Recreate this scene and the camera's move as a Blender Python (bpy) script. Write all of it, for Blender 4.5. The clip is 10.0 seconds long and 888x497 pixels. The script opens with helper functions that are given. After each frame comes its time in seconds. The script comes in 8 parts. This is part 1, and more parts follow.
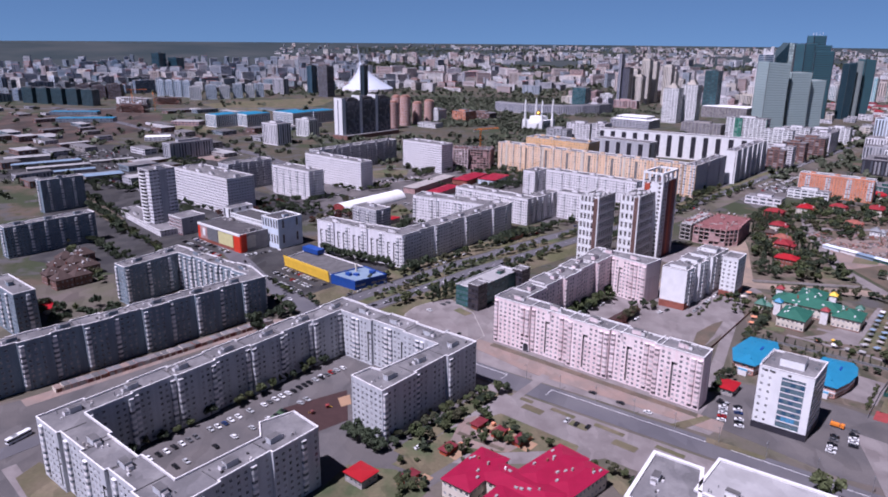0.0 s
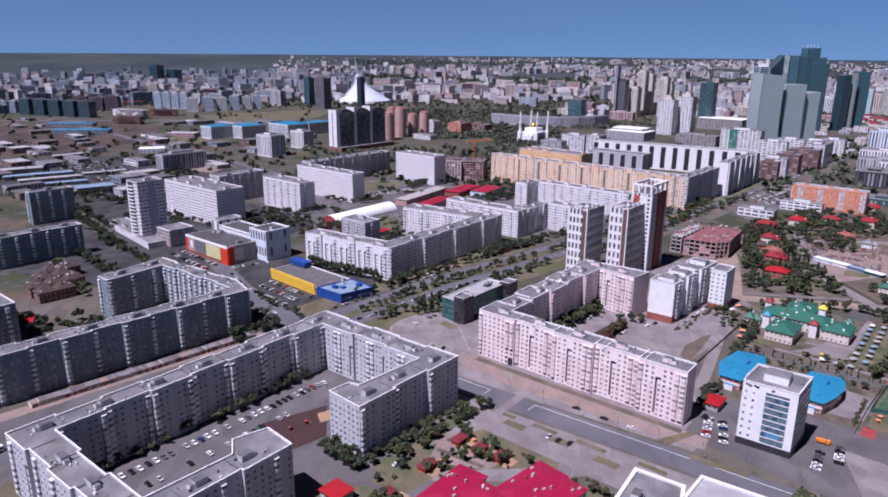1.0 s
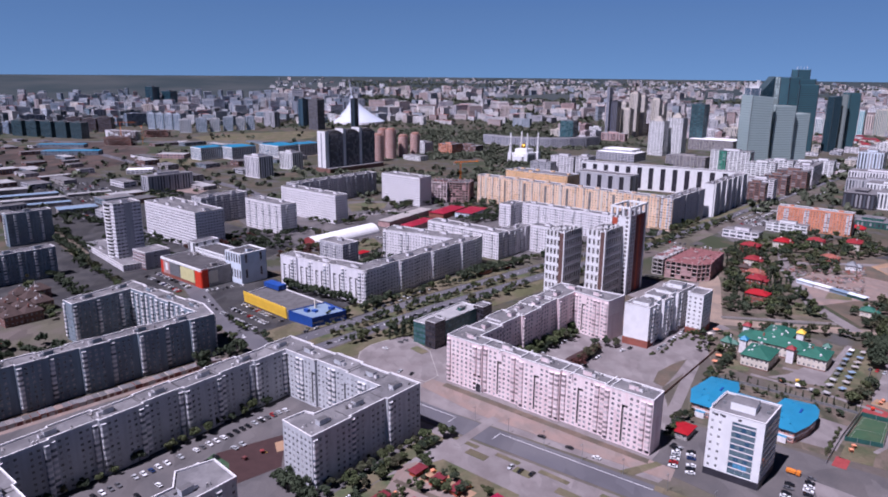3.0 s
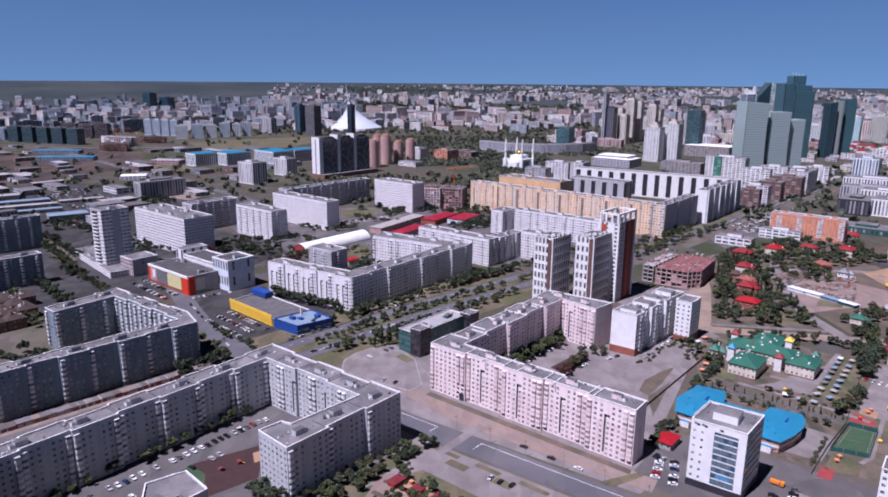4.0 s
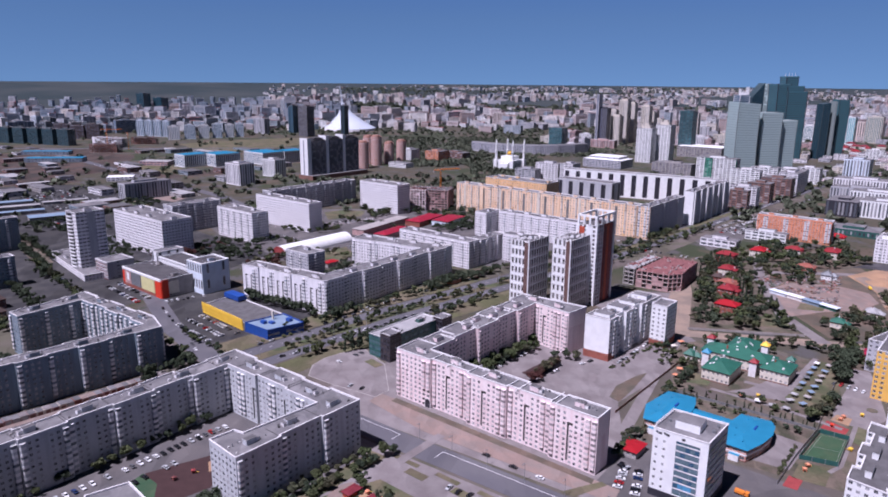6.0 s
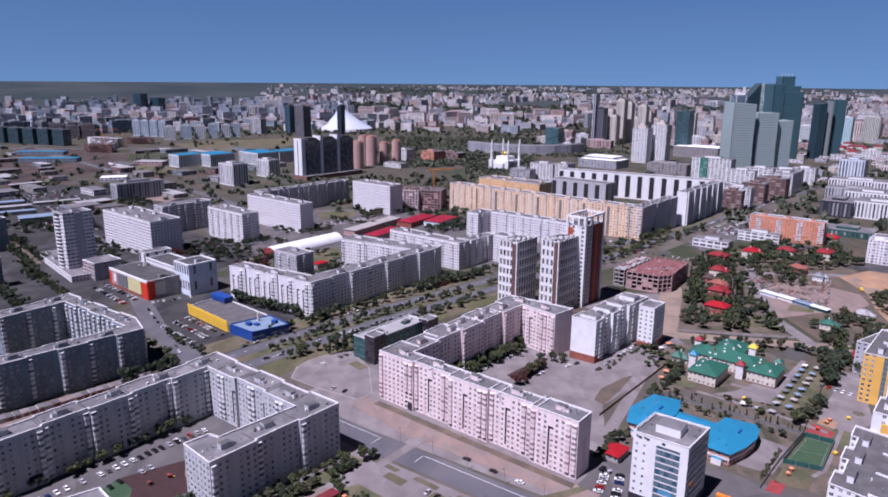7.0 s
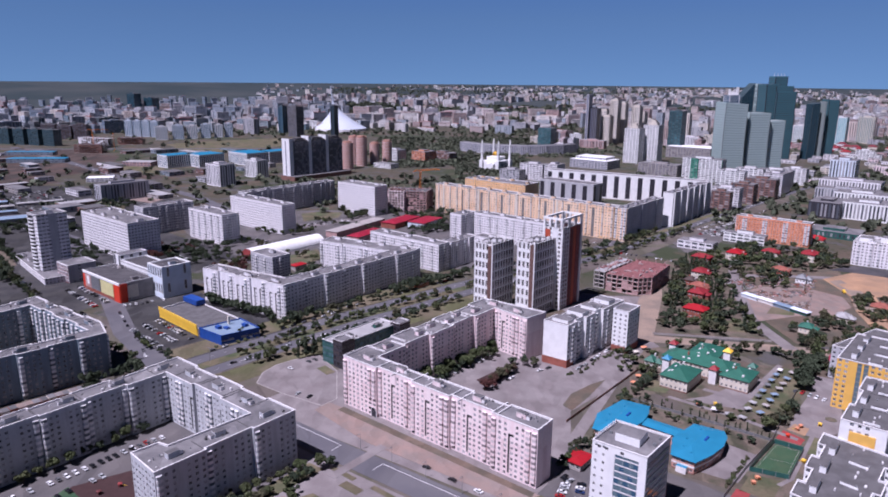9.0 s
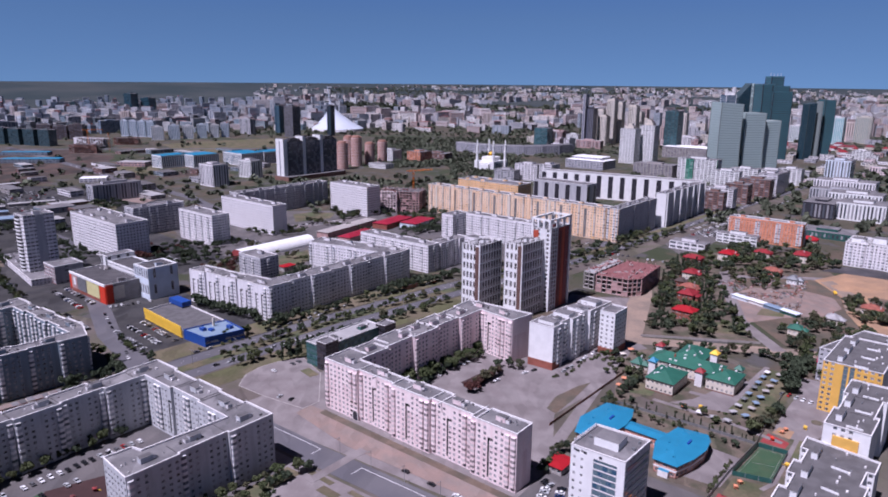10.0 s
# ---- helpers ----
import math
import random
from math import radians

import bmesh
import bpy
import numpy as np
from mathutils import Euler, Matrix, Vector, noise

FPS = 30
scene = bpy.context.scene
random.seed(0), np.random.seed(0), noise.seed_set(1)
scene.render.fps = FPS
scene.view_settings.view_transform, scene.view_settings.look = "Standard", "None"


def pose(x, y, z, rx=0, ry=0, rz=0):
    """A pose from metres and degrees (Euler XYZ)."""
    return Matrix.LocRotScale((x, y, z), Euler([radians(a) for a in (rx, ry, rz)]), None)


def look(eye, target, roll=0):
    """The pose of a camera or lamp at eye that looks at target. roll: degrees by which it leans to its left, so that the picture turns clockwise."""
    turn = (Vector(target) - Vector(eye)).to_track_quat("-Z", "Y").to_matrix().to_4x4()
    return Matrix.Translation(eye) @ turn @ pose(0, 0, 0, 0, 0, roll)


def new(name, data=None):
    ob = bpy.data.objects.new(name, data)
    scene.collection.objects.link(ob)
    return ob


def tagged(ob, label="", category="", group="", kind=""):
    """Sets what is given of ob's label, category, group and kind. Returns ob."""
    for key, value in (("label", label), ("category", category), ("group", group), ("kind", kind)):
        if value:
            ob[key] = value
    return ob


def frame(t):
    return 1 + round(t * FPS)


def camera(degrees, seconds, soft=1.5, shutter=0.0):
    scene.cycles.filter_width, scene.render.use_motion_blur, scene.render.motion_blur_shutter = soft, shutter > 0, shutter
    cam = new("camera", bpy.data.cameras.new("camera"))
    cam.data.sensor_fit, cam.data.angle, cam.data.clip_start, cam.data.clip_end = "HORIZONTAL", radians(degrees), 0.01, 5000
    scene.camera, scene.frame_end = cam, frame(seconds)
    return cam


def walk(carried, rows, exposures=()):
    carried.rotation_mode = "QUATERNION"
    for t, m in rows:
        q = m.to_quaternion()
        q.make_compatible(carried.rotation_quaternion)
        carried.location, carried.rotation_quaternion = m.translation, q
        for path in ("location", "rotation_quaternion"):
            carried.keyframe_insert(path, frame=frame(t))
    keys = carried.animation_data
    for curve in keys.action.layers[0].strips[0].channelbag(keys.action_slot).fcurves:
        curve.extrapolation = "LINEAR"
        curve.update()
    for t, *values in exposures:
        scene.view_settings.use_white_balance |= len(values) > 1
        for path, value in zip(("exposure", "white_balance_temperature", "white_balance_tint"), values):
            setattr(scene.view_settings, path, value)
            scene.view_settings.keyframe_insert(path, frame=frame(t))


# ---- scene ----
cam = camera(65.6, 10.0, soft=1.85)
# seconds, x, y, z, pitch; the drone slides to its right and climbs hardly at all
ROWS = [
    (0.0, 2.57, -8.22, 184.84, -16.98),
    (0.5, 7.51, -6.38, 184.88, -16.53),
    (1.0, 12.45, -4.53, 184.91, -16.05),
    (1.5, 17.39, -2.70, 184.95, -15.58),
    (2.0, 22.33, -0.87, 184.98, -15.14),
    (2.5, 27.28, 0.96, 185.02, -14.74),
    (4.0, 42.14, 6.41, 185.12, -13.89),
    (4.5, 47.10, 8.21, 185.15, -13.84),
    (5.0, 52.07, 10.01, 185.19, -13.84),
    (5.5, 57.03, 11.81, 185.22, -13.84),
    (7.0, 71.95, 17.16, 185.32, -13.84),
    (7.5, 76.92, 18.94, 185.35, -13.84),
    (8.0, 81.90, 20.71, 185.38, -13.84),
    (8.5, 86.89, 22.47, 185.41, -13.84),
    (9.0, 91.87, 24.23, 185.45, -13.84),
    (9.5, 96.86, 25.98, 185.48, -13.84),
    (10.0, 101.85, 27.73, 185.51, -13.84),
]


def heading(p, t):
    a, b = radians(1.32 + 0.0188 * t), radians(p)
    return Vector((math.sin(a) * math.cos(b), math.cos(a) * math.cos(b), math.sin(b)))


walk(cam, [(t, look((x, y, z), Vector((x, y, z)) + heading(p, t), 0.52)) for t, x, y, z, p in ROWS],
     [(0.0, 0.40, 5500, 30), (8.5, 0.39, 5500, 30), (10.0, 0.31, 5500, 30)])

# ---- light ----
SUN_TO = Vector((-0.365, -0.305, 0.88)).normalized()
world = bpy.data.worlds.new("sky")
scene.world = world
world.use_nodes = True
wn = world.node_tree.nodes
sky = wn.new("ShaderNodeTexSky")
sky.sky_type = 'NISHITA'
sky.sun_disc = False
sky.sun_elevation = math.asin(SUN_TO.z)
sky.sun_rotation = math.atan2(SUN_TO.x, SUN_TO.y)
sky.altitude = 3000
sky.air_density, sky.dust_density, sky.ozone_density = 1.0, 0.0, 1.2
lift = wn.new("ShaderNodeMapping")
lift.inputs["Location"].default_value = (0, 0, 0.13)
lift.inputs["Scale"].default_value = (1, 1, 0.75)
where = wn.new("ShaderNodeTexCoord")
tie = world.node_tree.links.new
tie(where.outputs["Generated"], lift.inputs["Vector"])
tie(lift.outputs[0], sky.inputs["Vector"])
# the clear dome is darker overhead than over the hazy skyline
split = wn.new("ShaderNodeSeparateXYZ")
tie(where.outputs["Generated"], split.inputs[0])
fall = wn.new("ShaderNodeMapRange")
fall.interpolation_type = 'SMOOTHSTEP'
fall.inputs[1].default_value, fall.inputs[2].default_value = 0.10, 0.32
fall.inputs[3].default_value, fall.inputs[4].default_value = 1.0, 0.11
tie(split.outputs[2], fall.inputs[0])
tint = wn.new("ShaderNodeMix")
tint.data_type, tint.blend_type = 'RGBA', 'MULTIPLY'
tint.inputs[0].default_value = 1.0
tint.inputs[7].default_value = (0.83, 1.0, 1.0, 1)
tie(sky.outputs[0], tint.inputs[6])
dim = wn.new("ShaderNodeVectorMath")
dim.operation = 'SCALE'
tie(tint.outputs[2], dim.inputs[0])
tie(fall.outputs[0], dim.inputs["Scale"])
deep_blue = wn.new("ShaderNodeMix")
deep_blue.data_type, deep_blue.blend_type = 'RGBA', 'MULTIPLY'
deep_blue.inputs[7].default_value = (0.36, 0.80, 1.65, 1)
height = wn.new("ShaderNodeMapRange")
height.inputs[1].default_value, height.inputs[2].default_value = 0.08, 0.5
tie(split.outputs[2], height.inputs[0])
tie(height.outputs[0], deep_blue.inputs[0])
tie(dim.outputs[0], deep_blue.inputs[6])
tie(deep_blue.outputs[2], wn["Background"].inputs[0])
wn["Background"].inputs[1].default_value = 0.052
sun = new("sun", bpy.data.lights.new("sun", 'SUN'))
sun.data.energy, sun.data.angle, sun.data.color = 5.0, radians(0.53), (1.0, 0.93, 0.86)
sun.matrix_world = look(SUN_TO * 900, (0, 0, 0))

# ---- materials ----
MATS = {}


def mat(name, colour, rough=0.8, metal=0.0, vary=0.12, scale=0.15, fine=2.5, bump=0.0, second=None, mix=0.5, rand="", spec=0.3, patch=0.0, size=7.0, streak=False):
    """A surface with broad stains and fine grain. second: a colour that the stains blend to. rand: object or island tint.
    patch: how much mended patches or slabs of that size differ. streak: the stains run down the wall."""
    m = bpy.data.materials.new(name)
    m.use_nodes = True
    t = m.node_tree
    b = t.nodes["Principled BSDF"]
    b.inputs["Roughness"].default_value, b.inputs["Metallic"].default_value = rough, metal
    b.inputs["Specular IOR Level"].default_value = spec
    geo = t.nodes.new("ShaderNodeNewGeometry")
    n1, n2 = t.nodes.new("ShaderNodeTexNoise"), t.nodes.new("ShaderNodeTexNoise")
    n1.inputs["Scale"].default_value, n2.inputs["Scale"].default_value = scale, fine
    n1.inputs["Detail"].default_value, n2.inputs["Detail"].default_value = 5, 3
    for n in (n1, n2):
        t.links.new(geo.outputs["Position"], n.inputs["Vector"])
    if streak:
        run = t.nodes.new("ShaderNodeMapping")
        run.inputs["Scale"].default_value = (3.0, 3.0, 0.35)
        t.links.new(geo.outputs["Position"], run.inputs["Vector"])
        t.links.new(run.outputs[0], n1.inputs["Vector"])
    ramp = t.nodes.new("ShaderNodeMapRange")
    ramp.inputs[1].default_value, ramp.inputs[2].default_value = 0.5 - 0.22 * mix, 0.72 - 0.22 * mix
    t.links.new(n1.outputs[0], ramp.inputs[0])
    base = t.nodes.new("ShaderNodeMix")
    base.data_type = 'RGBA'
    base.inputs[6].default_value = (*colour, 1)
    s = second or tuple(c * (1 - 1.6 * vary) for c in colour)
    base.inputs[7].default_value = (*s, 1)
    t.links.new(ramp.outputs[0], base.inputs[0])
    hsv = t.nodes.new("ShaderNodeHueSaturation")
    t.links.new(base.outputs[2], hsv.inputs["Color"])
    val = t.nodes.new("ShaderNodeMapRange")
    val.inputs[3].default_value, val.inputs[4].default_value = 1 - 1.3 * vary, 1 + 1.3 * vary
    t.links.new(n2.outputs[0], val.inputs[0])
    last = val.outputs[0]
    if rand:
        r = t.nodes.new("ShaderNodeObjectInfo").outputs["Random"] if rand == "object" else geo.outputs["Random Per Island"]
        rr = t.nodes.new("ShaderNodeMapRange")
        rr.inputs[3].default_value, rr.inputs[4].default_value = 0.65, 1.3
        t.links.new(r, rr.inputs[0])
        mul = t.nodes.new("ShaderNodeMath")
        mul.operation = 'MULTIPLY'
        t.links.new(last, mul.inputs[0]), t.links.new(rr.outputs[0], mul.inputs[1])
        last = mul.outputs[0]
    if patch:
        grid = t.nodes.new("ShaderNodeMapping")
        grid.inputs["Rotation"].default_value = (0, 0, 0.72)
        grid.inputs["Scale"].default_value = (1.0, 0.45, 1.0)
        cell = t.nodes.new("ShaderNodeTexVoronoi")
        cell.distance = 'CHEBYCHEV'
        cell.inputs["Scale"].default_value = 1 / size
        t.links.new(geo.outputs["Position"], grid.inputs["Vector"])
        t.links.new(grid.outputs[0], cell.inputs["Vector"])
        tone = t.nodes.new("ShaderNodeSeparateColor")
        t.links.new(cell.outputs["Color"], tone.inputs[0])
        span = t.nodes.new("ShaderNodeMapRange")
        span.inputs[3].default_value, span.inputs[4].default_value = 1 - patch, 1 + patch
        t.links.new(tone.outputs[0], span.inputs[0])
        both = t.nodes.new("ShaderNodeMath")
        both.operation = 'MULTIPLY'
        t.links.new(last, both.inputs[0]), t.links.new(span.outputs[0], both.inputs[1])
        last = both.outputs[0]
    t.links.new(last, hsv.inputs["Value"])
    t.links.new(hsv.outputs[0], b.inputs["Base Color"])
    if bump:
        bp = t.nodes.new("ShaderNodeBump")
        bp.inputs["Strength"].default_value, bp.inputs["Distance"].default_value = bump, 0.1
        t.links.new(n2.outputs[0], bp.inputs["Height"])
        t.links.new(bp.outputs[0], b.inputs["Normal"])
    MATS[name] = m
    return m


def pane_mat(name, dark, pale, rand, share=0.25):
    """Window panes: dark glass, some with pale curtains behind."""
    m = bpy.data.materials.new(name)
    m.use_nodes = True
    t = m.node_tree
    b = t.nodes["Principled BSDF"]
    b.inputs["Roughness"].default_value, b.inputs["Specular IOR Level"].default_value = 0.12, 0.6
    r = t.nodes.new("ShaderNodeObjectInfo").outputs["Random"] if rand == "object" else t.nodes.new("ShaderNodeNewGeometry").outputs["Random Per Island"]
    ramp = t.nodes.new("ShaderNodeValToRGB")
    ramp.color_ramp.interpolation = 'CONSTANT'
    e = ramp.color_ramp.elements
    e[0].color, e[1].color = (*dark, 1), (*pale, 1)
    e[0].position, e[1].position = 0, 1 - share
    k = e.new(0.45)
    k.color = (*[c * 1.9 for c in dark], 1)
    t.links.new(r, ramp.inputs[0])
    t.links.new(ramp.outputs[0], b.inputs["Base Color"])
    MATS[name] = m
    return m


def leaf_mat(name, colour, other):
    m = mat(name, colour, 0.85, vary=0.25, scale=0.05, fine=1.2, second=other, rand="island", spec=0.15)
    return m


mat("panel_rose", (0.76, 0.60, 0.605), 0.85, vary=0.12, scale=0.2, fine=1.0, second=(0.79, 0.68, 0.68), mix=0.9, streak=True)
mat("panel_cool", (0.50, 0.515, 0.545), 0.85, vary=0.10, scale=0.12, fine=1.0, second=(0.42, 0.432, 0.458), streak=True)
mat("panel_white", (0.77, 0.75, 0.78), 0.85, vary=0.10, scale=0.12, fine=1.0, second=(0.67, 0.65, 0.68), streak=True)
mat("panel_pink", (0.79, 0.67, 0.68), 0.85, vary=0.09, scale=0.10, fine=1.0, second=(0.68, 0.54, 0.55), streak=True)
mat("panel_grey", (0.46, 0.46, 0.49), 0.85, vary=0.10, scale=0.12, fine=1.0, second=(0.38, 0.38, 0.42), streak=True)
# whitish-grey panels; wall shade and lens dimming are put into the blue-grey
mat("panel_shaded", (0.21, 0.27, 0.32), 0.88, vary=0.12, scale=0.12, fine=1.0, second=(0.17, 0.205, 0.245), streak=True)
mat("site_red", (0.24, 0.10, 0.10), 0.9, vary=0.2, scale=0.3)
mat("bright_white", (0.78, 0.78, 0.79), 0.7, vary=0.05, scale=0.2)
mat("trim_white", (0.74, 0.72, 0.73), 0.7, vary=0.08, scale=0.4)
mat("bitumen", (0.20, 0.192, 0.198), 0.9, vary=0.14, scale=0.09, fine=0.8, second=(0.135, 0.13, 0.138), mix=0.8, bump=0.2, patch=0.16, size=6)
mat("bitumen_dark", (0.12, 0.115, 0.12), 0.9, vary=0.15, scale=0.2)
mat("roof_pale", (0.340, 0.332, 0.340), 0.85, vary=0.1, scale=0.1, patch=0.08, size=6)
mat("brick_red", (0.289, 0.098, 0.072), 0.85, vary=0.15, scale=0.3)
mat("brick_brown", (0.22, 0.12, 0.10), 0.85, vary=0.15, scale=0.3)
mat("maroon", (0.16, 0.05, 0.05), 0.6, vary=0.12, scale=0.3)
mat("rust_orange", (0.43, 0.085, 0.045), 0.6, vary=0.08, scale=0.3)
mat("orange_panel", (0.68, 0.27, 0.15), 0.75, vary=0.1, scale=0.1)
mat("beige_orange", (0.80, 0.60, 0.43), 0.8, vary=0.1, scale=0.05, fine=0.6, second=(0.72, 0.49, 0.32))
mat("yellow", (0.80, 0.50, 0.05), 0.6, vary=0.05, scale=0.2)
mat("ochre", (0.75, 0.44, 0.10), 0.7, vary=0.06, scale=0.2)
mat("cream", (0.66, 0.60, 0.52), 0.8, vary=0.08, scale=0.2)
mat("blue_panel", (0.02, 0.07, 0.30), 0.5, vary=0.08, scale=0.3)
mat("blue_roof", (0.025, 0.20, 0.34), 0.45, vary=0.06, scale=0.15)
mat("blue_grey_roof", (0.20, 0.27, 0.36), 0.6, vary=0.06, scale=0.15)
mat("green_roof", (0.03, 0.125, 0.088), 0.5, vary=0.08, scale=0.2)
mat("crimson_roof", (0.29, 0.010, 0.045), 0.5, vary=0.06, scale=0.2)
mat("market_red", (0.30, 0.020, 0.042), 0.5, vary=0.1, scale=0.2)
mat("peach_deep", (0.78, 0.50, 0.26), 0.8, vary=0.1, scale=0.1)
mat("red_roof", (0.34, 0.014, 0.020), 0.45, vary=0.06, scale=0.3)
mat("rust_roof", (0.25, 0.024, 0.030), 0.6, vary=0.1, scale=0.3)
mat("maroon_roof", (0.17, 0.025, 0.035), 0.6, vary=0.1, scale=0.3)
mat("dark_roof", (0.075, 0.05, 0.045), 0.7, vary=0.15, scale=0.3)
mat("red_sign", (0.62, 0.05, 0.02), 0.5, vary=0.05, scale=0.3)
mat("pale_sign", (0.62, 0.58, 0.30), 0.5, vary=0.05, scale=0.3)
mat("dark_clad", (0.042, 0.040, 0.052), 0.35, vary=0.15, scale=0.3)
mat("teal_clad", (0.03, 0.10, 0.09), 0.3, vary=0.1, scale=0.3)
mat("asphalt", (0.046, 0.044, 0.049), 0.9, vary=0.16, scale=0.05, fine=1.5, second=(0.070, 0.065, 0.070), bump=0.1, patch=0.16, size=9)
mat("road_asphalt", (0.095, 0.092, 0.106), 0.85, vary=0.08, scale=0.04, fine=1.5, second=(0.113, 0.108, 0.119), patch=0.09, size=10)
mat("town_ground", (0.112, 0.093, 0.086), 0.95, vary=0.12, scale=0.035, fine=0.5, second=(0.090, 0.083, 0.061), bump=0.2, patch=0.2, size=14)
mat("garden_ground", (0.064, 0.064, 0.041), 0.95, vary=0.2, scale=0.10, fine=0.8, second=(0.120, 0.094, 0.075), mix=0.7, bump=0.3, patch=0.22, size=7)
mat("pavement", (0.205, 0.183, 0.183), 0.9, vary=0.1, scale=0.08, fine=1.0, second=(0.165, 0.143, 0.144), patch=0.11, size=6)
mat("brick_pave", (0.235, 0.170, 0.148), 0.9, vary=0.1, scale=0.10, fine=0.8, second=(0.20, 0.160, 0.145), patch=0.1, size=5)
# earth of the western works, its colour lowered for the lens's dim left side
mat("dimmed_works_soil", (0.078, 0.052, 0.044), 0.95, vary=0.2, scale=0.03, fine=0.3, second=(0.046, 0.040, 0.036), bump=0.3, patch=0.3, size=26)
mat("soil", (0.125, 0.092, 0.070), 0.95, vary=0.15, scale=0.06, fine=0.5, second=(0.085, 0.075, 0.058), bump=0.3, patch=0.15, size=8)
mat("dirt", (0.270, 0.202, 0.158), 0.95, vary=0.14, scale=0.06, fine=0.5, second=(0.200, 0.158, 0.130), bump=0.3)
mat("sand", (0.35, 0.215, 0.13), 0.95, vary=0.1, scale=0.05, fine=0.4, second=(0.27, 0.175, 0.115), bump=0.4)
mat("grass", (0.066, 0.080, 0.040), 0.95, vary=0.22, scale=0.06, fine=0.6, second=(0.125, 0.104, 0.066), mix=0.6, bump=0.4, patch=0.16, size=9)
mat("dry_grass", (0.125, 0.103, 0.070), 0.95, vary=0.2, scale=0.03, fine=0.4, second=(0.086, 0.086, 0.043), bump=0.3, patch=0.16, size=9)
mat("turf", (0.034, 0.078, 0.040), 0.9, vary=0.16, scale=0.12, second=(0.05, 0.085, 0.045), patch=0.1, size=5)
mat("rubber_red", (0.28, 0.05, 0.05), 0.9, vary=0.1, scale=0.2)
mat("rubber_brown", (0.052, 0.027, 0.027), 0.9, vary=0.1, scale=0.2)
mat("line_paint", (0.70, 0.69, 0.70), 0.7, vary=0.12, scale=0.8)
mat("concrete", (0.36, 0.33, 0.32), 0.9, vary=0.12, scale=0.2)
mat("raw_pink", (0.48, 0.31, 0.30), 0.9, vary=0.14, scale=0.2)
mat("metal_grey", (0.32, 0.33, 0.35), 0.45, metal=0.6, vary=0.1, scale=0.5)
mat("bark", (0.09, 0.065, 0.045), 0.95, vary=0.2, scale=1.0)
mat("tyre", (0.02, 0.02, 0.02), 0.9)
mat("gold", (0.75, 0.42, 0.06), 0.3, metal=0.9, vary=0.05)
mat("tower_red", (0.21, 0.055, 0.058), 0.6, vary=0.12, scale=0.3)
mat("tower_brown", (0.15, 0.085, 0.075), 0.7, vary=0.12, scale=0.3)
mat("slate_clad", (0.055, 0.085, 0.098), 0.4, vary=0.15, scale=0.1)
mat("fabric_white", (0.50, 0.54, 0.62), 0.6, vary=0.04, scale=0.02, fine=0.2)
pane_mat("pane", (0.050, 0.055, 0.066), (0.30, 0.30, 0.32), "object", 0.35)
pane_mat("pane_many", (0.050, 0.055, 0.066), (0.30, 0.30, 0.32), "island", 0.35)
pane_mat("curtain_glass", (0.06, 0.09, 0.11), (0.18, 0.24, 0.28), "island", 0.3)
pane_mat("black_glass", (0.075, 0.080, 0.108), (0.17, 0.175, 0.21), "island", 0.4)
pane_mat("blue_glass", (0.02, 0.05, 0.085), (0.06, 0.12, 0.18), "island", 0.3)
pane_mat("teal_glass", (0.035, 0.085, 0.10), (0.075, 0.145, 0.16), "island", 0.3)
pane_mat("silver_glass", (0.20, 0.255, 0.255), (0.25, 0.31, 0.305), "island", 0.3)
pane_mat("dark_pane", (0.018, 0.016, 0.02), (0.06, 0.05, 0.055), "island", 0.3)
pane_mat("night_glass", (0.012, 0.030, 0.042), (0.03, 0.065, 0.085), "island", 0.3)
# right side of the white twin towers, with its shade in the colour
mat("tower_shaded_side", (0.46, 0.39, 0.40), 0.7, vary=0.12, scale=0.3)
mat("salmon_brick", (0.52, 0.27, 0.22), 0.85, vary=0.12, scale=0.4)
mat("turquoise", (0.10, 0.34, 0.38), 0.4, vary=0.08, scale=0.3)
mat("yard_asphalt", (0.088, 0.082, 0.085), 0.9, vary=0.14, scale=0.05, fine=1.2, second=(0.115, 0.104, 0.104), bump=0.15, patch=0.14, size=8)
# the lens's darkening towards the left is put into this asphalt colour
mat("dimmed_asphalt", (0.034, 0.033, 0.036), 0.9, vary=0.16, scale=0.06, fine=1.2, second=(0.052, 0.050, 0.050), bump=0.1, patch=0.25, size=11)
mat("sky_panel", (0.09, 0.30, 0.50), 0.4, vary=0.08, scale=0.3)
mat("truck_orange", (0.72, 0.22, 0.03), 0.5, vary=0.06, scale=0.5)
mat("silver_clad", (0.25, 0.295, 0.292), 0.5, vary=0.08, scale=0.2)
mat("tar", (0.058, 0.055, 0.060), 0.85, vary=0.2, scale=0.15, fine=0.8, second=(0.085, 0.08, 0.085))
mat("pale_blue", (0.66, 0.73, 0.82), 0.8, vary=0.08, scale=0.1)
pane_mat("balcony_pane", (0.12, 0.14, 0.17), (0.44, 0.46, 0.50), "object", 0.45)
pane_mat("balcony_pane_many", (0.12, 0.14, 0.17), (0.44, 0.46, 0.50), "island", 0.45)
pane_mat("balcony_warm", (0.24, 0.21, 0.22), (0.56, 0.50, 0.51), "object", 0.5)
pane_mat("balcony_warm_many", (0.24, 0.21, 0.22), (0.56, 0.50, 0.51), "island", 0.5)
pane_mat("slab_pane", (0.026, 0.030, 0.040), (0.16, 0.17, 0.19), "island", 0.2)
leaf_mat("leaf_deep", (0.040, 0.054, 0.034), (0.054, 0.068, 0.042))
leaf_mat("leaf_mid", (0.060, 0.076, 0.034), (0.082, 0.092, 0.045))
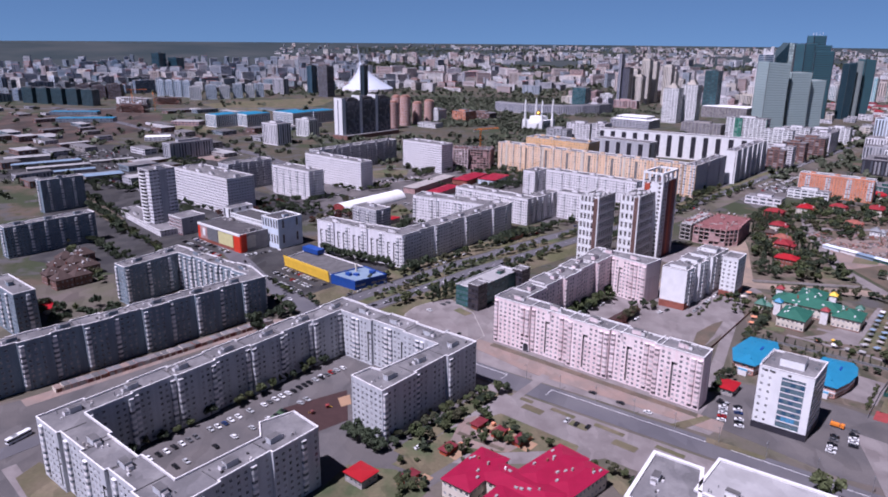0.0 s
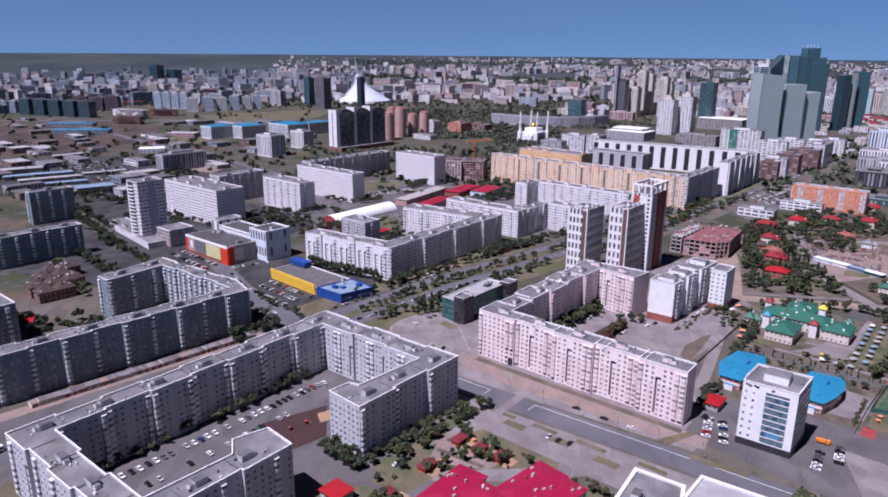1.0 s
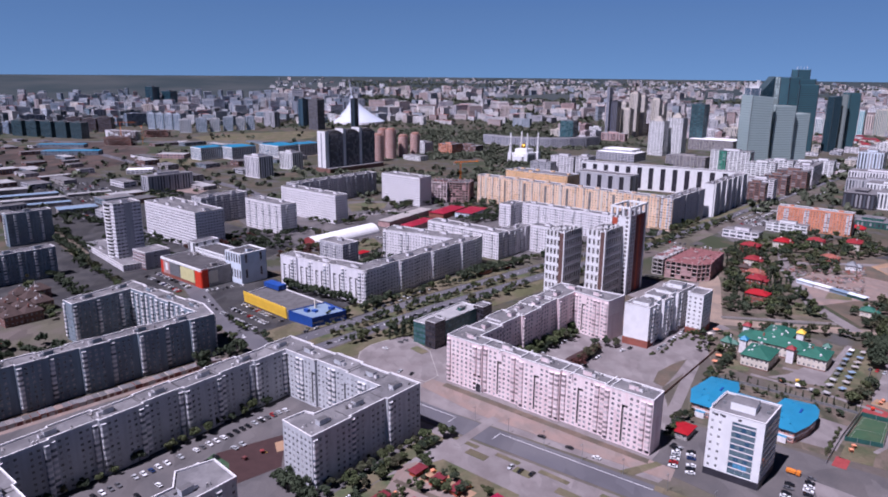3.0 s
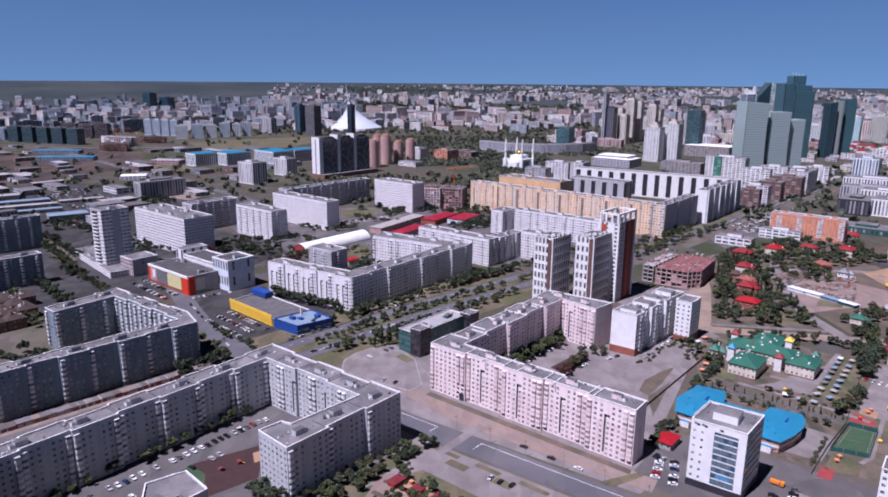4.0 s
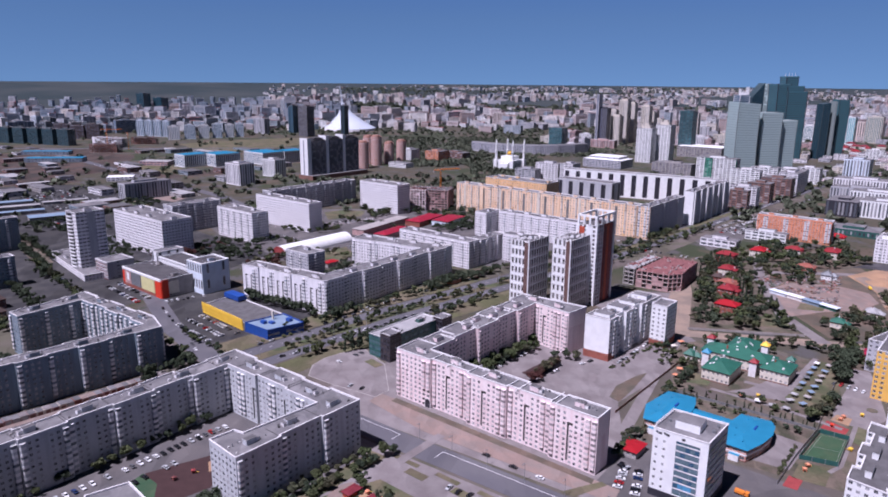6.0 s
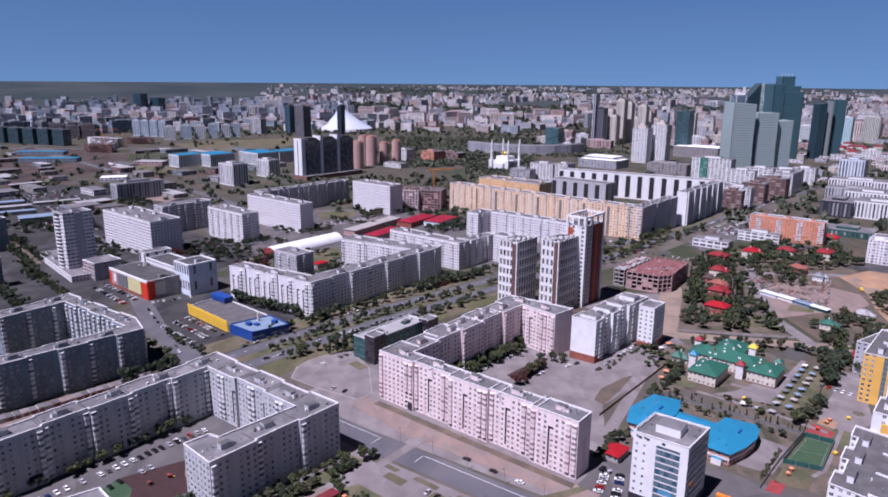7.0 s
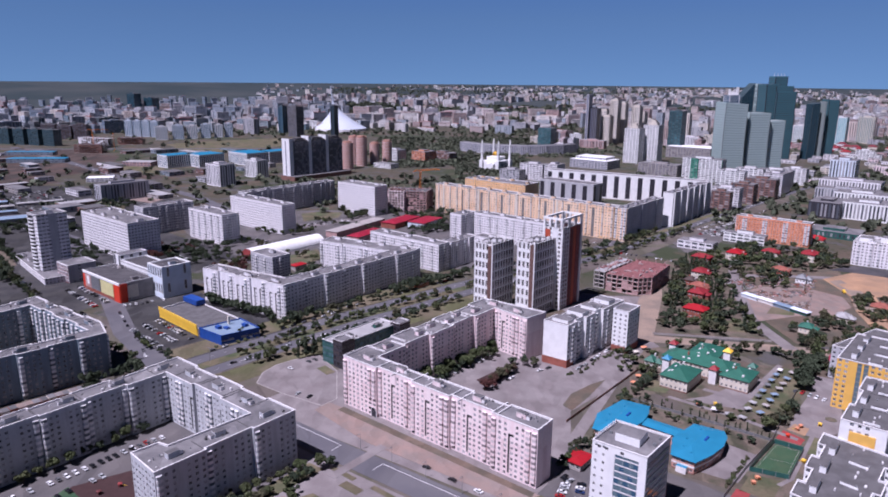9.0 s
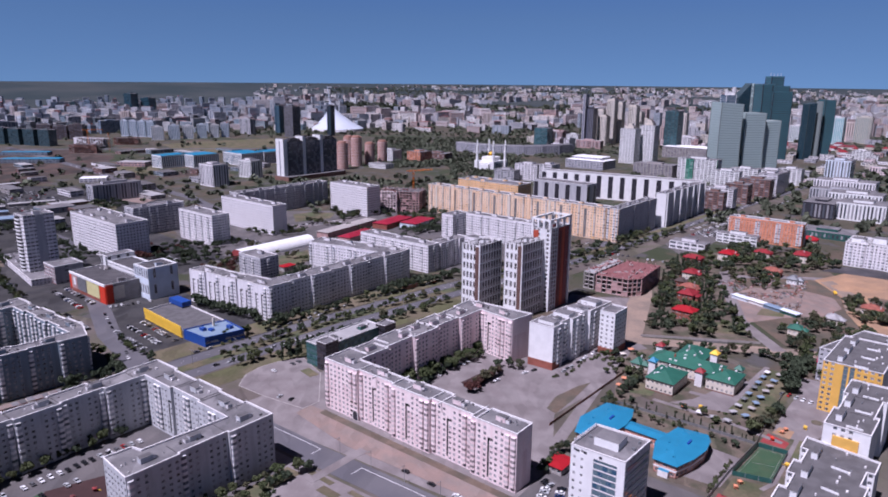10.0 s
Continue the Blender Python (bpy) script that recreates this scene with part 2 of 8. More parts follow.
leaf_mat("leaf_dull", (0.056, 0.060, 0.036), (0.080, 0.076, 0.046))
# far leaves: distance haze is put into this paler, greyer green
leaf_mat("leaf_haze", (0.080, 0.094, 0.064), (0.100, 0.110, 0.078))
leaf_mat("leaf_red", (0.085, 0.030, 0.030), (0.07, 0.05, 0.035))

# ---- building tools ----
AX, BX = Vector((0.752, -0.659)), Vector((0.659, 0.752))  # the town's street grid


class Shape:
    """Collects faces for one mesh, each with a material name."""

    def __init__(self):
        self.v, self.f, self.m, self.slots = [], [], [], []

    def slot(self, name):
        if name not in self.slots:
            self.slots.append(name)
        return self.slots.index(name)

    def face(self, pts, m):
        k = len(self.v)
        self.v.extend(tuple(p) for p in pts)
        self.f.append(tuple(range(k, k + len(pts))))
        self.m.append(self.slot(m))

    def box(self, c, u, w, d, z0, z1, m, top=None):
        """A box of width w along u and depth d across it, centred on c in plan."""
        u = Vector(u).normalized()
        p = Vector((-u.y, u.x))
        c = Vector(c[:2])
        q = [c + u * (sx * w / 2) + p * (sy * d / 2) for sx, sy in ((-1, -1), (1, -1), (1, 1), (-1, 1))]
        self.prism(q, z0, z1, m, top)

    def prism(self, q, z0, z1, m, top=None, bottom=False):
        """Walls and top over a plan that runs anticlockwise."""
        k, n = len(self.v), len(q)
        self.v.extend((p[0], p[1], z0) for p in q)
        self.v.extend((p[0], p[1], z1) for p in q)
        s = self.slot(m)
        for i in range(n):
            j = (i + 1) % n
            self.f.append((k + i, k + j, k + n + j, k + n + i))
            self.m.append(s)
        self.f.append(tuple(range(k + n, k + 2 * n)))
        self.m.append(self.slot(top or m))
        if bottom:
            self.f.append(tuple(range(k + n - 1, k - 1, -1)))
            self.m.append(s)

    def tube(self, c, r0, r1, z0, z1, m, n=10, cap=True, squash=1.0):
        a = [(math.cos(2 * math.pi * i / n), math.sin(2 * math.pi * i / n) * squash) for i in range(n)]
        k = len(self.v)
        self.v.extend((c[0] + x * r0, c[1] + y * r0, z0) for x, y in a)
        self.v.extend((c[0] + x * r1, c[1] + y * r1, z1) for x, y in a)
        s = self.slot(m)
        for i in range(n):
            j = (i + 1) % n
            self.f.append((k + i, k + j, k + n + j, k + n + i))
            self.m.append(s)
        if cap:
            self.f.append(tuple(range(k + n, k + 2 * n)))
            self.m.append(s)

    def mesh(self, name):
        me = bpy.data.meshes.new(name)
        me.from_pydata(self.v, [], self.f)
        for s in self.slots:
            me.materials.append(MATS[s])
        me.polygons.foreach_set("material_index", self.m)
        me.update()
        return me


def part(name, shape, parent, label=""):
    """Links a shape, or a mesh, as one object under a thing or a part."""
    ob = new(name, shape if isinstance(shape, bpy.types.Mesh) else shape.mesh(name))
    ob.parent = parent
    if parent is not None:
        ob.matrix_parent_inverse = parent.matrix_world.inverted()
    return tagged(ob, label)


def weld(ob):
    """Joins the pieces of a wall where they meet."""
    bm = bmesh.new()
    bm.from_mesh(ob.data)
    bmesh.ops.remove_doubles(bm, verts=bm.verts, dist=0.004)
    bm.to_mesh(ob.data)
    bm.free()


def thing(name, label, category, group="", at=(0, 0, 0), turn=0.0, kind=""):
    ob = new(name)
    ob.empty_display_size = 1
    ob.matrix_world = Matrix.Translation(at) @ Matrix.Rotation(turn, 4, 'Z')
    return tagged(ob, label, category, group, kind)


def inset(q, d):
    """The plan q moved inwards by d (outwards: minus)."""
    out, n = [], len(q)
    for i in range(n):
        a, b, c = q[i - 1], q[i], q[(i + 1) % n]
        e, f = (b - a).normalized(), (c - b).normalized()
        n1, n2 = Vector((-e.y, e.x)), Vector((-f.y, f.x))
        k = max(0.35, 1 + n1.dot(n2))
        out.append(b + (n1 + n2) / k * d)
    return out


def unit_window(glass, frame_m):
    s = Shape()
    w = 0.06
    s.face([(-.5 + w, 0, -.5 + w), (.5 - w, 0, -.5 + w), (.5 - w, 0, .5 - w), (-.5 + w, 0, .5 - w)], glass)
    for x0, x1, z0, z1 in ((-.5, .5, -.5, -.5 + w), (-.5, .5, .5 - w, .5), (-.5, -.5 + w, -.5 + w, .5 - w), (.5 - w, .5, -.5 + w, .5 - w), (-.02, .04, -.5 + w, .5 - w)):
        s.face([(x0, -.04, z0), (x1, -.04, z0), (x1, -.04, z1), (x0, -.04, z1)], frame_m)
    return s


def unit_balcony(front, glass):
    """One glazed balcony, 1 wide, 1 deep, 1 high: a parapet below and a glazed band above."""
    s = Shape()
    q = [(-.5, 0), (-.5, -.78), (-.28, -1), (.28, -1), (.5, -.78), (.5, 0)]
    k = [(x * 0.94, y * 0.94) for x, y in q]
    s.prism([Vector(p) for p in q], 0.0, 0.40, front, bottom=True)
    s.prism([Vector(p) for p in k], 0.40, 0.90, glass)
    s.prism([Vector(p) for p in q], 0.90, 0.97, front, bottom=True)
    return s


UNIT = {}


def unit(kind, *mats):
    key = (kind, *mats)
    if key not in UNIT:
        s = (unit_window if kind == "window" else unit_balcony)(*mats)
        UNIT[key] = (s, s.mesh(kind))
    return UNIT[key]


def place(root, kind, mats, many_mats, spots, singles):
    """Windows or balconies: the first ones are objects of their own on one mesh, the rest one joined part."""
    me = unit(kind, *mats)[1]
    for c, u, w, d, h in spots[:singles]:
        ob = new(kind, me)
        ob.parent = root
        ob.matrix_parent_inverse = root.matrix_world.inverted()
        ob.matrix_world = Matrix(((u.x * w, -u.y * d, 0, c[0]), (u.y * w, u.x * d, 0, c[1]), (0, 0, h, c[2]), (0, 0, 0, 1)))
    rest = spots[singles:]
    if not rest:
        return
    s = unit(kind, *many_mats)[0]
    tv = np.array(s.v)
    a = np.array([(c[0], c[1], c[2], u.x * w, u.y * w, -u.y * d, u.x * d, h) for c, u, w, d, h in rest])
    V = np.empty((len(rest), len(tv), 3))
    V[:, :, 0] = a[:, 0:1] + a[:, 3:4] * tv[:, 0] + a[:, 5:6] * tv[:, 1]
    V[:, :, 1] = a[:, 1:2] + a[:, 4:5] * tv[:, 0] + a[:, 6:7] * tv[:, 1]
    V[:, :, 2] = a[:, 2:3] + a[:, 7:8] * tv[:, 2]
    n = len(tv)
    faces = [tuple(i + k * n for i in f) for k in range(len(rest)) for f in s.f]
    me = bpy.data.meshes.new(kind + "_rows")
    me.from_pydata(V.reshape(-1, 3).tolist(), [], faces)
    for m in s.slots:
        me.materials.append(MATS[m])
    me.polygons.foreach_set("material_index", s.m * len(rest))
    me.update()
    tagged(part(kind + "_rows", me, root), kind="stuff")


def facade(s, A, B, z0, h, floors, cols, wins, bals, wall, o):
    """A wall from A to B with a column of openings for each letter of cols:
    w window, W wide window, b balcony, n blank, s dark stair slot, g glazed strip."""
    L = (B - A).length
    u = (B - A) / L
    n = Vector((u.y, -u.x))
    cw = L / len(cols)
    fh = (h - o.get("attic", 0.0)) / floors

    def P(x, z, y=0.0):
        q = A + u * x - n * y
        return (q.x, q.y, z)

    def wallq(x0, x1, za, zb, m=None, y=0.0):
        if m is None and "upper" in o:
            cut = z0 + h * o["upper"][1]
            if za < cut < zb:
                wallq(x0, x1, za, cut, wall, y)
                za = cut
            if za >= cut:
                m = o["upper"][0] if zb < z0 + h - 0.01 or za < z0 + h - o.get("attic", 0) - 1.6 else wall
        if x1 - x0 > 0.01 and zb - za > 0.01:
            s.face([P(x0, za, y), P(x1, za, y), P(x1, zb, y), P(x0, zb, y)], m or wall)

    def reveal(x0, x1, za, zb, r, m):
        s.face([P(x0, za), P(x0, za, r), P(x0, zb, r), P(x0, zb)], m)
        s.face([P(x1, za, r), P(x1, za), P(x1, zb), P(x1, zb, r)], m)
        s.face([P(x0, zb, r), P(x1, zb, r), P(x1, zb), P(x0, zb)], m)
        s.face([P(x0, za), P(x1, za), P(x1, za, r), P(x0, za, r)], m)

    i = 0
    x = 0.0
    for c in cols:
        x0, x1 = x, x + cw
        x = x1
        if c == "n":
            wallq(x0, x1, z0, z0 + h)
            continue
        if c == "s":
            # a dark stair slot with a short arm at its head
            a, b, e = x0 + 0.1, x0 + 1.2, x1 - 0.05
            top, bot = z0 + fh * (floors - 1.9), z0 + fh * 0.8
            arm = top - 1.3
            m = o.get("slot", "bitumen_dark")
            wallq(x0, a, z0, z0 + h), wallq(a, b, z0, bot), wallq(a, e, top, z0 + h), wallq(e, x1, z0, z0 + h)
            reveal(a, b, bot, arm, 0.7, m), reveal(a, e, arm, top, 0.7, m)
            wallq(a, b, bot, arm, m, 0.69), wallq(a, e, arm, top, m, 0.69)
            low = z0
            for j in range(floors):
                za = z0 + j * fh + fh * 0.32
                if za + 1.3 > arm - 0.3:
                    break
                wallq(b + 0.35, e - 0.2, low, za)
                low = za + 1.3
                reveal(b + 0.35, e - 0.2, za, low, 0.16, wall)
                wins.append((P((b + 0.15 + e) / 2, za + 0.65, 0.15), u, e - b - 0.55, 1.0, 1.3))
            wallq(b + 0.35, e - 0.2, low, arm)
            wallq(b, b + 0.35, z0, arm), wallq(e - 0.2, e, z0, arm)
            continue
        if c in "sg":
            ww = cw * (0.45 if c == "s" else o.get("strip", 0.7))
            top = z0 + h - (fh * 1.6 if c == "s" else o.get("striptop", 0.9))
            a, b, bot = (x0 + x1 - ww) / 2, (x0 + x1 + ww) / 2, z0 + o.get("stripbot", 0.4)
            wallq(x0, a, z0, z0 + h), wallq(b, x1, z0, z0 + h)
            wallq(a, b, top, z0 + h), wallq(a, b, z0, bot)
            r = 0.9 if c == "s" else 0.35
            reveal(a, b, bot, top, r, o.get("slotside", wall))
            wallq(a, b, bot, top, o.get("slot", "bitumen_dark"), r)
            if c == "g":
                for j in range(floors):
                    za = max(bot, z0 + j * fh)
                    wallq(a, b, za, min(top, za + 0.5), o.get("band", "metal_grey"), r - 0.08)
            continue
        ww = min(cw - 0.5, {"w": o.get("ww", 1.55), "W": o.get("WW", 2.3), "b": 2.2}[c])
        wh = o.get("wh", 1.5)
        a, b = (x0 + x1 - ww) / 2, (x0 + x1 + ww) / 2
        wallq(x0, a, z0, z0 + h), wallq(b, x1, z0, z0 + h)
        low = z0
        for j in range(floors):
            za = z0 + j * fh + fh * 0.32
            zb = za + wh
            wallq(a, b, low, za)
            low = zb
            reveal(a, b, za, zb, 0.16, o.get("reveal", wall))
            wins.append((P((a + b) / 2, (za + zb) / 2, 0.15), u, ww, 1.0, wh))
            if c == "b" and j >= o.get("bal0", 1):
                bals.append((P((x0 + x1) / 2, z0 + j * fh, 0.0), u, o.get("balw", 2.5), o.get("bald", 1.15), fh))
        wallq(a, b, low, z0 + h)


def jogged(q, step, depth, flat=()):
    """The plan with its long sides set back in turn, section by section. Gives the plan and each side's old edge."""
    out, edge = [], []
    n = len(q)
    for i in range(n):
        a, b = q[i], q[(i + 1) % n]
        L = (b - a).length
        k = int(L // step)
        if k % 2 == 0:
            k -= 1
        if k < 3 or i in flat:
            out.append(a), edge.append(i)
            continue
        u = (b - a) / L
        inn = Vector((-u.y, u.x)) * depth
        for j in range(k):
            off = inn if j % 2 else Vector((0, 0))
            if j == 0:
                out.append(a), edge.append(i)
            else:
                prev = inn if (j - 1) % 2 else Vector((0, 0))
                p = a + u * (L * j / k)
                out.append(p + prev), edge.append(i)
                out.append(p + off), edge.append(i)
    return out, edge


def block(name, label, plan, h, floors, cols, wall="panel_white", group="", o=None, step=0, depth=0.9, singles=0, bal_singles=0,
          boxes=6, z0=0.0, roof="bitumen", cap="trim_white", category="building", walls=None, flat=(), parapet=0.9, seed=1, bal="trim_white"):
    """A flat-roofed building over an anticlockwise plan. cols(edge, number of columns, length) gives the letters of a side."""
    o = o or {}
    rnd = random.Random(seed)
    q = [Vector(p) for p in plan]
    c = sum(q, Vector((0, 0))) / len(q)
    root = thing(name, label, category, group, (c.x, c.y, z0))
    wins, bals = [], []
    p, edge = jogged(q, step, depth, flat) if step else (q, list(range(len(q))))
    n = len(p)
    for e in range(len(q)):
        s = Shape()
        wm = (walls or {}).get(e, wall)
        for i in range(n):
            if edge[i] != e:
                continue
            a, b = p[i], p[(i + 1) % n]
            L = (b - a).length
            if L < 2.4:
                s.face([(a.x, a.y, z0), (b.x, b.y, z0), (b.x, b.y, z0 + h), (a.x, a.y, z0 + h)], wm)
            else:
                k = max(1, round(L / o.get("module", 3.3)))
                facade(s, a, b, z0, h, floors, cols(e, k, L), wins, bals, wm, o)
        weld(part("wall", s, root))
    s = Shape()
    s.face([(v.x, v.y, z0 + h - parapet + 0.02) for v in inset(p, 0.2)], roof)
    top = part("roof", s, root)
    bm = bmesh.new()
    bm.from_mesh(top.data)
    bmesh.ops.triangulate(bm, faces=bm.faces)
    bm.to_mesh(top.data)
    bm.free()
    s = Shape()
    outer, inner = inset(p, -0.14), inset(p, o.get("capw", 0.38))
    for i in range(n):
        j = (i + 1) % n
        a, b, c2, d = outer[i], outer[j], inner[j], inner[i]
        zt, zb = z0 + h + 0.02, z0 + h - 0.42
        s.face([(a.x, a.y, zb), (b.x, b.y, zb), (b.x, b.y, zt), (a.x, a.y, zt)], cap)
        s.face([(a.x, a.y, zt), (b.x, b.y, zt), (c2.x, c2.y, zt), (d.x, d.y, zt)], cap)
        s.face([(c2.x, c2.y, z0 + h - parapet), (d.x, d.y, z0 + h - parapet), (d.x, d.y, zt), (c2.x, c2.y, zt)], cap)
    part("parapet", s, root)
    # lift houses, vents and joints on the roof, along the middle of the longest sides
    zr = z0 + h - parapet
    if boxes:
        spots = []
        for i in range(len(q)):
            a, b = q[i], q[(i + 1) % len(q)]
            L = (b - a).length
            if L < 25:
                continue
            u = (b - a) / L
            w = Vector((-u.y, u.x))
            k = max(1, int(L // 24))
            for j in range(k):
                spots.append((a + u * (L * (j + 0.5) / k) + w * o.get("boxin", 7.0), u))
        used = []
        for c3, u in spots:
            if any((c3 - g).length < 14 for g in used) or len(used) >= boxes:
                continue
            used.append(c3)
            s = Shape()
            s.box(c3, u, 5.2, 3.0, zr, zr + 2.5, o.get("boxm", wall), "bitumen")
            s.box(c3 + u * 3.6, u, 2.0, 2.2, zr, zr + 1.7, "trim_white", "bitumen")
            s.box(c3, u, 5.5, 3.3, zr + 2.5, zr + 2.7, "trim_white", "bitumen_dark")
            part("lift_house", s, top)
            s = Shape()
            for _ in range(7):
                g = c3 + u * rnd.uniform(-9, 9) + Vector((-u.y, u.x)) * rnd.uniform(-3.6, 3.6)
                if rnd.random() < 0.5:
                    s.box(g, u, rnd.uniform(0.5, 1.4), rnd.uniform(0.4, 0.9), zr, zr + rnd.uniform(0.5, 1.3), rnd.choice(("concrete", "bitumen_dark", "trim_white")))
                else:
                    s.tube(g, 0.22, 0.22, zr, zr + rnd.uniform(0.8, 1.8), "metal_grey", 6)
            tagged(part("roof_clutter", s, top), kind="stuff")
    if step:
        s = Shape()
        for i in range(n):
            if (p[(i + 1) % n] - p[i]).length < 2.4 and edge[i] == edge[(i + 1) % n]:
                a, b = q[edge[i]], q[(edge[i] + 1) % len(q)]
                w = Vector((-(b - a).y, (b - a).x)).normalized()
                s.box(p[i] + w * 6.2, w, 11.4, 0.45, zr, zr + (0.85 if o.get("joint") else 0.3), o.get("joint", "bitumen_dark"))
        if s.f:
            tagged(part("roof_joint", s, top), kind="stuff")
    if "gate" in o:
        # nothing hangs over the gateway
        bals = [t for t in bals if (Vector(t[0][:2]) - Vector(o["gate"])).length > 4 or t[0][2] > 9]
        wins = [t for t in wins if (Vector(t[0][:2]) - Vector(o["gate"])).length > 3 or t[0][2] > 7]
    if wins:
        place(root, "window", (o.get("glass", "pane"), o.get("frames", "trim_white")), (o.get("glass", "pane_many"), o.get("frames", "trim_white")), wins, singles)
    if bals:
        glazing = o.get("balglass", "balcony_pane")
        place(root, "balcony", (bal, glazing), (bal, glazing + "_many"), bals, bal_singles)
    return root


def rect(C, la, lb):
    """A plan from its near corner: la back along the street to its left, lb away from it."""
    C = Vector(C)
    return [C, C + BX * lb, C + BX * lb - AX * la, C - AX * la]


def pattern(text):
    """Repeats a run of letters along a side."""
    return lambda e, k, L: "".join(text[(i + k // 2) % len(text)] for i in range(k))


def sides(default, **by):
    """A pattern for each side: s0, s1, ... or the default."""
    def f(e, k, L):
        t = by.get("s%d" % e, default)
        return "".join(t[i % len(t)] for i in range(k))
    return f

# ---- ground ----
MID = Vector((50, 0))
NEAR_R, FAR_R, DEEP = 2900.0, 4850.0, 2.154


def land_z(r):
    """Level town; past 2.9 km the plain is drawn together so that it still ends on the true skyline."""
    if r <= NEAR_R:
        return 0.0
    d = NEAR_R * math.exp(DEEP * (r - NEAR_R) / (FAR_R - NEAR_R))
    return 185 - 185 * r / d


def build_ground():
    radii = [150, 400, 900, 1500, 2200, 2900] + [2900 + 1950 * k / 26 for k in range(1, 27)]
    n = 120
    v, f = [(MID.x, MID.y, 0)], []
    for r in radii:
        v += [(MID.x + r * math.sin(2 * math.pi * i / n), MID.y + r * math.cos(2 * math.pi * i / n), land_z(r)) for i in range(n)]
    for i in range(n):
        f.append((0, 1 + (i + 1) % n, 1 + i))
    for k in range(len(radii) - 1):
        a, b = 1 + k * n, 1 + (k + 1) * n
        for i in range(n):
            j = (i + 1) % n
            f.append((a + i, a + j, b + j, b + i))
    me = bpy.data.meshes.new("ground")
    me.from_pydata(v, [], f)
    me.update()
    ob = new("ground", me)
    me.materials.append(ground_mat())
    tagged(ob, "dusty brown and green plain under the city", "ground", kind="structure")
    for p in me.polygons:
        p.use_smooth = True
    if me.polygons[5].normal.z < 0:
        me.flip_normals()


def ground_mat():
    m = bpy.data.materials.new("ground_earth")
    m.use_nodes = True
    t = m.node_tree
    b = t.nodes["Principled BSDF"]
    b.inputs["Roughness"].default_value, b.inputs["Specular IOR Level"].default_value = 0.95, 0.15
    geo = t.nodes.new("ShaderNodeNewGeometry")
    col = None
    for scale, lo, hi, colour in ((0.004, 0.46, 0.54, (0.046, 0.055, 0.032)), (0.013, 0.52, 0.60, (0.10, 0.078, 0.06)), (0.035, 0.52, 0.62, (0.085, 0.08, 0.08)), (0.12, 0.55, 0.70, (0.04, 0.048, 0.025))):
        n = t.nodes.new("ShaderNodeTexNoise")
        n.inputs["Scale"].default_value, n.inputs["Detail"].default_value = scale, 4
        t.links.new(geo.outputs["Position"], n.inputs["Vector"])
        r = t.nodes.new("ShaderNodeMapRange")
        r.inputs[1].default_value, r.inputs[2].default_value = lo, hi
        t.links.new(n.outputs[0], r.inputs[0])
        x = t.nodes.new("ShaderNodeMix")
        x.data_type = 'RGBA'
        x.inputs[6].default_value, x.inputs[7].default_value = (0.075, 0.067, 0.05, 1), (*colour, 1)
        if col is not None:
            t.links.new(col, x.inputs[6])
        t.links.new(r.outputs[0], x.inputs[0])
        col = x.outputs[2]
    # dark fields beyond the town
    far = t.nodes.new("ShaderNodeVectorMath")
    far.operation = 'LENGTH'
    t.links.new(geo.outputs["Position"], far.inputs[0])
    r = t.nodes.new("ShaderNodeMapRange")
    r.inputs[1].default_value, r.inputs[2].default_value = 2750, 3150
    t.links.new(far.outputs["Value"], r.inputs[0])
    x = t.nodes.new("ShaderNodeMix")
    x.data_type = 'RGBA'
    t.links.new(r.outputs[0], x.inputs[0])
    t.links.new(col, x.inputs[6])
    n = t.nodes.new("ShaderNodeTexNoise")
    n.inputs["Scale"].default_value, n.inputs["Detail"].default_value = 0.0035, 5
    t.links.new(geo.outputs["Position"], n.inputs["Vector"])
    ramp = t.nodes.new("ShaderNodeValToRGB")
    ramp.color_ramp.elements[0].position, ramp.color_ramp.elements[0].color = 0.38, (0.030, 0.042, 0.046, 1)
    ramp.color_ramp.elements[1].position, ramp.color_ramp.elements[1].color = 0.66, (0.052, 0.060, 0.062, 1)
    t.links.new(n.outputs[0], ramp.inputs[0])
    t.links.new(ramp.outputs[0], x.inputs[7])
    t.links.new(x.outputs[2], b.inputs["Base Color"])
    return m


build_ground()


def sheet(name, label, pts, z, m, category="pavement", kind="structure"):
    """A flat paved or planted patch with a small real edge, over an anticlockwise plan."""
    q = [Vector(p) for p in pts]
    if sum(q[i - 1].x * q[i].y - q[i].x * q[i - 1].y for i in range(len(q))) < 0:
        q.reverse()
    s = Shape()
    s.prism(q, -0.05, z, m)
    ob = new(name, s.mesh(name))
    bm = bmesh.new()
    bm.from_mesh(ob.data)
    bmesh.ops.triangulate(bm, faces=[g for g in bm.faces if len(g.verts) > 4])
    bm.to_mesh(ob.data)
    bm.free()
    return tagged(ob, label, category, kind=kind)


def band(pts, w0, w1):
    """The plan of a strip between offsets w0 and w1 to the left of a line."""
    p = [Vector(a) for a in pts]
    nrm = []
    for i in range(len(p)):
        d = ((p[min(i + 1, len(p) - 1)] - p[i]).normalized() if i < len(p) - 1 else Vector((0, 0))) + ((p[i] - p[i - 1]).normalized() if i else Vector((0, 0)))
        d.normalize()
        nrm.append(Vector((-d.y, d.x)))
    return [p[i] + nrm[i] * w0 for i in range(len(p))] + [p[i] + nrm[i] * w1 for i in reversed(range(len(p)))]


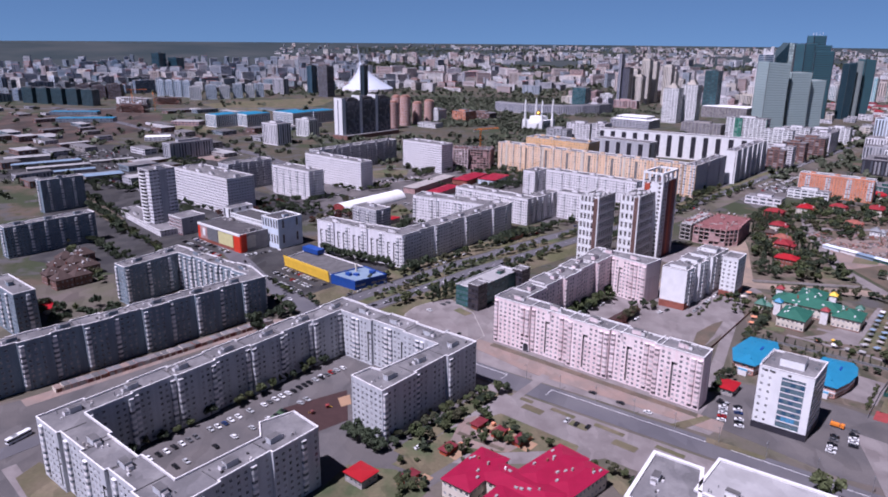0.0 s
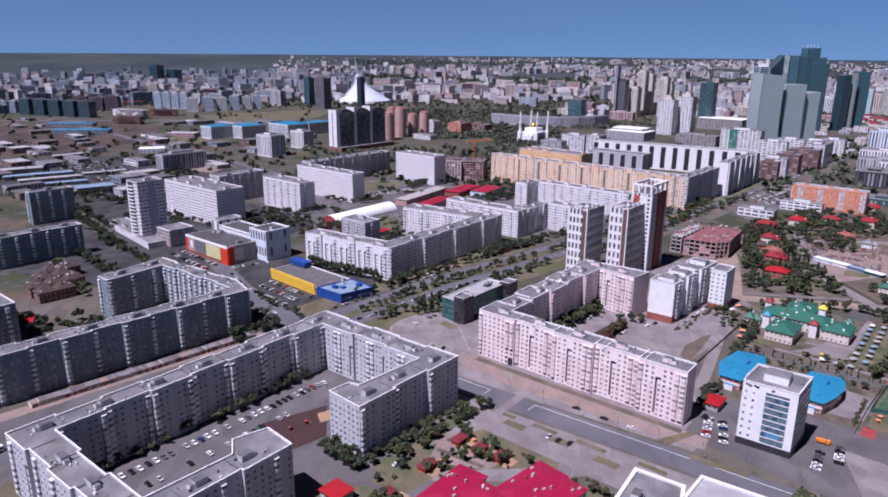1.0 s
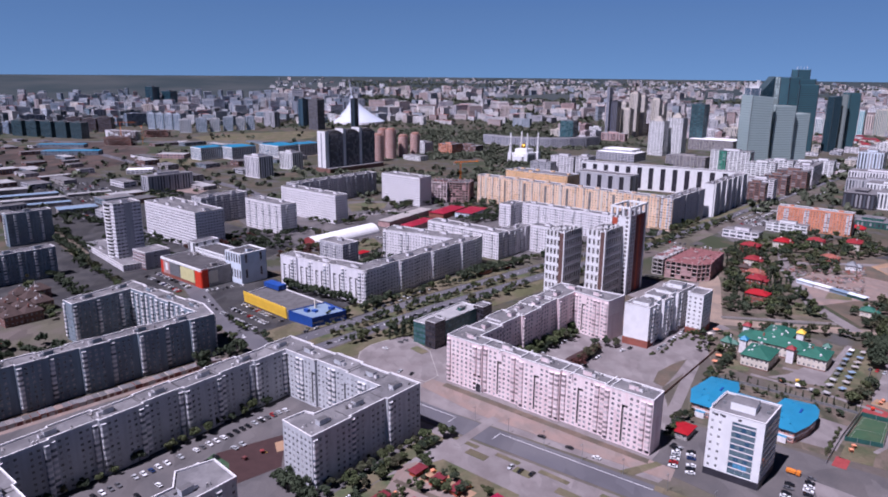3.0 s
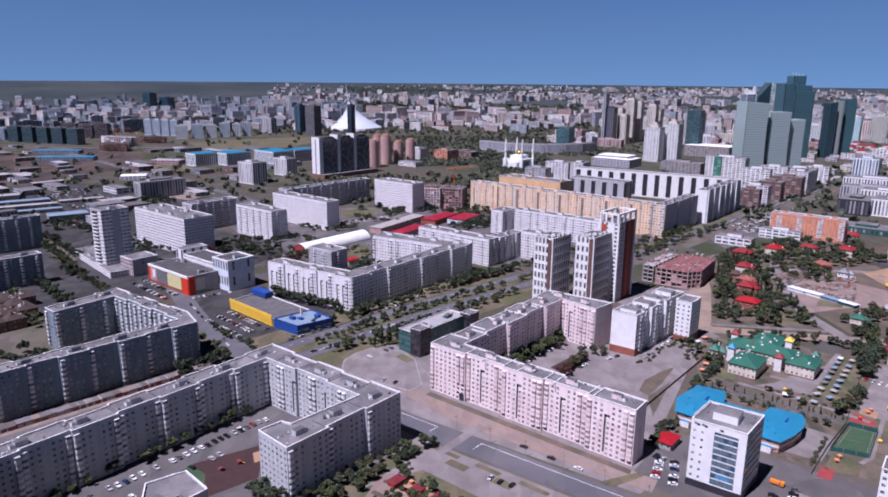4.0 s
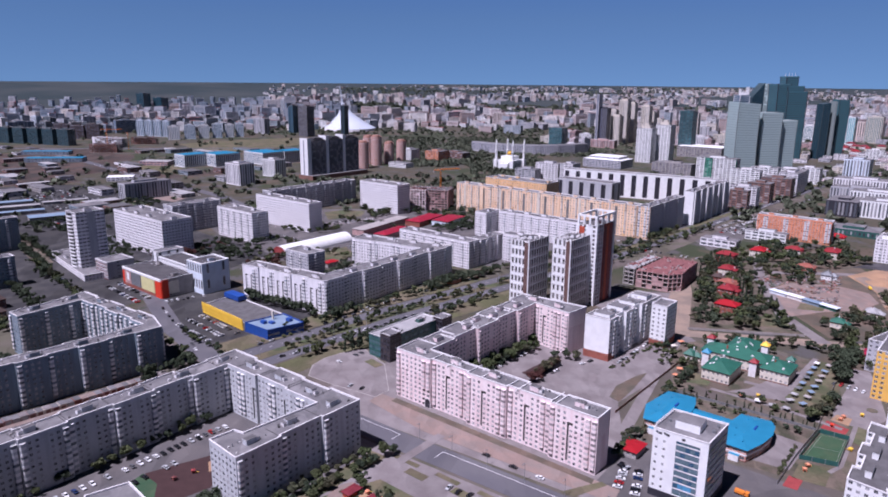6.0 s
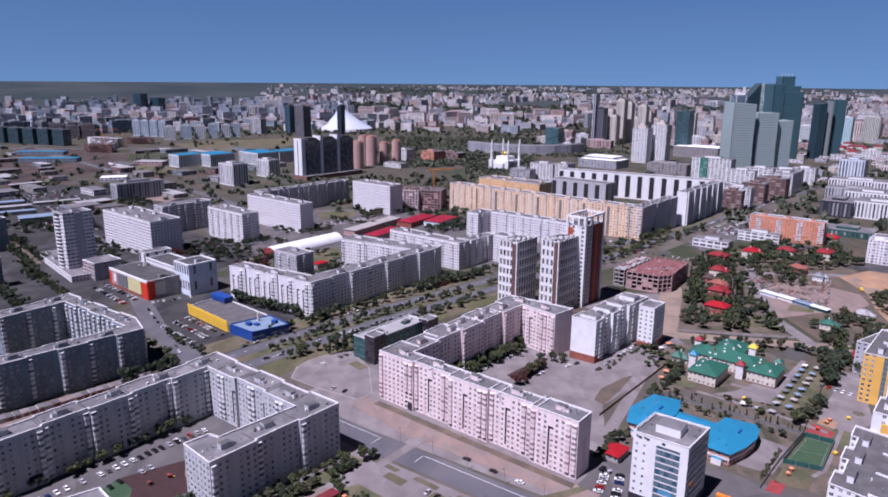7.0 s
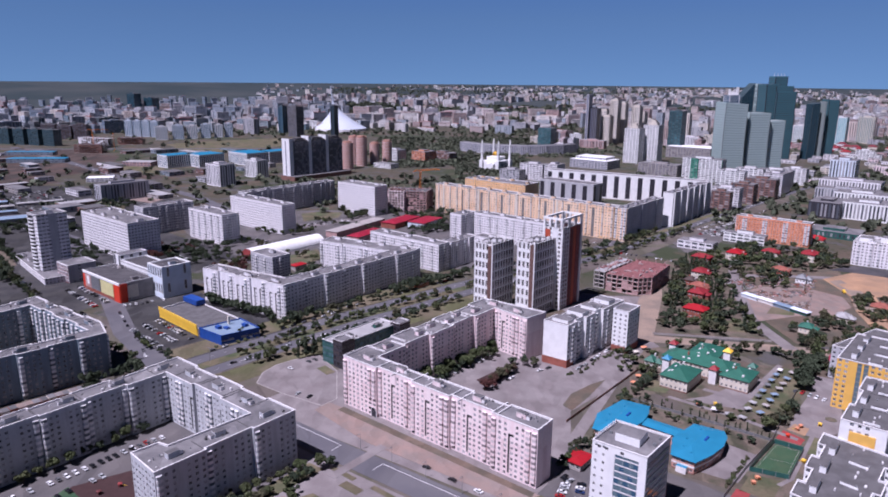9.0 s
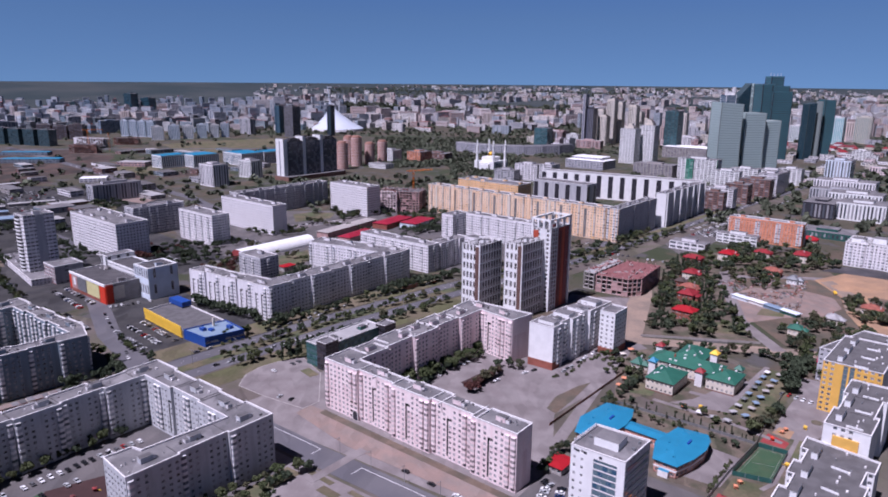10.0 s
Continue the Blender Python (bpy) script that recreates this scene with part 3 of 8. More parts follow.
def dashes(name, label, pts, off, w, dash, gap, z):
    """Painted road marks along a line."""
    s = Shape()
    for i in range(len(pts) - 1):
        a, b = Vector(pts[i]), Vector(pts[i + 1])
        u = (b - a).normalized()
        v = Vector((-u.y, u.x)) * off
        L, x = (b - a).length, 0.0
        while x < L:
            e = min(L, x + dash)
            c = a + u * ((x + e) / 2) + v
            s.box(c, u, e - x, w, z - 0.03, z, "line_paint")
            x = e + gap
    return tagged(new(name, s.mesh(name)), label, "road marking", kind="structure")


STREET = [(-700, 1150), (-317, 815), (-214, 655), (-132, 512), (-84, 452), (-22, 399), (45, 344), (176, 243), (330, 116)]
AVENUE = [(-78, 427), (-70, 436), (-60, 446), (30, 540), (134, 632), (284, 762), (449, 930), (640, 1122), (1000, 1480)]
LANE = [(-310, 160), (-225, 235), (-176, 292), (-90, 392), (-62, 424)]
CROSS = [(130, 505), (212, 500), (255, 500), (352, 478), (470, 445)]

sheet("pavement", "dusty grey town ground round the blocks", [(-330, 200), (-120, 100), (120, 60), (330, 90), (420, 330), (300, 480), (262, 520), (120, 540), (40, 480), (-60, 500), (-190, 560), (-330, 480), (-420, 330)], 0.03, "town_ground")
sheet("pavement", "worn grey asphalt apron of the housing blocks", [(-240, 300), (-95, 150), (60, 300), (-20, 392), (-70, 430)], 0.06, "yard_asphalt")
sheet("pavement", "pale paved yards round the long pink block", [(-10, 395), (30, 440), (85, 500), (150, 520), (255, 505), (262, 470), (215, 425), (175, 385), (158, 300), (140, 285)], 0.06, "pavement")
sheet("pavement", "pale paved strip south of the street", band(STREET[5:8], -22, -10), 0.07, "pavement")
LOT = [(-14, 424), (-14, 440), (-8, 452), (2, 461), (18, 469), (34, 442), (39, 402), (31, 393), (4, 410)]
sheet("pavement", "pale raised walk round the curved lot", LOT, 0.22, "concrete")
sheet("pavement", "grey curved lot before the glass office", inset([Vector(p) for p in LOT][::-1], 0.5), 0.235, "pavement")
sheet("pavement", "small lawn island in the curved lot", [(20, 446), (28, 436), (33, 440), (25, 451)], 0.35, "grass", "lawn")
sheet("pavement", "bare brown earth beside the street", [(-24, 396), (40, 346), (44, 351), (-18, 402)], 0.10, "soil", "earth")
sheet("pavement", "bare brown earth under the pink block", [(44, 392), (142, 305), (140, 301), (41, 388)], 0.17, "soil", "earth")
for c, L, W in (((52, 322), 16, 3), ((72, 306), 14, 3), ((92, 290), 16, 3), ((116, 271), 14, 3), ((150, 246), 20, 3), ((57, 310), 12, 5), ((78, 294), 10, 5), ((96, 276), 12, 5)):
    sheet("pavement", "narrow strip of worn grass by the street", [Vector(c) + AX * sx * L / 2 + BX * sy * W / 2 for sx, sy in ((-1, -1), (1, -1), (1, 1), (-1, 1))], 0.16, "dry_grass", "verge")
sheet("pavement", "pale paved ground between the school and the street", [(-6, 268), (42, 328), (60, 318), (196, 214), (180, 190), (120, 236), (84, 266), (70, 262), (18, 262)], 0.065, "pavement")
sheet("pavement", "green strip beside the school", [(78, 262), (92, 250), (118, 226), (110, 218), (84, 240)], 0.11, "grass", "lawn")
sheet("pavement", "pale paved yard beside the car park", [(213, 287), (230, 270), (216, 232), (196, 234), (204, 258)], 0.11, "pavement")
sheet("pavement", "grass island before the white tower", [(138, 283), (146, 277), (160, 266), (157, 264), (142, 274), (136, 279)], 0.18, "dry_grass", "verge")
sheet("pavement", "grass island beside the pink block", [(124, 295), (145, 303), (147, 300), (130, 291)], 0.18, "dry_grass", "verge")
sheet("pavement", "worn lawn round the play shelters", [(-14, 262), (2, 252), (20, 270), (58, 272), (70, 268), (74, 276), (40, 306), (14, 292)], 0.09, "grass", "lawn")
sheet("pavement", "reddish earth between the play shelters", [(12, 277), (19, 300), (27, 304), (53, 281.5), (40, 271)], 0.11, "brick_pave", "playground")
for pa, pb in (((22, 297), (46, 279)), ((17, 288), (38, 273))):
    sheet("pavement", "worn hedge strip between the play shelters", band([pa, pb], -1.4, 1.4), 0.125, "garden_ground", "verge")
sheet("pavement", "worn lawn beside the school", [(-50, 232), (-10, 222), (2, 242), (-12, 258), (-34, 262)], 0.09, "grass", "lawn")
sheet("pavement", "worn lawn under the end wall", [(-177, 253), (-173, 265), (-161, 257), (-135, 234), (-100, 204), (-112, 192), (-150, 224)], 0.16, "dry_grass", "lawn")
sheet("pavement", "pale paved walk round the end wall", band([(-184, 262), (-160, 238), (-112, 196)], -4, 2), 0.13, "pavement")
sheet("pavement", "dusty ground behind the garages", [(-226, 316), (-208, 326), (-112, 424), (-124, 436), (-232, 326)], 0.07, "soil", "earth")
sheet("pavement", "bare earth bed inside the courtyard", band([(-88, 222), (-62, 252)], -1.5, 2.5), 0.12, "soil", "earth")
sheet("pavement", "dark lawn strip by the shaded wall", [(-14, 273), (-8, 268), (42, 326), (34, 332)], 0.10, "grass", "lawn")
sheet("pavement", "hedged garden of the blue kindergarten", [(176, 344), (214, 398), (262, 360), (300, 326), (262, 290), (236, 306)], 0.09, "garden_ground", "garden")
sheet("pavement", "garden of the green-roofed kindergarten", [(214, 402), (232, 408), (266, 366), (298, 336), (318, 402), (326, 446), (262, 484), (236, 476)], 0.08, "garden_ground", "garden")
sheet("pavement", "paved court of the green-roofed kindergarten", [(246, 400), (290, 380), (314, 418), (304, 432), (262, 404)], 0.12, "pavement")
sheet("pavement", "pale path of the kindergarten", band([(238, 404), (270, 376), (290, 352)], -1.6, 1.6), 0.15, "pavement")
sheet("pavement", "pale path of the kindergarten", band([(275, 392), (286, 402.4), (313.4, 432.7), (330, 450.5)], -1.7, 1.7), 0.15, "pavement")
sheet("pavement", "pale path of the kindergarten", band([(263.7, 413.9), (274, 406), (284, 401)], -2.0, 2.0), 0.145, "pavement")
sheet("pavement", "green lawn in the kindergarten garden", [(278, 391), (283, 378), (292, 372), (328, 413), (338, 438), (331, 447), (315, 431), (288, 401)], 0.125, "grass", "lawn")
sheet("pavement", "green lawn in the kindergarten garden", [(226, 414), (238, 408), (246, 420), (236, 428)], 0.125, "grass", "lawn")
sheet("pavement", "red-brown playground in the pink courtyard", [(123.5, 428), (143, 448), (148, 440), (131, 418)], 0.12, "rubber_brown", "playground")
sheet("pavement", "dry grass corner by the fence", [(172, 393), (180, 408), (196, 422), (206, 428), (190, 404), (176, 386)], 0.12, "soil", "verge")
sheet("pavement", "grey paved apron of the blue-roofed kindergarten", [(214, 330), (240, 312), (262, 336), (238, 360)], 0.12, "pavement")
sheet("pavement", "grey paved apron of the blue-roofed kindergarten", [(184, 352), (202, 340), (222, 362), (206, 384)], 0.12, "pavement")
sheet("pavement", "grey yard between the kindergarten and the yellow blocks", [(330, 411), (298, 374), (290, 362), (303, 352), (322, 362), (342, 402), (354, 428), (344, 434)], 0.11, "pavement")
sheet("pavement", "round planted island in the yard", [(320.8 + 3 * math.cos(k * 0.524), 374 + 3 * math.sin(k * 0.524)) for k in range(12)], 0.28, "garden_ground", "flower bed")
sheet("pavement", "worn grass strip behind the yellow blocks", [(300, 356), (304, 350), (290, 334), (286, 340)], 0.13, "grass", "lawn")
PITCH = [(251, 322.4), (275.8, 347.6), (285.8, 340.4), (266, 315.8)]
sheet("pavement", "green sports pitch with faint white lines", PITCH, 0.14, "turf", "sports pitch")
edge = inset([Vector(p) for p in PITCH][::-1], 0.9)
for pa, pb in [(edge[k - 1], edge[k]) for k in range(4)] + [((edge[0] + edge[3]) / 2, (edge[1] + edge[2]) / 2), ((edge[0] + edge[1]) / 2, (edge[2] + edge[3]) / 2)][1:]:
    sheet("road_line", "white line of the sports pitch", band([pa, pb], -0.06, 0.06), 0.15, "concrete", "pitch marking")
sheet("pavement", "red rubber play area", [(279, 354), (287.6, 362.6), (294, 352), (288.6, 346.6)], 0.14, "rubber_red", "playground")
sheet("pavement", "red rubber play area", [(230, 299), (237.5, 307.5), (242, 303), (235, 295)], 0.14, "rubber_red", "playground")
sheet("pavement", "orange sand round the climbers", [(290, 363.4), (297.5, 369.5), (303, 364), (296, 356)], 0.145, "sand", "playground")
sheet("pavement", "pale walk between the pitch and the blocks", band([(258.7, 309.7), (267.6, 315), (286.6, 338.6), (301.6, 357.4), (309, 361.5)], -1.0, 1.3), 0.15, "pavement")
sheet("pavement", "worn lawn before the sports pitch", [(238, 306), (250, 320), (262, 313), (250, 298)], 0.14, "grass", "lawn")
sheet("pavement", "grey car park round the shops and mall", [(-190, 640), (-150, 545), (-100, 470), (-62, 462), (-10, 520), (-20, 545), (-95, 595), (-130, 640), (-220, 700)], 0.06, "dimmed_asphalt")
sheet("pavement", "asphalt yard inside the old courtyard block", [(-95, 590), (-20, 545), (75, 655), (-10, 700)], 0.06, "asphalt")
sheet("pavement", "paved lot round the white office tower", [(140, 300), (170, 340), (200, 330), (235, 300), (260, 280), (215, 235), (185, 250)], 0.08, "yard_asphalt")
sheet("pavement", "dusty lane past the cottages", band(CROSS, -7, 7), 0.10, "dirt")
sheet("pavement", "dirt track to the building site", [(238, 500), (262, 505), (300, 600), (330, 690), (318, 700), (280, 600)], 0.11, "dirt")
sheet("pavement", "track between the cottages", band([(352, 478), (352, 540), (385, 650), (440, 770)], -5, 5), 0.11, "pavement")
sheet("road", "grey asphalt town street", band(STREET, -8, 8), 0.12, "road_asphalt", "road")
sheet("road", "asphalt carriageway of the wide avenue", band(AVENUE, -17, -5), 0.13, "road_asphalt", "road")
sheet("road", "asphalt carriageway of the wide avenue", band(AVENUE, 5, 17), 0.13, "road_asphalt", "road")
sheet("road", "asphalt lane behind the long block", band(LANE, -5, 5), 0.14, "road_asphalt", "road")
sheet("pavement", "red brick-paved strip before the pink block", [(34, 398), (28, 388), (60, 352), (146, 286), (152, 296), (46, 389)], 0.14, "brick_pave")
sheet("pavement", "green rubber ground beside the playground", [(-78, 302), (-74, 312), (-64, 303), (-60, 288), (-66, 287)], 0.126, "turf", "playground")
sheet("pavement", "brown rubber playground in the courtyard", [(-73, 312), (-42, 331), (-38, 300), (-58, 284)], 0.12, "rubber_brown", "playground")
sheet("pavement", "green verge strip of the avenue", band(AVENUE[1:], -4.6, 4.6), 0.16, "grass", "verge")
sheet("pavement", "dry verge of the avenue", band(AVENUE[2:5], -40, -19), 0.07, "dry_grass", "verge")
sheet("pavement", "trodden brown-grey verge of the avenue", band(AVENUE[4:], -40, -19), 0.065, "town_ground", "verge")
sheet("pavement", "dry verge of the avenue", band(AVENUE[2:5], 19, 42), 0.07, "dry_grass", "verge")
sheet("pavement", "trodden brown-grey verge of the avenue", band(AVENUE[4:], 19, 42), 0.065, "town_ground", "verge")
sheet("pavement", "bare orange building-site sand", [(440, 501), (438, 521), (450, 561), (470, 603), (476, 657), (520, 680), (575, 640), (640, 580), (600, 470)], 0.12, "sand", "earth")
sheet("pavement", "trodden grey ground at the edge of the sand pit", [(452, 566), (472, 604), (478, 650), (492, 654), (488, 610), (466, 560)], 0.135, "dirt", "earth")
sheet("pavement", "dug brown floor of the sand pit", [(474, 560), (492, 600), (540, 606), (560, 560), (520, 530)], 0.14, "soil", "earth")
sheet("pavement", "grey asphalt yard before the white block", [(500, 690), (524, 676), (600, 618), (612, 640), (536, 706)], 0.15, "asphalt")
sheet("pavement", "grey yards and lanes round the western offices", [(-430, 760), (-340, 560), (-240, 520), (-190, 560), (-150, 640), (-110, 740), (-250, 880), (-420, 900)], 0.045, "dimmed_asphalt")
sheet("pavement", "grey paved ground between the white slabs", [(-120, 720), (-60, 700), (20, 720), (130, 690), (260, 790), (180, 880), (60, 1010), (-120, 1000), (-230, 900)], 0.04, "yard_asphalt")
sheet("pavement", "green lawn between the white slabs", [(-84, 978), (-71, 924), (-29, 950), (-27, 988), (-59, 996)], 0.07, "grass", "lawn")
sheet("pavement", "pale parking strip between the white slabs", [(-74, 905), (-62, 886), (-4, 925), (14, 962), (2, 968), (-24, 932)], 0.07, "pavement")
sheet("pavement", "lawn before the arched hall", [(-62, 736), (-30, 772), (-14, 730), (-44, 700)], 0.07, "grass", "lawn")
sheet("pavement", "dark planted strip by the western street", [(-420, 800), (-330, 690), (-318, 700), (-405, 815)], 0.08, "garden_ground", "verge")
sheet("pavement", "grey depot ground", [(-700, 1180), (-560, 1220), (-380, 1180), (-280, 1060), (-250, 930), (-420, 830), (-620, 960)], 0.03, "dimmed_asphalt")
sheet("pavement", "bare brown earth of the western building sites", [(-1010, 1680), (-800, 1760), (-640, 1690), (-560, 1440), (-600, 1330), (-760, 1280), (-900, 1450)], 0.05, "dimmed_works_soil", "earth")
sheet("pavement", "bare brown earth before the blue-roofed halls", [(-560, 1470), (-500, 1470), (-440, 1400), (-360, 1440), (-330, 1380), (-420, 1310), (-560, 1390)], 0.05, "dimmed_works_soil", "earth")
sheet("pavement", "dug earth on the building sites", [(-760, 1300), (-620, 1330), (-560, 1260), (-640, 1200), (-740, 1230)], 0.07, "dimmed_works_soil", "earth")
sheet("pavement", "dry yellow meadow beside the western quarter", [(-640, 1990), (-560, 2090), (-380, 2210), (-290, 2180), (-300, 1980), (-430, 1780), (-560, 1860)], 0.05, "dry_grass", "meadow")
sheet("pavement", "grey car yards of the depots", [(-560, 1120), (-420, 1080), (-330, 900), (-400, 830), (-560, 900), (-640, 1000)], 0.05, "dimmed_asphalt")
sheet("pavement", "dug orange-red ground by the grey hall", [(-377, 1092), (-370, 1133), (-314, 1104), (-322, 1055)], 0.075, "brick_pave", "earth")
sheet("pavement", "green lawn by the depots", [(-419, 1016), (-404, 1071), (-353, 1044), (-337, 993), (-375, 975)], 0.08, "grass", "lawn")
sheet("pavement", "dry brown meadow before the blue-roofed halls", [(-582, 1514), (-468, 1482), (-393, 1398), (-409, 1350), (-525, 1426)], 0.075, "dry_grass", "meadow")
sheet("pavement", "bare sandy strip of the works area", [(-710, 1369), (-624, 1457), (-586, 1407), (-664, 1296)], 0.08, "dimmed_works_soil", "earth")
sheet("pavement", "red-brown ground of the western building sites", [(-967, 1846), (-765, 1850), (-672, 1657), (-809, 1605)], 0.065, "dimmed_works_soil", "earth")
sheet("road", "straight asphalt road of the works area", band([(-1000, 1880), (-725, 1593), (-427, 1267), (-272, 1115), (-122, 895)], -9, 9), 0.09, "road_asphalt", "road")
sheet("road", "asphalt road beside the western quarter", band([(-1500, 1800), (-900, 1840), (-640, 1860), (-300, 1900), (200, 1720)], -10, 10), 0.09, "road_asphalt", "road")
sheet("pavement", "hedged lawn beside the dusty lane", [(322, 515), (346, 509), (350, 534), (328, 540)], 0.09, "grass", "lawn")
sheet("pavement", "gardens between the cottages", [(262, 512), (345, 492), (345, 540), (432, 770), (345, 725), (300, 600)], 0.04, "garden_ground", "garden")
sheet("pavement", "gardens and site ground beyond the track", [(362, 488), (470, 470), (520, 760), (440, 765), (395, 650), (362, 540)], 0.04, "soil", "garden")
sheet("pavement", "pale trodden yard round the site sheds", [(378, 615), (405, 632), (445, 626), (462, 600), (452, 571), (426, 553), (392, 549), (356, 537), (362, 566)], 0.07, "brick_pave", "earth")
sheet("pavement", "worn grass in the shed yard", [(372, 556), (384, 572), (402, 566), (392, 551)], 0.09, "dry_grass", "verge")
sheet("pavement", "rutted pale lane behind the site sheds", band([(405, 668), (440, 668), (494, 659), (530, 668)], -5, 5), 0.09, "pavement", "lane")
sheet("pavement", "grey car park beside the avenue", [(380, 758), (381, 806), (442, 872), (500, 926), (482, 867), (432, 800)], 0.09, "yard_asphalt", "car park")
sheet("pavement", "grey paved lane beside the kindergarten fence", band([(150, 318), (166, 345.5), (186, 381), (224, 449), (250, 490)], -3.4, 3.4), 0.155, "pavement", "lane")
sheet("pavement", "pale dusty yard between the towers and the frame", [(204, 566), (232, 612), (252, 603), (292, 600), (268, 526), (246, 512), (222, 530)], 0.095, "pavement")
sheet("pavement", "pale raised crossing over the street", band([(70, 347.5), (46.5, 319)], -2.6, 2.6), 0.172, "pavement", "crossing")
dashes("road_line", "white edge line of the street", [(70.5, 330.5), (200, 229)], 0, 0.3, 200, 0.0, 0.145)
dashes("road_line", "white edge line of the street", [(-20, 403), (47.8, 348.6)], 0, 0.3, 200, 0.0, 0.145)
dashes("road_line", "white stop line of the street", [(70.5, 330.5), (66, 325)], 0, 0.3, 20, 0.0, 0.145)
dashes("road_line", "white stop line of the street", [(47.8, 348.6), (43.5, 343.5)], 0, 0.3, 20, 0.0, 0.145)
dashes("road_line", "white lane dashes of the avenue", AVENUE[1:7], 11, 0.2, 3, 6, 0.155)
dashes("road_line", "white lane dashes of the avenue", AVENUE[1:7], -11, 0.2, 3, 6, 0.155)

# ---- the housing blocks near the camera ----
PANEL = {"module": 3.3, "ww": 1.5, "wh": 1.5, "slot": "bitumen_dark", "attic": 2.2}

block("apartment_block", "long grey-white panel apartment block folded round a courtyard", [
    (-51, 397.5), (-165, 255.5), (-88.3, 191.2), (-43.5, 246.8), (-56, 259.7), (-69, 250.5), (-66, 239.6), (-90.5, 211.5), (-145.7, 258.8), (-50, 376.5),
    (7.5, 328.5), (-21, 299), (-26, 301.5), (-34.7, 292.8), (-18.8, 277.2), (28.4, 331.7)], 29, 9,
    sides("wwwwbnw", s1="wbwwwsww", s8="bwwnwwbw", s9="wwwbbwwsww", s13="wwww", s14="bwwnwww"), "panel_cool", "panel blocks", PANEL, step=19, depth=1.5, singles=300, bal_singles=90, boxes=18, seed=3)


def front_columns():
    """The long front: a stair slot in each section but the one with the gateway."""
    seen = []
    rest = sides("wwwbwnw", s1="nnnn", s4="bwswwbbw", s5="nnnn", s3="bwwwnww")

    def f(e, k, L):
        if e:
            return rest(e, k, L)
        seen.append(L)
        t = "bwwwwwbbw" if len(seen) == 1 else "bwwswwbbw"
        return "".join(t[i % len(t)] for i in range(k))
    return f


block("apartment_block", "pale pink panel apartment block with stair slots and rounded balconies", [
    (44.2, 396), (143, 308.2), (151.5, 318.5), (64.5, 394), (140, 481), (159.1, 458.8), (174.3, 472.3), (134, 503)], 30.5, 10,
    front_columns(), "panel_pink", "panel blocks", {**PANEL, "balglass": "balcony_warm", "upper": ("panel_rose", 0.62), "joint": "trim_white", "gate": (62.5, 379.8)}, step=19, depth=1.8, bal="panel_pink", singles=300, bal_singles=120, boxes=16, seed=5)
arch = thing("gateway", "arched gateway of the pink block, its dark passage a flat shade-coloured face", "gateway", at=(63.3, 380, 0))
s = Shape()
n, e = Vector((-0.664, -0.747)), Vector((0.747, -0.664))
c = Vector((44.2, 396)).lerp(Vector((143, 308.2)), 0.185) + n * 0.1
ring = [(-1.9, 0), (1.9, 0), (1.9, 3.6)] + [(1.9 * math.cos(math.pi * k / 8), 3.6 + 1.9 * math.sin(math.pi * k / 8)) for k in range(1, 8)] + [(-1.9, 3.6)]
# no opening: a flat dark face before the wall gives the passage's shade
s.face([(c.x + e.x * x, c.y + e.y * x, z) for x, z in ring], "dark_clad")
part("passage", s, arch)
for k in range(len(ring)):
    (x0, z0), (x1, z1) = ring[k - 1], ring[k]
    if z0 == 0 and z1 == 0:
        continue
    s = Shape()
    p, q = c + e * x0 + n * 0.05, c + e * x1 + n * 0.05
    o2 = 1.22
    s.face([(p.x, p.y, z0), (q.x, q.y, z1), (c.x + e.x * x1 * o2 + n.x * 0.05, c.y + e.y * x1 * o2 + n.y * 0.05, z1 * 1.04), (c.x + e.x * x0 * o2 + n.x * 0.05, c.y + e.y * x0 * o2 + n.y * 0.05, z0 * 1.04)], "trim_white")
    part("arch_stone", s, arch)
block("apartment_block", "panel apartment block with white balcony stacks, shade put into its blue-grey walls", [
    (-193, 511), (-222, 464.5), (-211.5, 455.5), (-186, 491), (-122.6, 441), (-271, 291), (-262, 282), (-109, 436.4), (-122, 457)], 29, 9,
    sides("bwwwnww", s2="bwwww", s3="bwbw"), "panel_shaded", "panel blocks", PANEL, step=16, depth=1.6, singles=150, bal_singles=60, boxes=14, seed=7)
block("apartment_block", "old pale panel block round a yard", [
    (-97.4, 590.8), (-19.6, 539.9), (78, 650.5), (86, 664), (-4, 713), (-13.6, 692), (56, 652), (-22.5, 562), (-88, 604)], 28.6, 9,
    sides("bwwwww", s0="nsnsbwbwbwbwbwbw"), "panel_white", "panel blocks", PANEL, step=17, depth=1.4, singles=120, boxes=12, seed=9)
slab = block("apartment_block", "stepped white slab block with a blank gable and brick base", [
    (170.3, 457.5), (184.4, 446.2), (224, 488), (236, 500), (222, 512)], 30, 9, sides("wbww", s0="nnn"), "bright_white", "panel blocks", PANEL, step=11, depth=2.4, singles=40, boxes=6, seed=11)
s = Shape()
s.prism(inset([Vector(p) for p in ((170.3, 457.5), (184.4, 446.2), (190, 452), (176, 463.5))], -0.2), 0, 5.2, "brick_red")
part("brick_base", s, slab, "red brick base")
for i, f in enumerate((0.12, 0.36, 0.6, 0.84)):
    c = Vector((177.4, 451.8)).lerp(Vector((229, 506)), f)
    s = Shape()
    s.box(c, BX, 9, 12, 29, 31.2 + (i % 2) * 0.8, "bright_white", "bitumen")
    part("roof_step", s, slab)
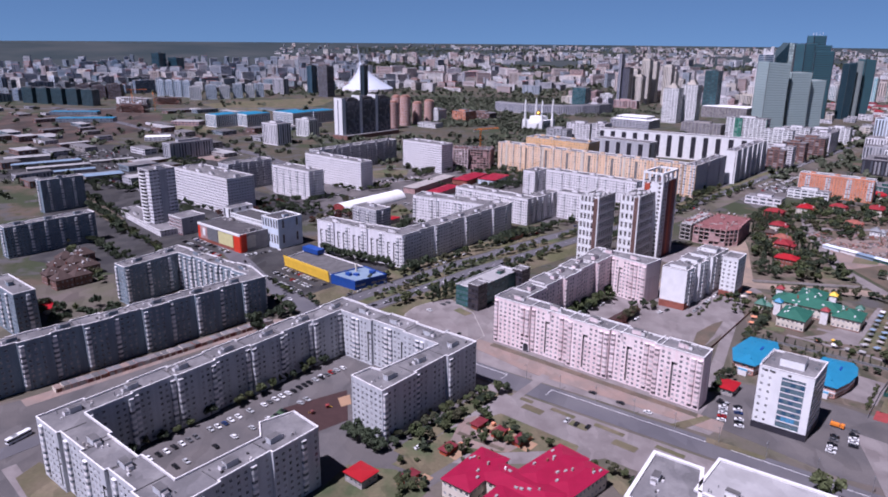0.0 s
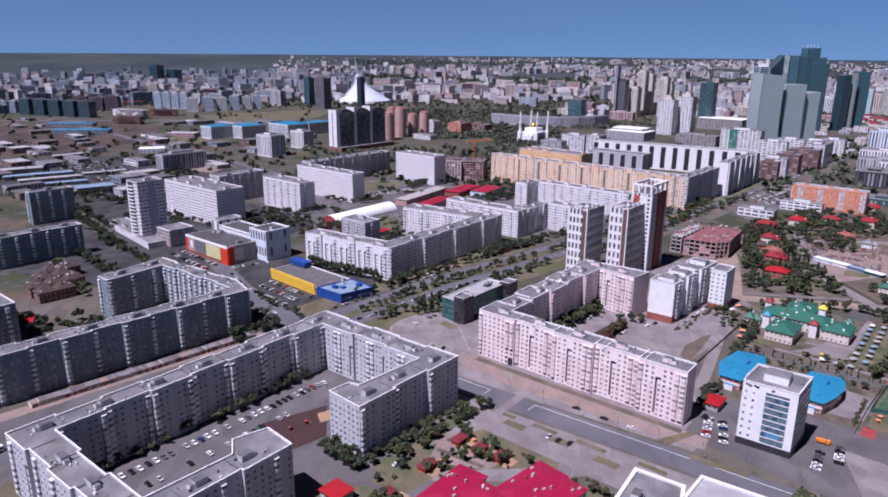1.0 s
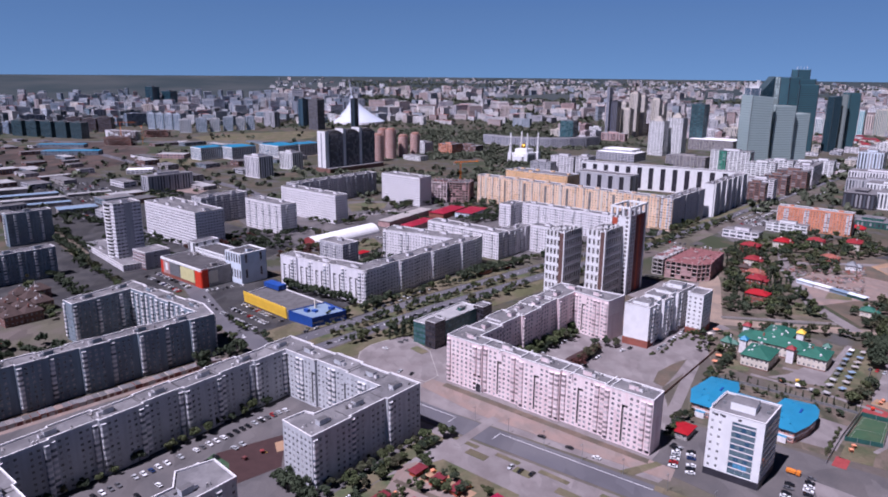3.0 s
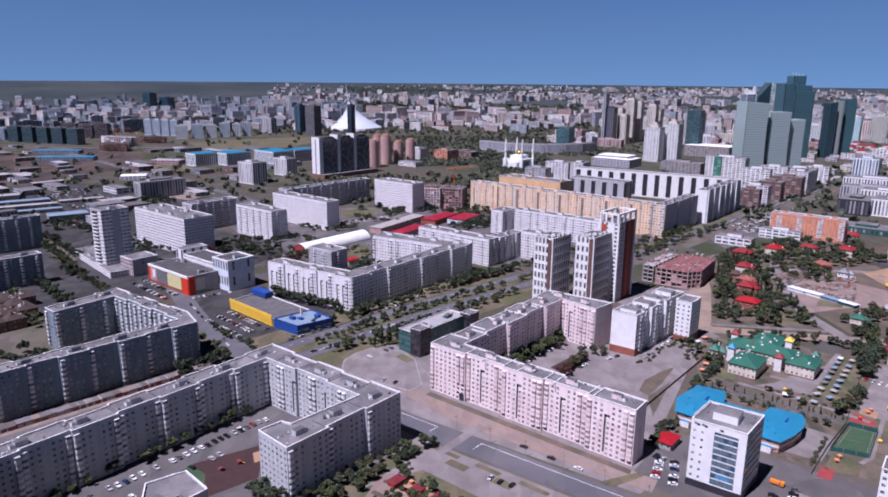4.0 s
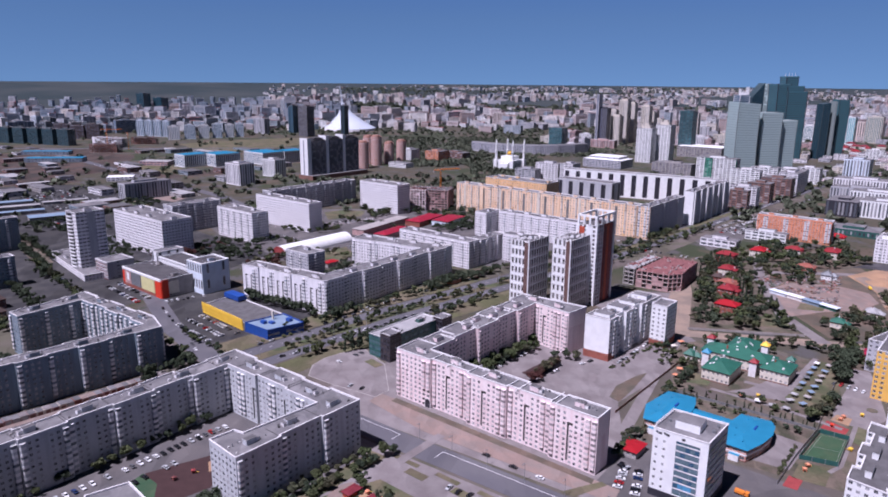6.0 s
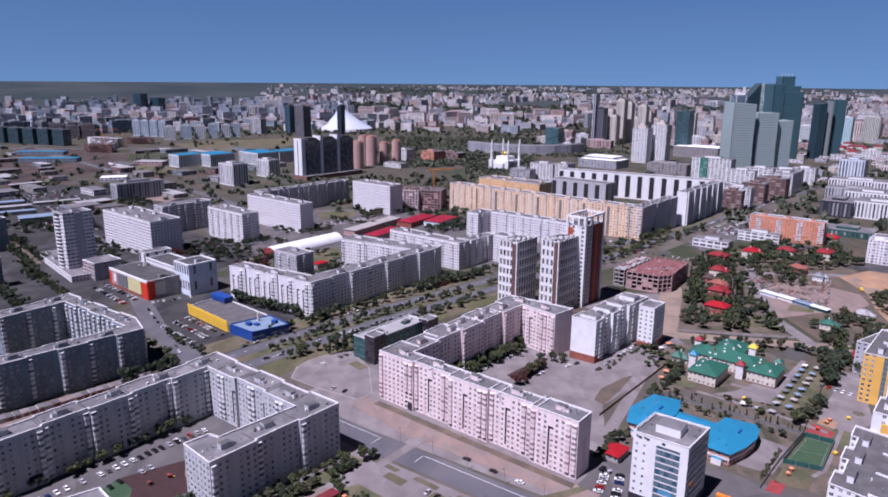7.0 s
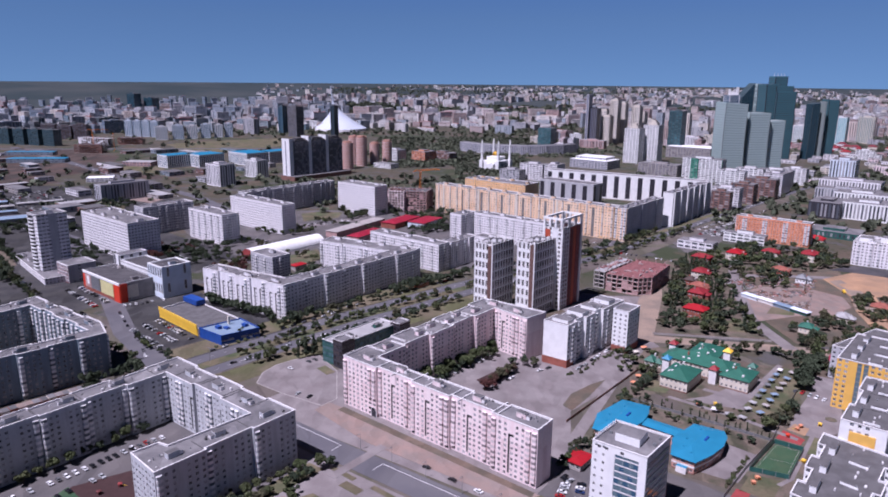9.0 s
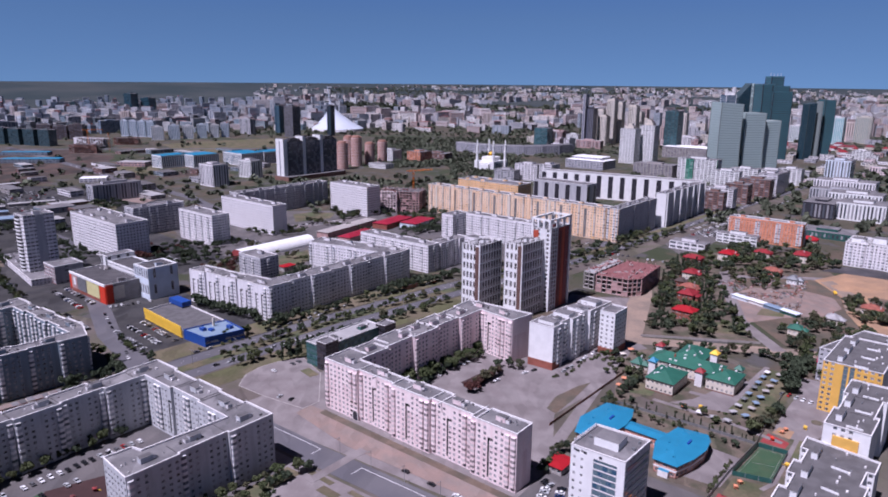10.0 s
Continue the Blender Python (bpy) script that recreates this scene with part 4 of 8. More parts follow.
tower = block("apartment_block", "slim white end tower with brick base", [(222.5, 478), (231, 470.5), (243, 484), (234, 492)], 31, 9, sides("w"), "bright_white", "panel blocks", {**PANEL, "boxin": 5}, singles=20, boxes=0)
s = Shape()
s.prism(inset([Vector(p) for p in ((222.5, 478), (231, 470.5), (243, 484), (234, 492))], -0.2), 0, 4.6, "brick_red")
part("brick_base", s, tower, "red brick base")
FARP = {**PANEL, "ww": 1.7, "wh": 1.45, "glass": "slab_pane"}
# the next three blocks have their shade in the wall colour
block("apartment_block", "panel block with shade put into its dark wall colour", rect((-358, 563), 13, 76), 28, 9, sides("wwbw"), "panel_shaded", "far panel blocks", FARP, step=18, boxes=4)
block("apartment_block", "panel apartment block with shade put into its blue-grey wall colour", rect((-254.7, 396.2), 45, 13), 31, 9, sides("wwbw"), "panel_shaded", "far panel blocks", FARP, step=18, boxes=2)
block("apartment_block", "panel block with white balconies, shade put into its dark wall colour", rect((-412, 723.4), 12, 45), 36, 12, sides("wwbw", s3="nbn"), "panel_shaded", "far panel blocks", FARP, boxes=2)
block("apartment_block", "white panel slab with long rows of windows", rect((-212, 716), 106, 34), 40, 12, sides("wwww", s3="W"), "panel_white", "far panel blocks", FARP, boxes=8)
block("apartment_block", "long white panel slab block", rect((-137.5, 788), 70, 22), 35, 11, sides("wwbw"), "panel_white", "far panel blocks", FARP, boxes=6)
block("apartment_block", "long white panel slab block", rect((-82.4, 845), 108, 20), 36, 11, sides("wwww"), "panel_white", "far panel blocks", FARP, boxes=6)
block("apartment_block", "long white panel slab block", rect((20.4, 962), 75, 25), 41, 12, sides("wwww"), "panel_white", "far panel blocks", FARP, boxes=6)
# slabs seen from their shaded side: grey walls hold that shade
block("apartment_block", "panel slab with shade put into its grey wall colour", rect((-243.8, 835.6), 22, 65), 34, 10, sides("wwbw"), "panel_grey", "far panel blocks", FARP, step=15, boxes=3)
block("apartment_block", "panel slab with shade put into its grey wall colour", rect((-151, 950), 20, 156), 34, 10, sides("wwbw"), "panel_grey", "far panel blocks", FARP, step=15, boxes=6)
block("apartment_block", "white panel block with shaded gable", rect((103.6, 678.4), 95, 17), 28, 9, sides("wwbw"), "panel_white", "far panel blocks", FARP, boxes=6)
block("apartment_block", "shaded wing between two white panel blocks", rect((116.5, 693), 14, 44), 27, 9, sides("wwbw"), "panel_white", "far panel blocks", FARP, step=12, depth=1.6, boxes=1)
block("apartment_block", "plain white panel apartment block", rect((133, 827), 17, 30), 29, 9, sides("wwbw"), "panel_white", "far panel blocks", FARP, boxes=1)
block("apartment_block", "plain white panel apartment block", rect((240.7, 763.4), 121, 16), 29, 9, sides("wwbw"), "panel_white", "far panel blocks", FARP, step=18, boxes=5)
block("apartment_block", "plain white panel apartment block", rect((166.8, 693.7), 34, 16), 29, 9, sides("wwbw"), "panel_white", "far panel blocks", FARP, boxes=2)
block("apartment_block", "grey old block behind the yard", rect((-47.9, 631.9), 33, 20), 27, 9, sides("wwbw"), "panel_grey", "far panel blocks", FARP, boxes=1)
BAND = {"module": 9.5, "slot": "dark_clad", "strip": 0.8, "striptop": 3.2, "stripbot": 2, "band": "dark_clad"}
peach = block("apartment_block", "long peach and orange apartment block", rect((313.8, 821.6), 278, 16) , 40, 12, sides("wbwgwwbw"), "beige_orange", "far panel blocks", {"module": 4.2, "slot": "bitumen", "band": "concrete", "strip": 0.95, "striptop": 4.0, "ww": 1.8, "balglass": "balcony_warm", "bald": 1.3}, boxes=16, bal="cream")
long_end = rect((313.8, 821.6), 278, 16)
for k in range(9):
    s = Shape()
    s.box(long_end[3].lerp(long_end[0], (k + 0.5) / 9) - BX * 0.4, AX, 3.2, 0.9, 0, 38.5, "peach_deep" if k == 8 else "beige_orange" if k % 2 else "cream")
    part("bay", s, peach)
# sunny front stays peach; the shade of the other sides is coloured grey
block("apartment_block", "wing of the long peach block, its shaded sides coloured grey", rect((326, 811), 15, 107), 40, 12, sides("wwnw", s3="bwbb"), "panel_grey", "far panel blocks", {"module": 4.2}, walls={3: "beige_orange"}, step=20, boxes=5)
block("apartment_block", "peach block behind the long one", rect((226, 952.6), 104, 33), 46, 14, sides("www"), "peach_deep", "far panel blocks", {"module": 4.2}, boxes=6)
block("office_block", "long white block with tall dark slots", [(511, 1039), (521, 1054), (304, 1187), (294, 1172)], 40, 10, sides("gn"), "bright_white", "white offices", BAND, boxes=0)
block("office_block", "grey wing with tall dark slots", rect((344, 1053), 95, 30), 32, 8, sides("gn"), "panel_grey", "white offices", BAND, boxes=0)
# white gable in the sun; grey walls carry the shade of the sides
slab2 = block("office_block", "white slab with white fins, its shaded sides coloured grey", rect((410.7, 897.3), 14, 138), 44.6, 12, sides("wwwn", s3="nnn"), "panel_grey", "white offices", {"module": 4.0}, walls={3: "bright_white"}, step=22, depth=1.5, boxes=4)
for k in range(7):
    s = Shape()
    s.box(Vector((410.7, 897.3)) + BX * (2 + 22.5 * k) + AX * 1.2, BX, 1.3, 1.4, 0, 45.5, "bright_white")
    part("white_fin", s, slab2)
block("apartment_block", "orange-red apartment block with white balconies", rect((531, 785), 82, 14), 28, 9, sides("wwbbwww"), "orange_panel", "", PANEL, boxes=4)
big = block("apartment_block", "ornate white apartment block with balconies and roof terraces", rect((606, 652), 92, 42), 25, 8, sides("wbwwbw"), "panel_white", "", {"module": 3.6, "ww": 1.7, "wh": 1.7}, step=15, depth=1.6, boxes=6, roof="roof_pale")
for k in range(5):
    s = Shape()
    c = Vector((606, 652)) - AX * (10 + 18 * k) + BX * (14 + 8 * (k % 2))
    s.box(c, AX, 12, 14, 24.2, 28.4 + (k % 2), "bright_white", "bitumen")
    part("roof_terrace", s, big, "white set-back top floor")


def fins(root, plan, h, module, m, band=7.4, proud=0.3):
    """White vertical fins and cross bands standing proud of a tower's walls."""
    q = [Vector(p) for p in plan]
    for i in range(4):
        a, b = q[i], q[(i + 1) % 4]
        L = (b - a).length
        u = (b - a) / L
        n = Vector((u.y, -u.x))
        k = max(1, round(L / module))
        for j in range(k + 1):
            s = Shape()
            s.box(a + u * (L * j / k) + n * proud / 2, u, 0.7, proud, 0, h + 0.6, m)
            part("fin", s, root)
        z = band
        while z < h:
            s = Shape()
            s.box(a + u * L / 2 + n * (proud / 2 - 0.05), u, L, proud, z, z + 0.8, m)
            part("cross_band", s, root)
            z += band


for C, la, lb, hh, fl in (((143.5, 547), 17, 29, 59.5, 8), ((176.3, 543.9), 16, 33, 61, 8)):
    q = rect(C, la, lb)
    # side 0 gets a taupe wall that holds its shade
    t = block("residential_tower", "white residential tower with tall dark windows and brown side bays", q, hh, fl, sides("wwww", s3="wwwwn", s0="nwwwwwww"), "bright_white", "twin towers",
              {"module": 3.6, "ww": 1.9, "wh": 5.0, "reveal": "bitumen_dark", "glass": "dark_pane"}, singles=60, boxes=2, roof="tar", walls={0: "tower_shaded_side"})
    fins(t, q, hh, 3.6, "bright_white", band=hh / 8, proud=0.25)
    s = Shape()
    a = Vector(C) - AX * 2.5 - BX * 0.1
    s.box(a, AX, 3.4, 0.5, 0, hh - 1.2, "tower_brown")
    part("brown_bay", s, t, "brown clad bay beside the corner")
    for k in range(16):
        p = Vector(C) - AX * ((k * 0.37 % 1) * (la - 4) + 2) + BX * ((k * 0.61 % 1) * (lb - 4) + 2)
        s = Shape()
        s.box(p, AX, 1.2 + (k % 3) * 0.4, 1.1, hh - 0.8, hh + 0.9 + (k % 2) * 0.5, "trim_white")
        part("vent_box", s, t)
q = rect((201, 564), 17, 32)
t = block("residential_tower", "tall white and rust-red residential tower with open crown", q, 69, 19, sides("wnwnw", s3="wwnw", s0="wwwnggnw"), "tower_red", "twin towers", {"module": 4, "ww": 2.3, "wh": 2.2, "slot": "rust_orange", "strip": 0.95, "striptop": 1.0, "band": "rust_orange", "glass": "dark_pane"}, walls={3: "bright_white"}, boxes=1, roof="bitumen_dark")
for i in range(4):
    a, b = q[i], q[(i + 1) % 4]
    for k in range(4):
        s = Shape()
        s.box(a.lerp(b, 0.03 + k * 0.94 / 3), b - a, 1.6, 1.6, 69, 75.5, "bright_white")
        part("crown_post", s, t)
    s = Shape()
    s.box(a.lerp(b, 0.5), b - a, (b - a).length + 1.2, 1.5, 75.5, 77, "bright_white")
    part("crown_beam", s, t)
    s = Shape()
    s.box(a.lerp(b, 0.02), b - a, 1.8, 1.8, 0, 69, "bright_white")
    part("corner_pier", s, t)
# the lit front: rust panel under the crown and two broad white piers; the side: a white lattice beside the red panels
front_a = q[3]
for x, w, z0, z1, m in ((3.6, 5.2, 61, 67, "rust_orange"), (8.2, 1.6, 0, 69, "bright_white"), (12.4, 1.4, 0, 69, "bright_white"), (0.9, 1.6, 0, 69, "bright_white")):
    s = Shape()
    s.box(front_a + AX * x - BX * 0.2, AX, w, 0.5, z0, z1, m)
    part("front_pier" if m == "bright_white" else "rust_panel", s, t)
for k in range(4):
    s = Shape()
    s.box(q[0] + BX * (0.6 + 3.6 * k) + AX * 0.2, BX, 0.8, 0.5, 0, 69, "bright_white")
    part("lattice_post", s, t)
for k in range(18):
    s = Shape()
    s.box(q[0] + BX * 6 + AX * 0.15, BX, 10.8, 0.35, 3.4 + 3.63 * k, 4.2 + 3.63 * k, "panel_white")
    part("lattice_beam", s, t)
for x, w, m in ((16.6, 2.6, "maroon"), (20.2, 3.2, "rust_orange"), (30.8, 1.2, "panel_grey")):
    s = Shape()
    s.box(q[0] + BX * x + AX * 0.2, BX, w, 0.5, 1, 66, m)
    part("red_strip", s, t)
wt = block("office_tower", "white office tower with dark window bands", rect((-270, 659.7), 22, 27), 59.5, 17, sides("WWWW"), "panel_white", "", {"module": 4, "WW": 3.2, "wh": 1.7}, singles=60, boxes=2)
s = Shape()
s.box(Vector((-270, 659.7)) + BX * 14 + AX * 0.15, BX, 7.5, 0.5, 0, 58.6, "panel_grey")
part("side_panel", s, wt, "plain grey panel strip")
for k in range(15):
    # bowed white balconies on the sunny front
    c = Vector((-270, 659.7)) - AX * 13
    s = Shape()
    s.prism([c + AX * x - BX * y for x, y in ((5.5, 0), (-5.5, 0), (-5.0, 1.3), (-2.6, 2.2), (2.6, 2.2), (5.0, 1.3))][::-1], 5.2 + 3.5 * k, 6.6 + 3.5 * k, "bright_white", bottom=True)
    part("balcony", s, wt, "bowed white balcony")
    s = Shape()
    s.prism([c + AX * x - BX * y for x, y in ((5.2, 0), (-5.2, 0), (-4.7, 1.1), (-2.5, 1.9), (2.5, 1.9), (4.7, 1.1))][::-1], 6.6 + 3.5 * k, 8.7 + 3.5 * k, "dark_pane")
    part("balcony_glazing", s, wt)
block("podium", "low pale podium building with ribbed front", [(-334, 723), (-254.4, 632.6), (-240, 645), (-318, 737)], 6, 2, sides("w"), "panel_white", boxes=2)
banded = block("office_building", "low grey building with dark red and white floor bands", rect((-235, 638), 24, 25), 17, 5, sides("WW", s0="nnWnnn"), "panel_grey", boxes=1, o={"module": 4, "WW": 3.4})
for k in range(5):
    for z0, z1, m in ((0.2, 0.9, "maroon"), (2.75, 3.3, "trim_white")):
        s = Shape()
        s.box(Vector((-235, 638)) - AX * 12 - BX * 0.2, AX, 24, 0.4, 3.36 * k + z0, 3.36 * k + z1, m)
        part("floor_band", s, banded)
mall = block("shopping_mall", "grey shopping hall with red and yellow front panels", rect((-164.2, 581), 68, 33), 17, 3, sides("n", s0="WWnnnnn"), "concrete", boxes=2, roof="tar", o={"module": 4.5, "WW": 4.0, "wh": 2.2})
for x0, x1, za, zb, m in ((0, 4, 0, 14, "red_sign"), (4, 15, 3, 14, "raw_pink"), (8, 12, 6, 13, "bright_white"), (15.5, 32, 3, 14.5, "metal_grey"), (34, 57, 3, 14.5, "pale_sign"), (58, 68, 0, 16, "red_sign"), (0, 58, 0, 2.8, "brick_red"), (0, 68, 15, 17, "bright_white")):
    s = Shape()
    a = Vector((-164.2, 581)) - AX * 68
    s.box(a + AX * (x0 + x1) / 2 - BX * 0.3, AX, x1 - x0, 0.7 if m != "bright_white" else 0.9, za, zb, m)
    part("front_panel", s, mall)
s = Shape()
s.box(Vector((-164.2, 581)) + BX * 3 + AX * 0.3, BX, 6, 0.8, 0, 16, "red_sign")
part("front_panel", s, mall)
s = Shape()
s.box(Vector((-164.2, 581)) + BX * 11 + AX * 0.2, BX, 9, 0.6, 3, 14, "cream")
part("front_panel", s, mall)
block("office_building", "white and blue office with tall windows", rect((-133, 592.7), 24, 27), 28, 2, sides("wwnw", s3="wwwwww", s0="nwnn"), "pale_blue", boxes=1, roof="tar", o={"module": 3.9, "ww": 2.3, "wh": 8.6, "glass": "dark_pane", "capw": 1.2}, cap="bright_white")
block("office_building", "long white office wing with arcaded windows", rect((-151, 609), 50, 24), 22, 6, sides("w"), "bright_white", boxes=1, roof="tar", o={"module": 3.2, "ww": 1.8, "glass": "dark_pane", "capw": 1.0}, cap="bright_white")
block("office_building", "white stair block of the office wing", rect((-189, 642), 12, 26), 26, 7, sides("gn", s3="gngn"), "bright_white", boxes=0, o={"module": 4, "slot": "dark_clad"})
shop = block("shop", "low grey store with a tall yellow front panel", [(-74.6, 503.5), (-50, 524), (-101, 572), (-119.1, 546.8)], 7, 1, sides("n"), "concrete", boxes=0, roof="bitumen_dark")
for z0, z1, off in ((0.5, 3.5, 0.4), (3.5, 6.5, 0.7), (6.5, 9.5, 1.0)):
    s = Shape()
    a, b = Vector((-119.1, 546.8)), Vector((-74.6, 503.5))
    u = (b - a).normalized()
    s.box(a.lerp(b, 0.5) + Vector((u.y, -u.x)) * off, u, (b - a).length - 2, 0.5, z0, z1, "yellow")
    part("sign_panel", s, shop)
s = Shape()
s.box((-97, 563), AX, 20, 8, 7, 11, "blue_panel")
part("roof_box", s, shop)
front = block("shop", "bright blue shop building with a pale blue roof", [(-53.5, 486.5), (-30.5, 503.7), (-49.5, 523.5), (-74, 503)], 7.6, 1, sides("n", s0="WWnW"), "blue_panel", boxes=0, roof="blue_grey_roof", cap="blue_panel", o={"module": 5, "WW": 4, "wh": 1.6})
for x, y, hh, m in ((-60, 503, 2.2, "blue_panel"), (-42, 508, 2.2, "blue_panel"), (-54, 503, 1.4, "blue_panel"), (-55, 512, 6.5, "cream")):
    s = Shape()
    s.box((x, y), AX, 4.5 if m == "blue_panel" else 1.3, 3 if m == "blue_panel" else 1.3, 6.7, 6.7 + hh, m)
    part("roof_box", s, front)
office = block("office_building", "dark glass office with a pale flat roof", rect((35, 448), 17, 55), 16, 4, sides("WW"), "teal_clad", boxes=2, o={"module": 3, "WW": 2.6, "wh": 2.8, "frames": "slate_clad", "glass": "teal_glass"}, roof="roof_pale")
block("office_building", "black glass corner tower of the office", rect((37.2, 444.5), 9, 11), 19.6, 5, sides("WW"), "dark_clad", boxes=0, o={"module": 3, "WW": 2.7, "wh": 2.8, "frames": "dark_clad", "glass": "dark_pane"})
block("office_building", "black glass rear block of the office", rect((73, 482), 9, 11), 18, 5, sides("WW"), "dark_clad", boxes=0, o={"module": 3, "WW": 2.7, "wh": 2.8, "frames": "dark_clad", "glass": "dark_pane"})
# side 1 is coloured grey for its shade; the other walls are white
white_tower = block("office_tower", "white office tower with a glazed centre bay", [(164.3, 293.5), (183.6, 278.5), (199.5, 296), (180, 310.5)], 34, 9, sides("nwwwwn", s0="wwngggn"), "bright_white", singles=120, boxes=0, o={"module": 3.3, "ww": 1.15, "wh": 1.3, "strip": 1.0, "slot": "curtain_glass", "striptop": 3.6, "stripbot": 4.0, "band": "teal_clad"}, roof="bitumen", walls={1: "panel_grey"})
wa, wb = Vector((164.3, 293.5)), Vector((183.6, 278.5))
wu = (wb - wa).normalized()
wn_out = Vector((wu.y, -wu.x))
for k in range(8):
    # a thin pale edge on each floor of the glazed bay, glass panes between, and a mullion now and then
    s = Shape()
    s.box(wa.lerp(wb, 4.5 / 7) - wn_out * 0.12, wu, 10.3, 0.24, 6.9 + k * 3.1, 7.35 + k * 3.1, "trim_white")
    part("floor_edge", s, white_tower, "pale floor edge of the glazed bay")
    for g in range(5):
        s = Shape()
        s.box(wa.lerp(wb, 4.5 / 7) + wu * (g * 2.06 - 4.12) - wn_out * 0.2, wu, 1.86, 0.1, 7.45 + k * 3.1, 9.9 + k * 3.1 if k < 7 else 29.9, "sky_panel" if k == 0 and g in (1, 2, 3) else "blue_glass" if (k * 5 + g * 3) % 7 < 2 else "curtain_glass")
        part("pane", s, white_tower)
for k, x in enumerate((3.2, 6.6, 13.6)):
    s = Shape()
    s.box(wa + wu * x + wn_out * 0.03, wu, 1.5, 0.1, 31.3, 32.4, "dark_clad")
    part("attic_opening", s, white_tower)
s = Shape()
s.box((181.5, 294.5), wu, 11, 9.5, 33, 36.8, "bright_white", "bitumen")
part("roof_house", s, white_tower, "white plastered roof house with a grey top")
for k in range(9):
    s = Shape()
    s.box(Vector((165.6, 294.8)).lerp(Vector((179.2, 309.4)), (k + 0.5) / 9), Vector((0.68, 0.73)), 0.9, 0.4, 34, 35.3, "trim_white")
    part("railing_panel", s, white_tower)
for k in range(7):
    s = Shape()
    s.box(Vector((183.6, 278.5)).lerp(Vector((199.5, 296)), 0.5) + wu * 0.12, Vector((0.67, 0.74)), 21, 0.22, 7.2 + 3.5 * k, 9.0 + 3.5 * k, "curtain_glass")
    part("window_band", s, white_tower, "long glazed band of the shaded side, which is coloured grey")
for x, y, w in ((190, 289, 1.6), (186, 300, 1.2), (174, 300, 1.4), (194, 294, 1.0)):
    s = Shape()
    s.box((x, y), wu, w, 1.0, 33.1, 34.4, "metal_grey")
    part("roof_unit", s, white_tower)
s = Shape()
s.prism(inset([Vector(p) for p in ((164.3, 293.5), (183.6, 278.5), (199.5, 296), (180, 310.5))], -0.25), 0, 3.6, "dark_clad")
part("plinth", s, white_tower, "dark clad ground floor")


def shell(label, plan, floors, fh, m, deck, seed, gap=4.6, group="", far=False):
    """An unfinished frame: floor slabs on columns, a few filled bays, a stair core, and bars and forms on the top deck."""
    r = random.Random(seed)
    q = [Vector(p) for p in plan]
    c = sum(q, Vector((0, 0))) / len(q)
    root = thing("building_shell", label, "building", group, (c.x, c.y, 0))
    for f in range(floors + 1):
        s = Shape()
        s.prism(inset(q, -0.4), f * fh + 0.05, f * fh + 0.55, m, deck if f == floors else "concrete", True)
        part("floor_slab", s, root)
    for i in range(len(q)):
        a, b = q[i], q[(i + 1) % len(q)]
        n = max(1, round((b - a).length / gap))
        rest = Shape()
        for k in range(n):
            s = rest if far else Shape()
            s.box(a.lerp(b, k / n), b - a, 0.8, 0.8, 0.5, floors * fh + (2.2 if k % 2 else 0.2), m)
            if not far:
                part("column", s, root)
            for f in range(floors):
                if r.random() < 0.28:
                    s = rest if far else Shape()
                    s.box(a.lerp(b, (k + 0.5) / n), b - a, (b - a).length / n - 0.9, 0.3, f * fh + 0.55, f * fh + r.choice((1.4, 1.4, fh)), m)
                    if not far:
                        part("infill_wall", s, root)
        if far:
            tagged(part("frame_side", rest, root), kind="stuff")
    s = Shape()
    s.prism(inset(q, 8), 0.5, floors * fh, "brick_brown")
    part("core", s, root)
    s = Shape()
    for _ in range(60):
        p = c + (q[r.randrange(len(q))] - c) * r.uniform(0, 0.9)
        s.box(p, (AX, BX)[r.randrange(2)], r.uniform(0.6, 5), r.uniform(0.3, 0.9), floors * fh + 0.55, floors * fh + r.uniform(0.8, 2.0), r.choice(("site_red", "site_red", "raw_pink", "concrete")))
    tagged(part("deck_forms", s, root), kind="stuff")
    return root


shell("unfinished pink concrete frame with open floors", [(255, 620), (279, 604), (292, 607), (303, 623), (322, 649), (298, 668)], 4, 3.9, "raw_pink", "site_red", 3)
shell("unfinished grey concrete wing with open floors", [(246.5, 631.5), (254, 625), (292, 668), (284, 676)], 4, 3.8, "concrete", "roof_pale", 4)
block("warehouse", "white hall with a flat roof", [(82, 228), (104, 206), (122, 247), (104.3, 260.3)], 8, 2, sides("w"), "bright_white", boxes=2, o={"capw": 1.5})
block("warehouse", "white flat-roofed hall with pale roof", [(112, 232), (150, 196), (170, 226), (131.6, 254.4)], 8, 2, sides("w"), "bright_white", boxes=1, roof="roof_pale", o={"capw": 1.2})
YW = {"module": 3.2, "ww": 1.7, "wh": 1.6, "boxin": 8}
first = t = block("apartment_block", "white apartment block with yellow gable and stepped roof", [(289.4, 319), (304, 306), (347, 354), (332, 367)], 30, 9, sides("wwnw", s0="nwwwn"), "bright_white", "yellow white blocks", YW, singles=80, boxes=0, roof="bitumen_dark", step=13, depth=2.0)
s = Shape()
s.box(Vector((296.7, 312.5)) - BX * 0.3, AX, 11, 0.7, 12, 25, "ochre")
part("yellow_panel", s, t, "yellow wall panel")
second = t = block("apartment_block", "white apartment block with a yellow front and stepped roof", [(330, 391), (352, 371), (388, 410), (366, 430)], 31, 10, sides("wwnw", s0="wwnggww"), "bright_white", "yellow white blocks", {**YW, "slot": "curtain_glass"}, singles=80, boxes=0, roof="bitumen_dark", walls={0: "ochre"})
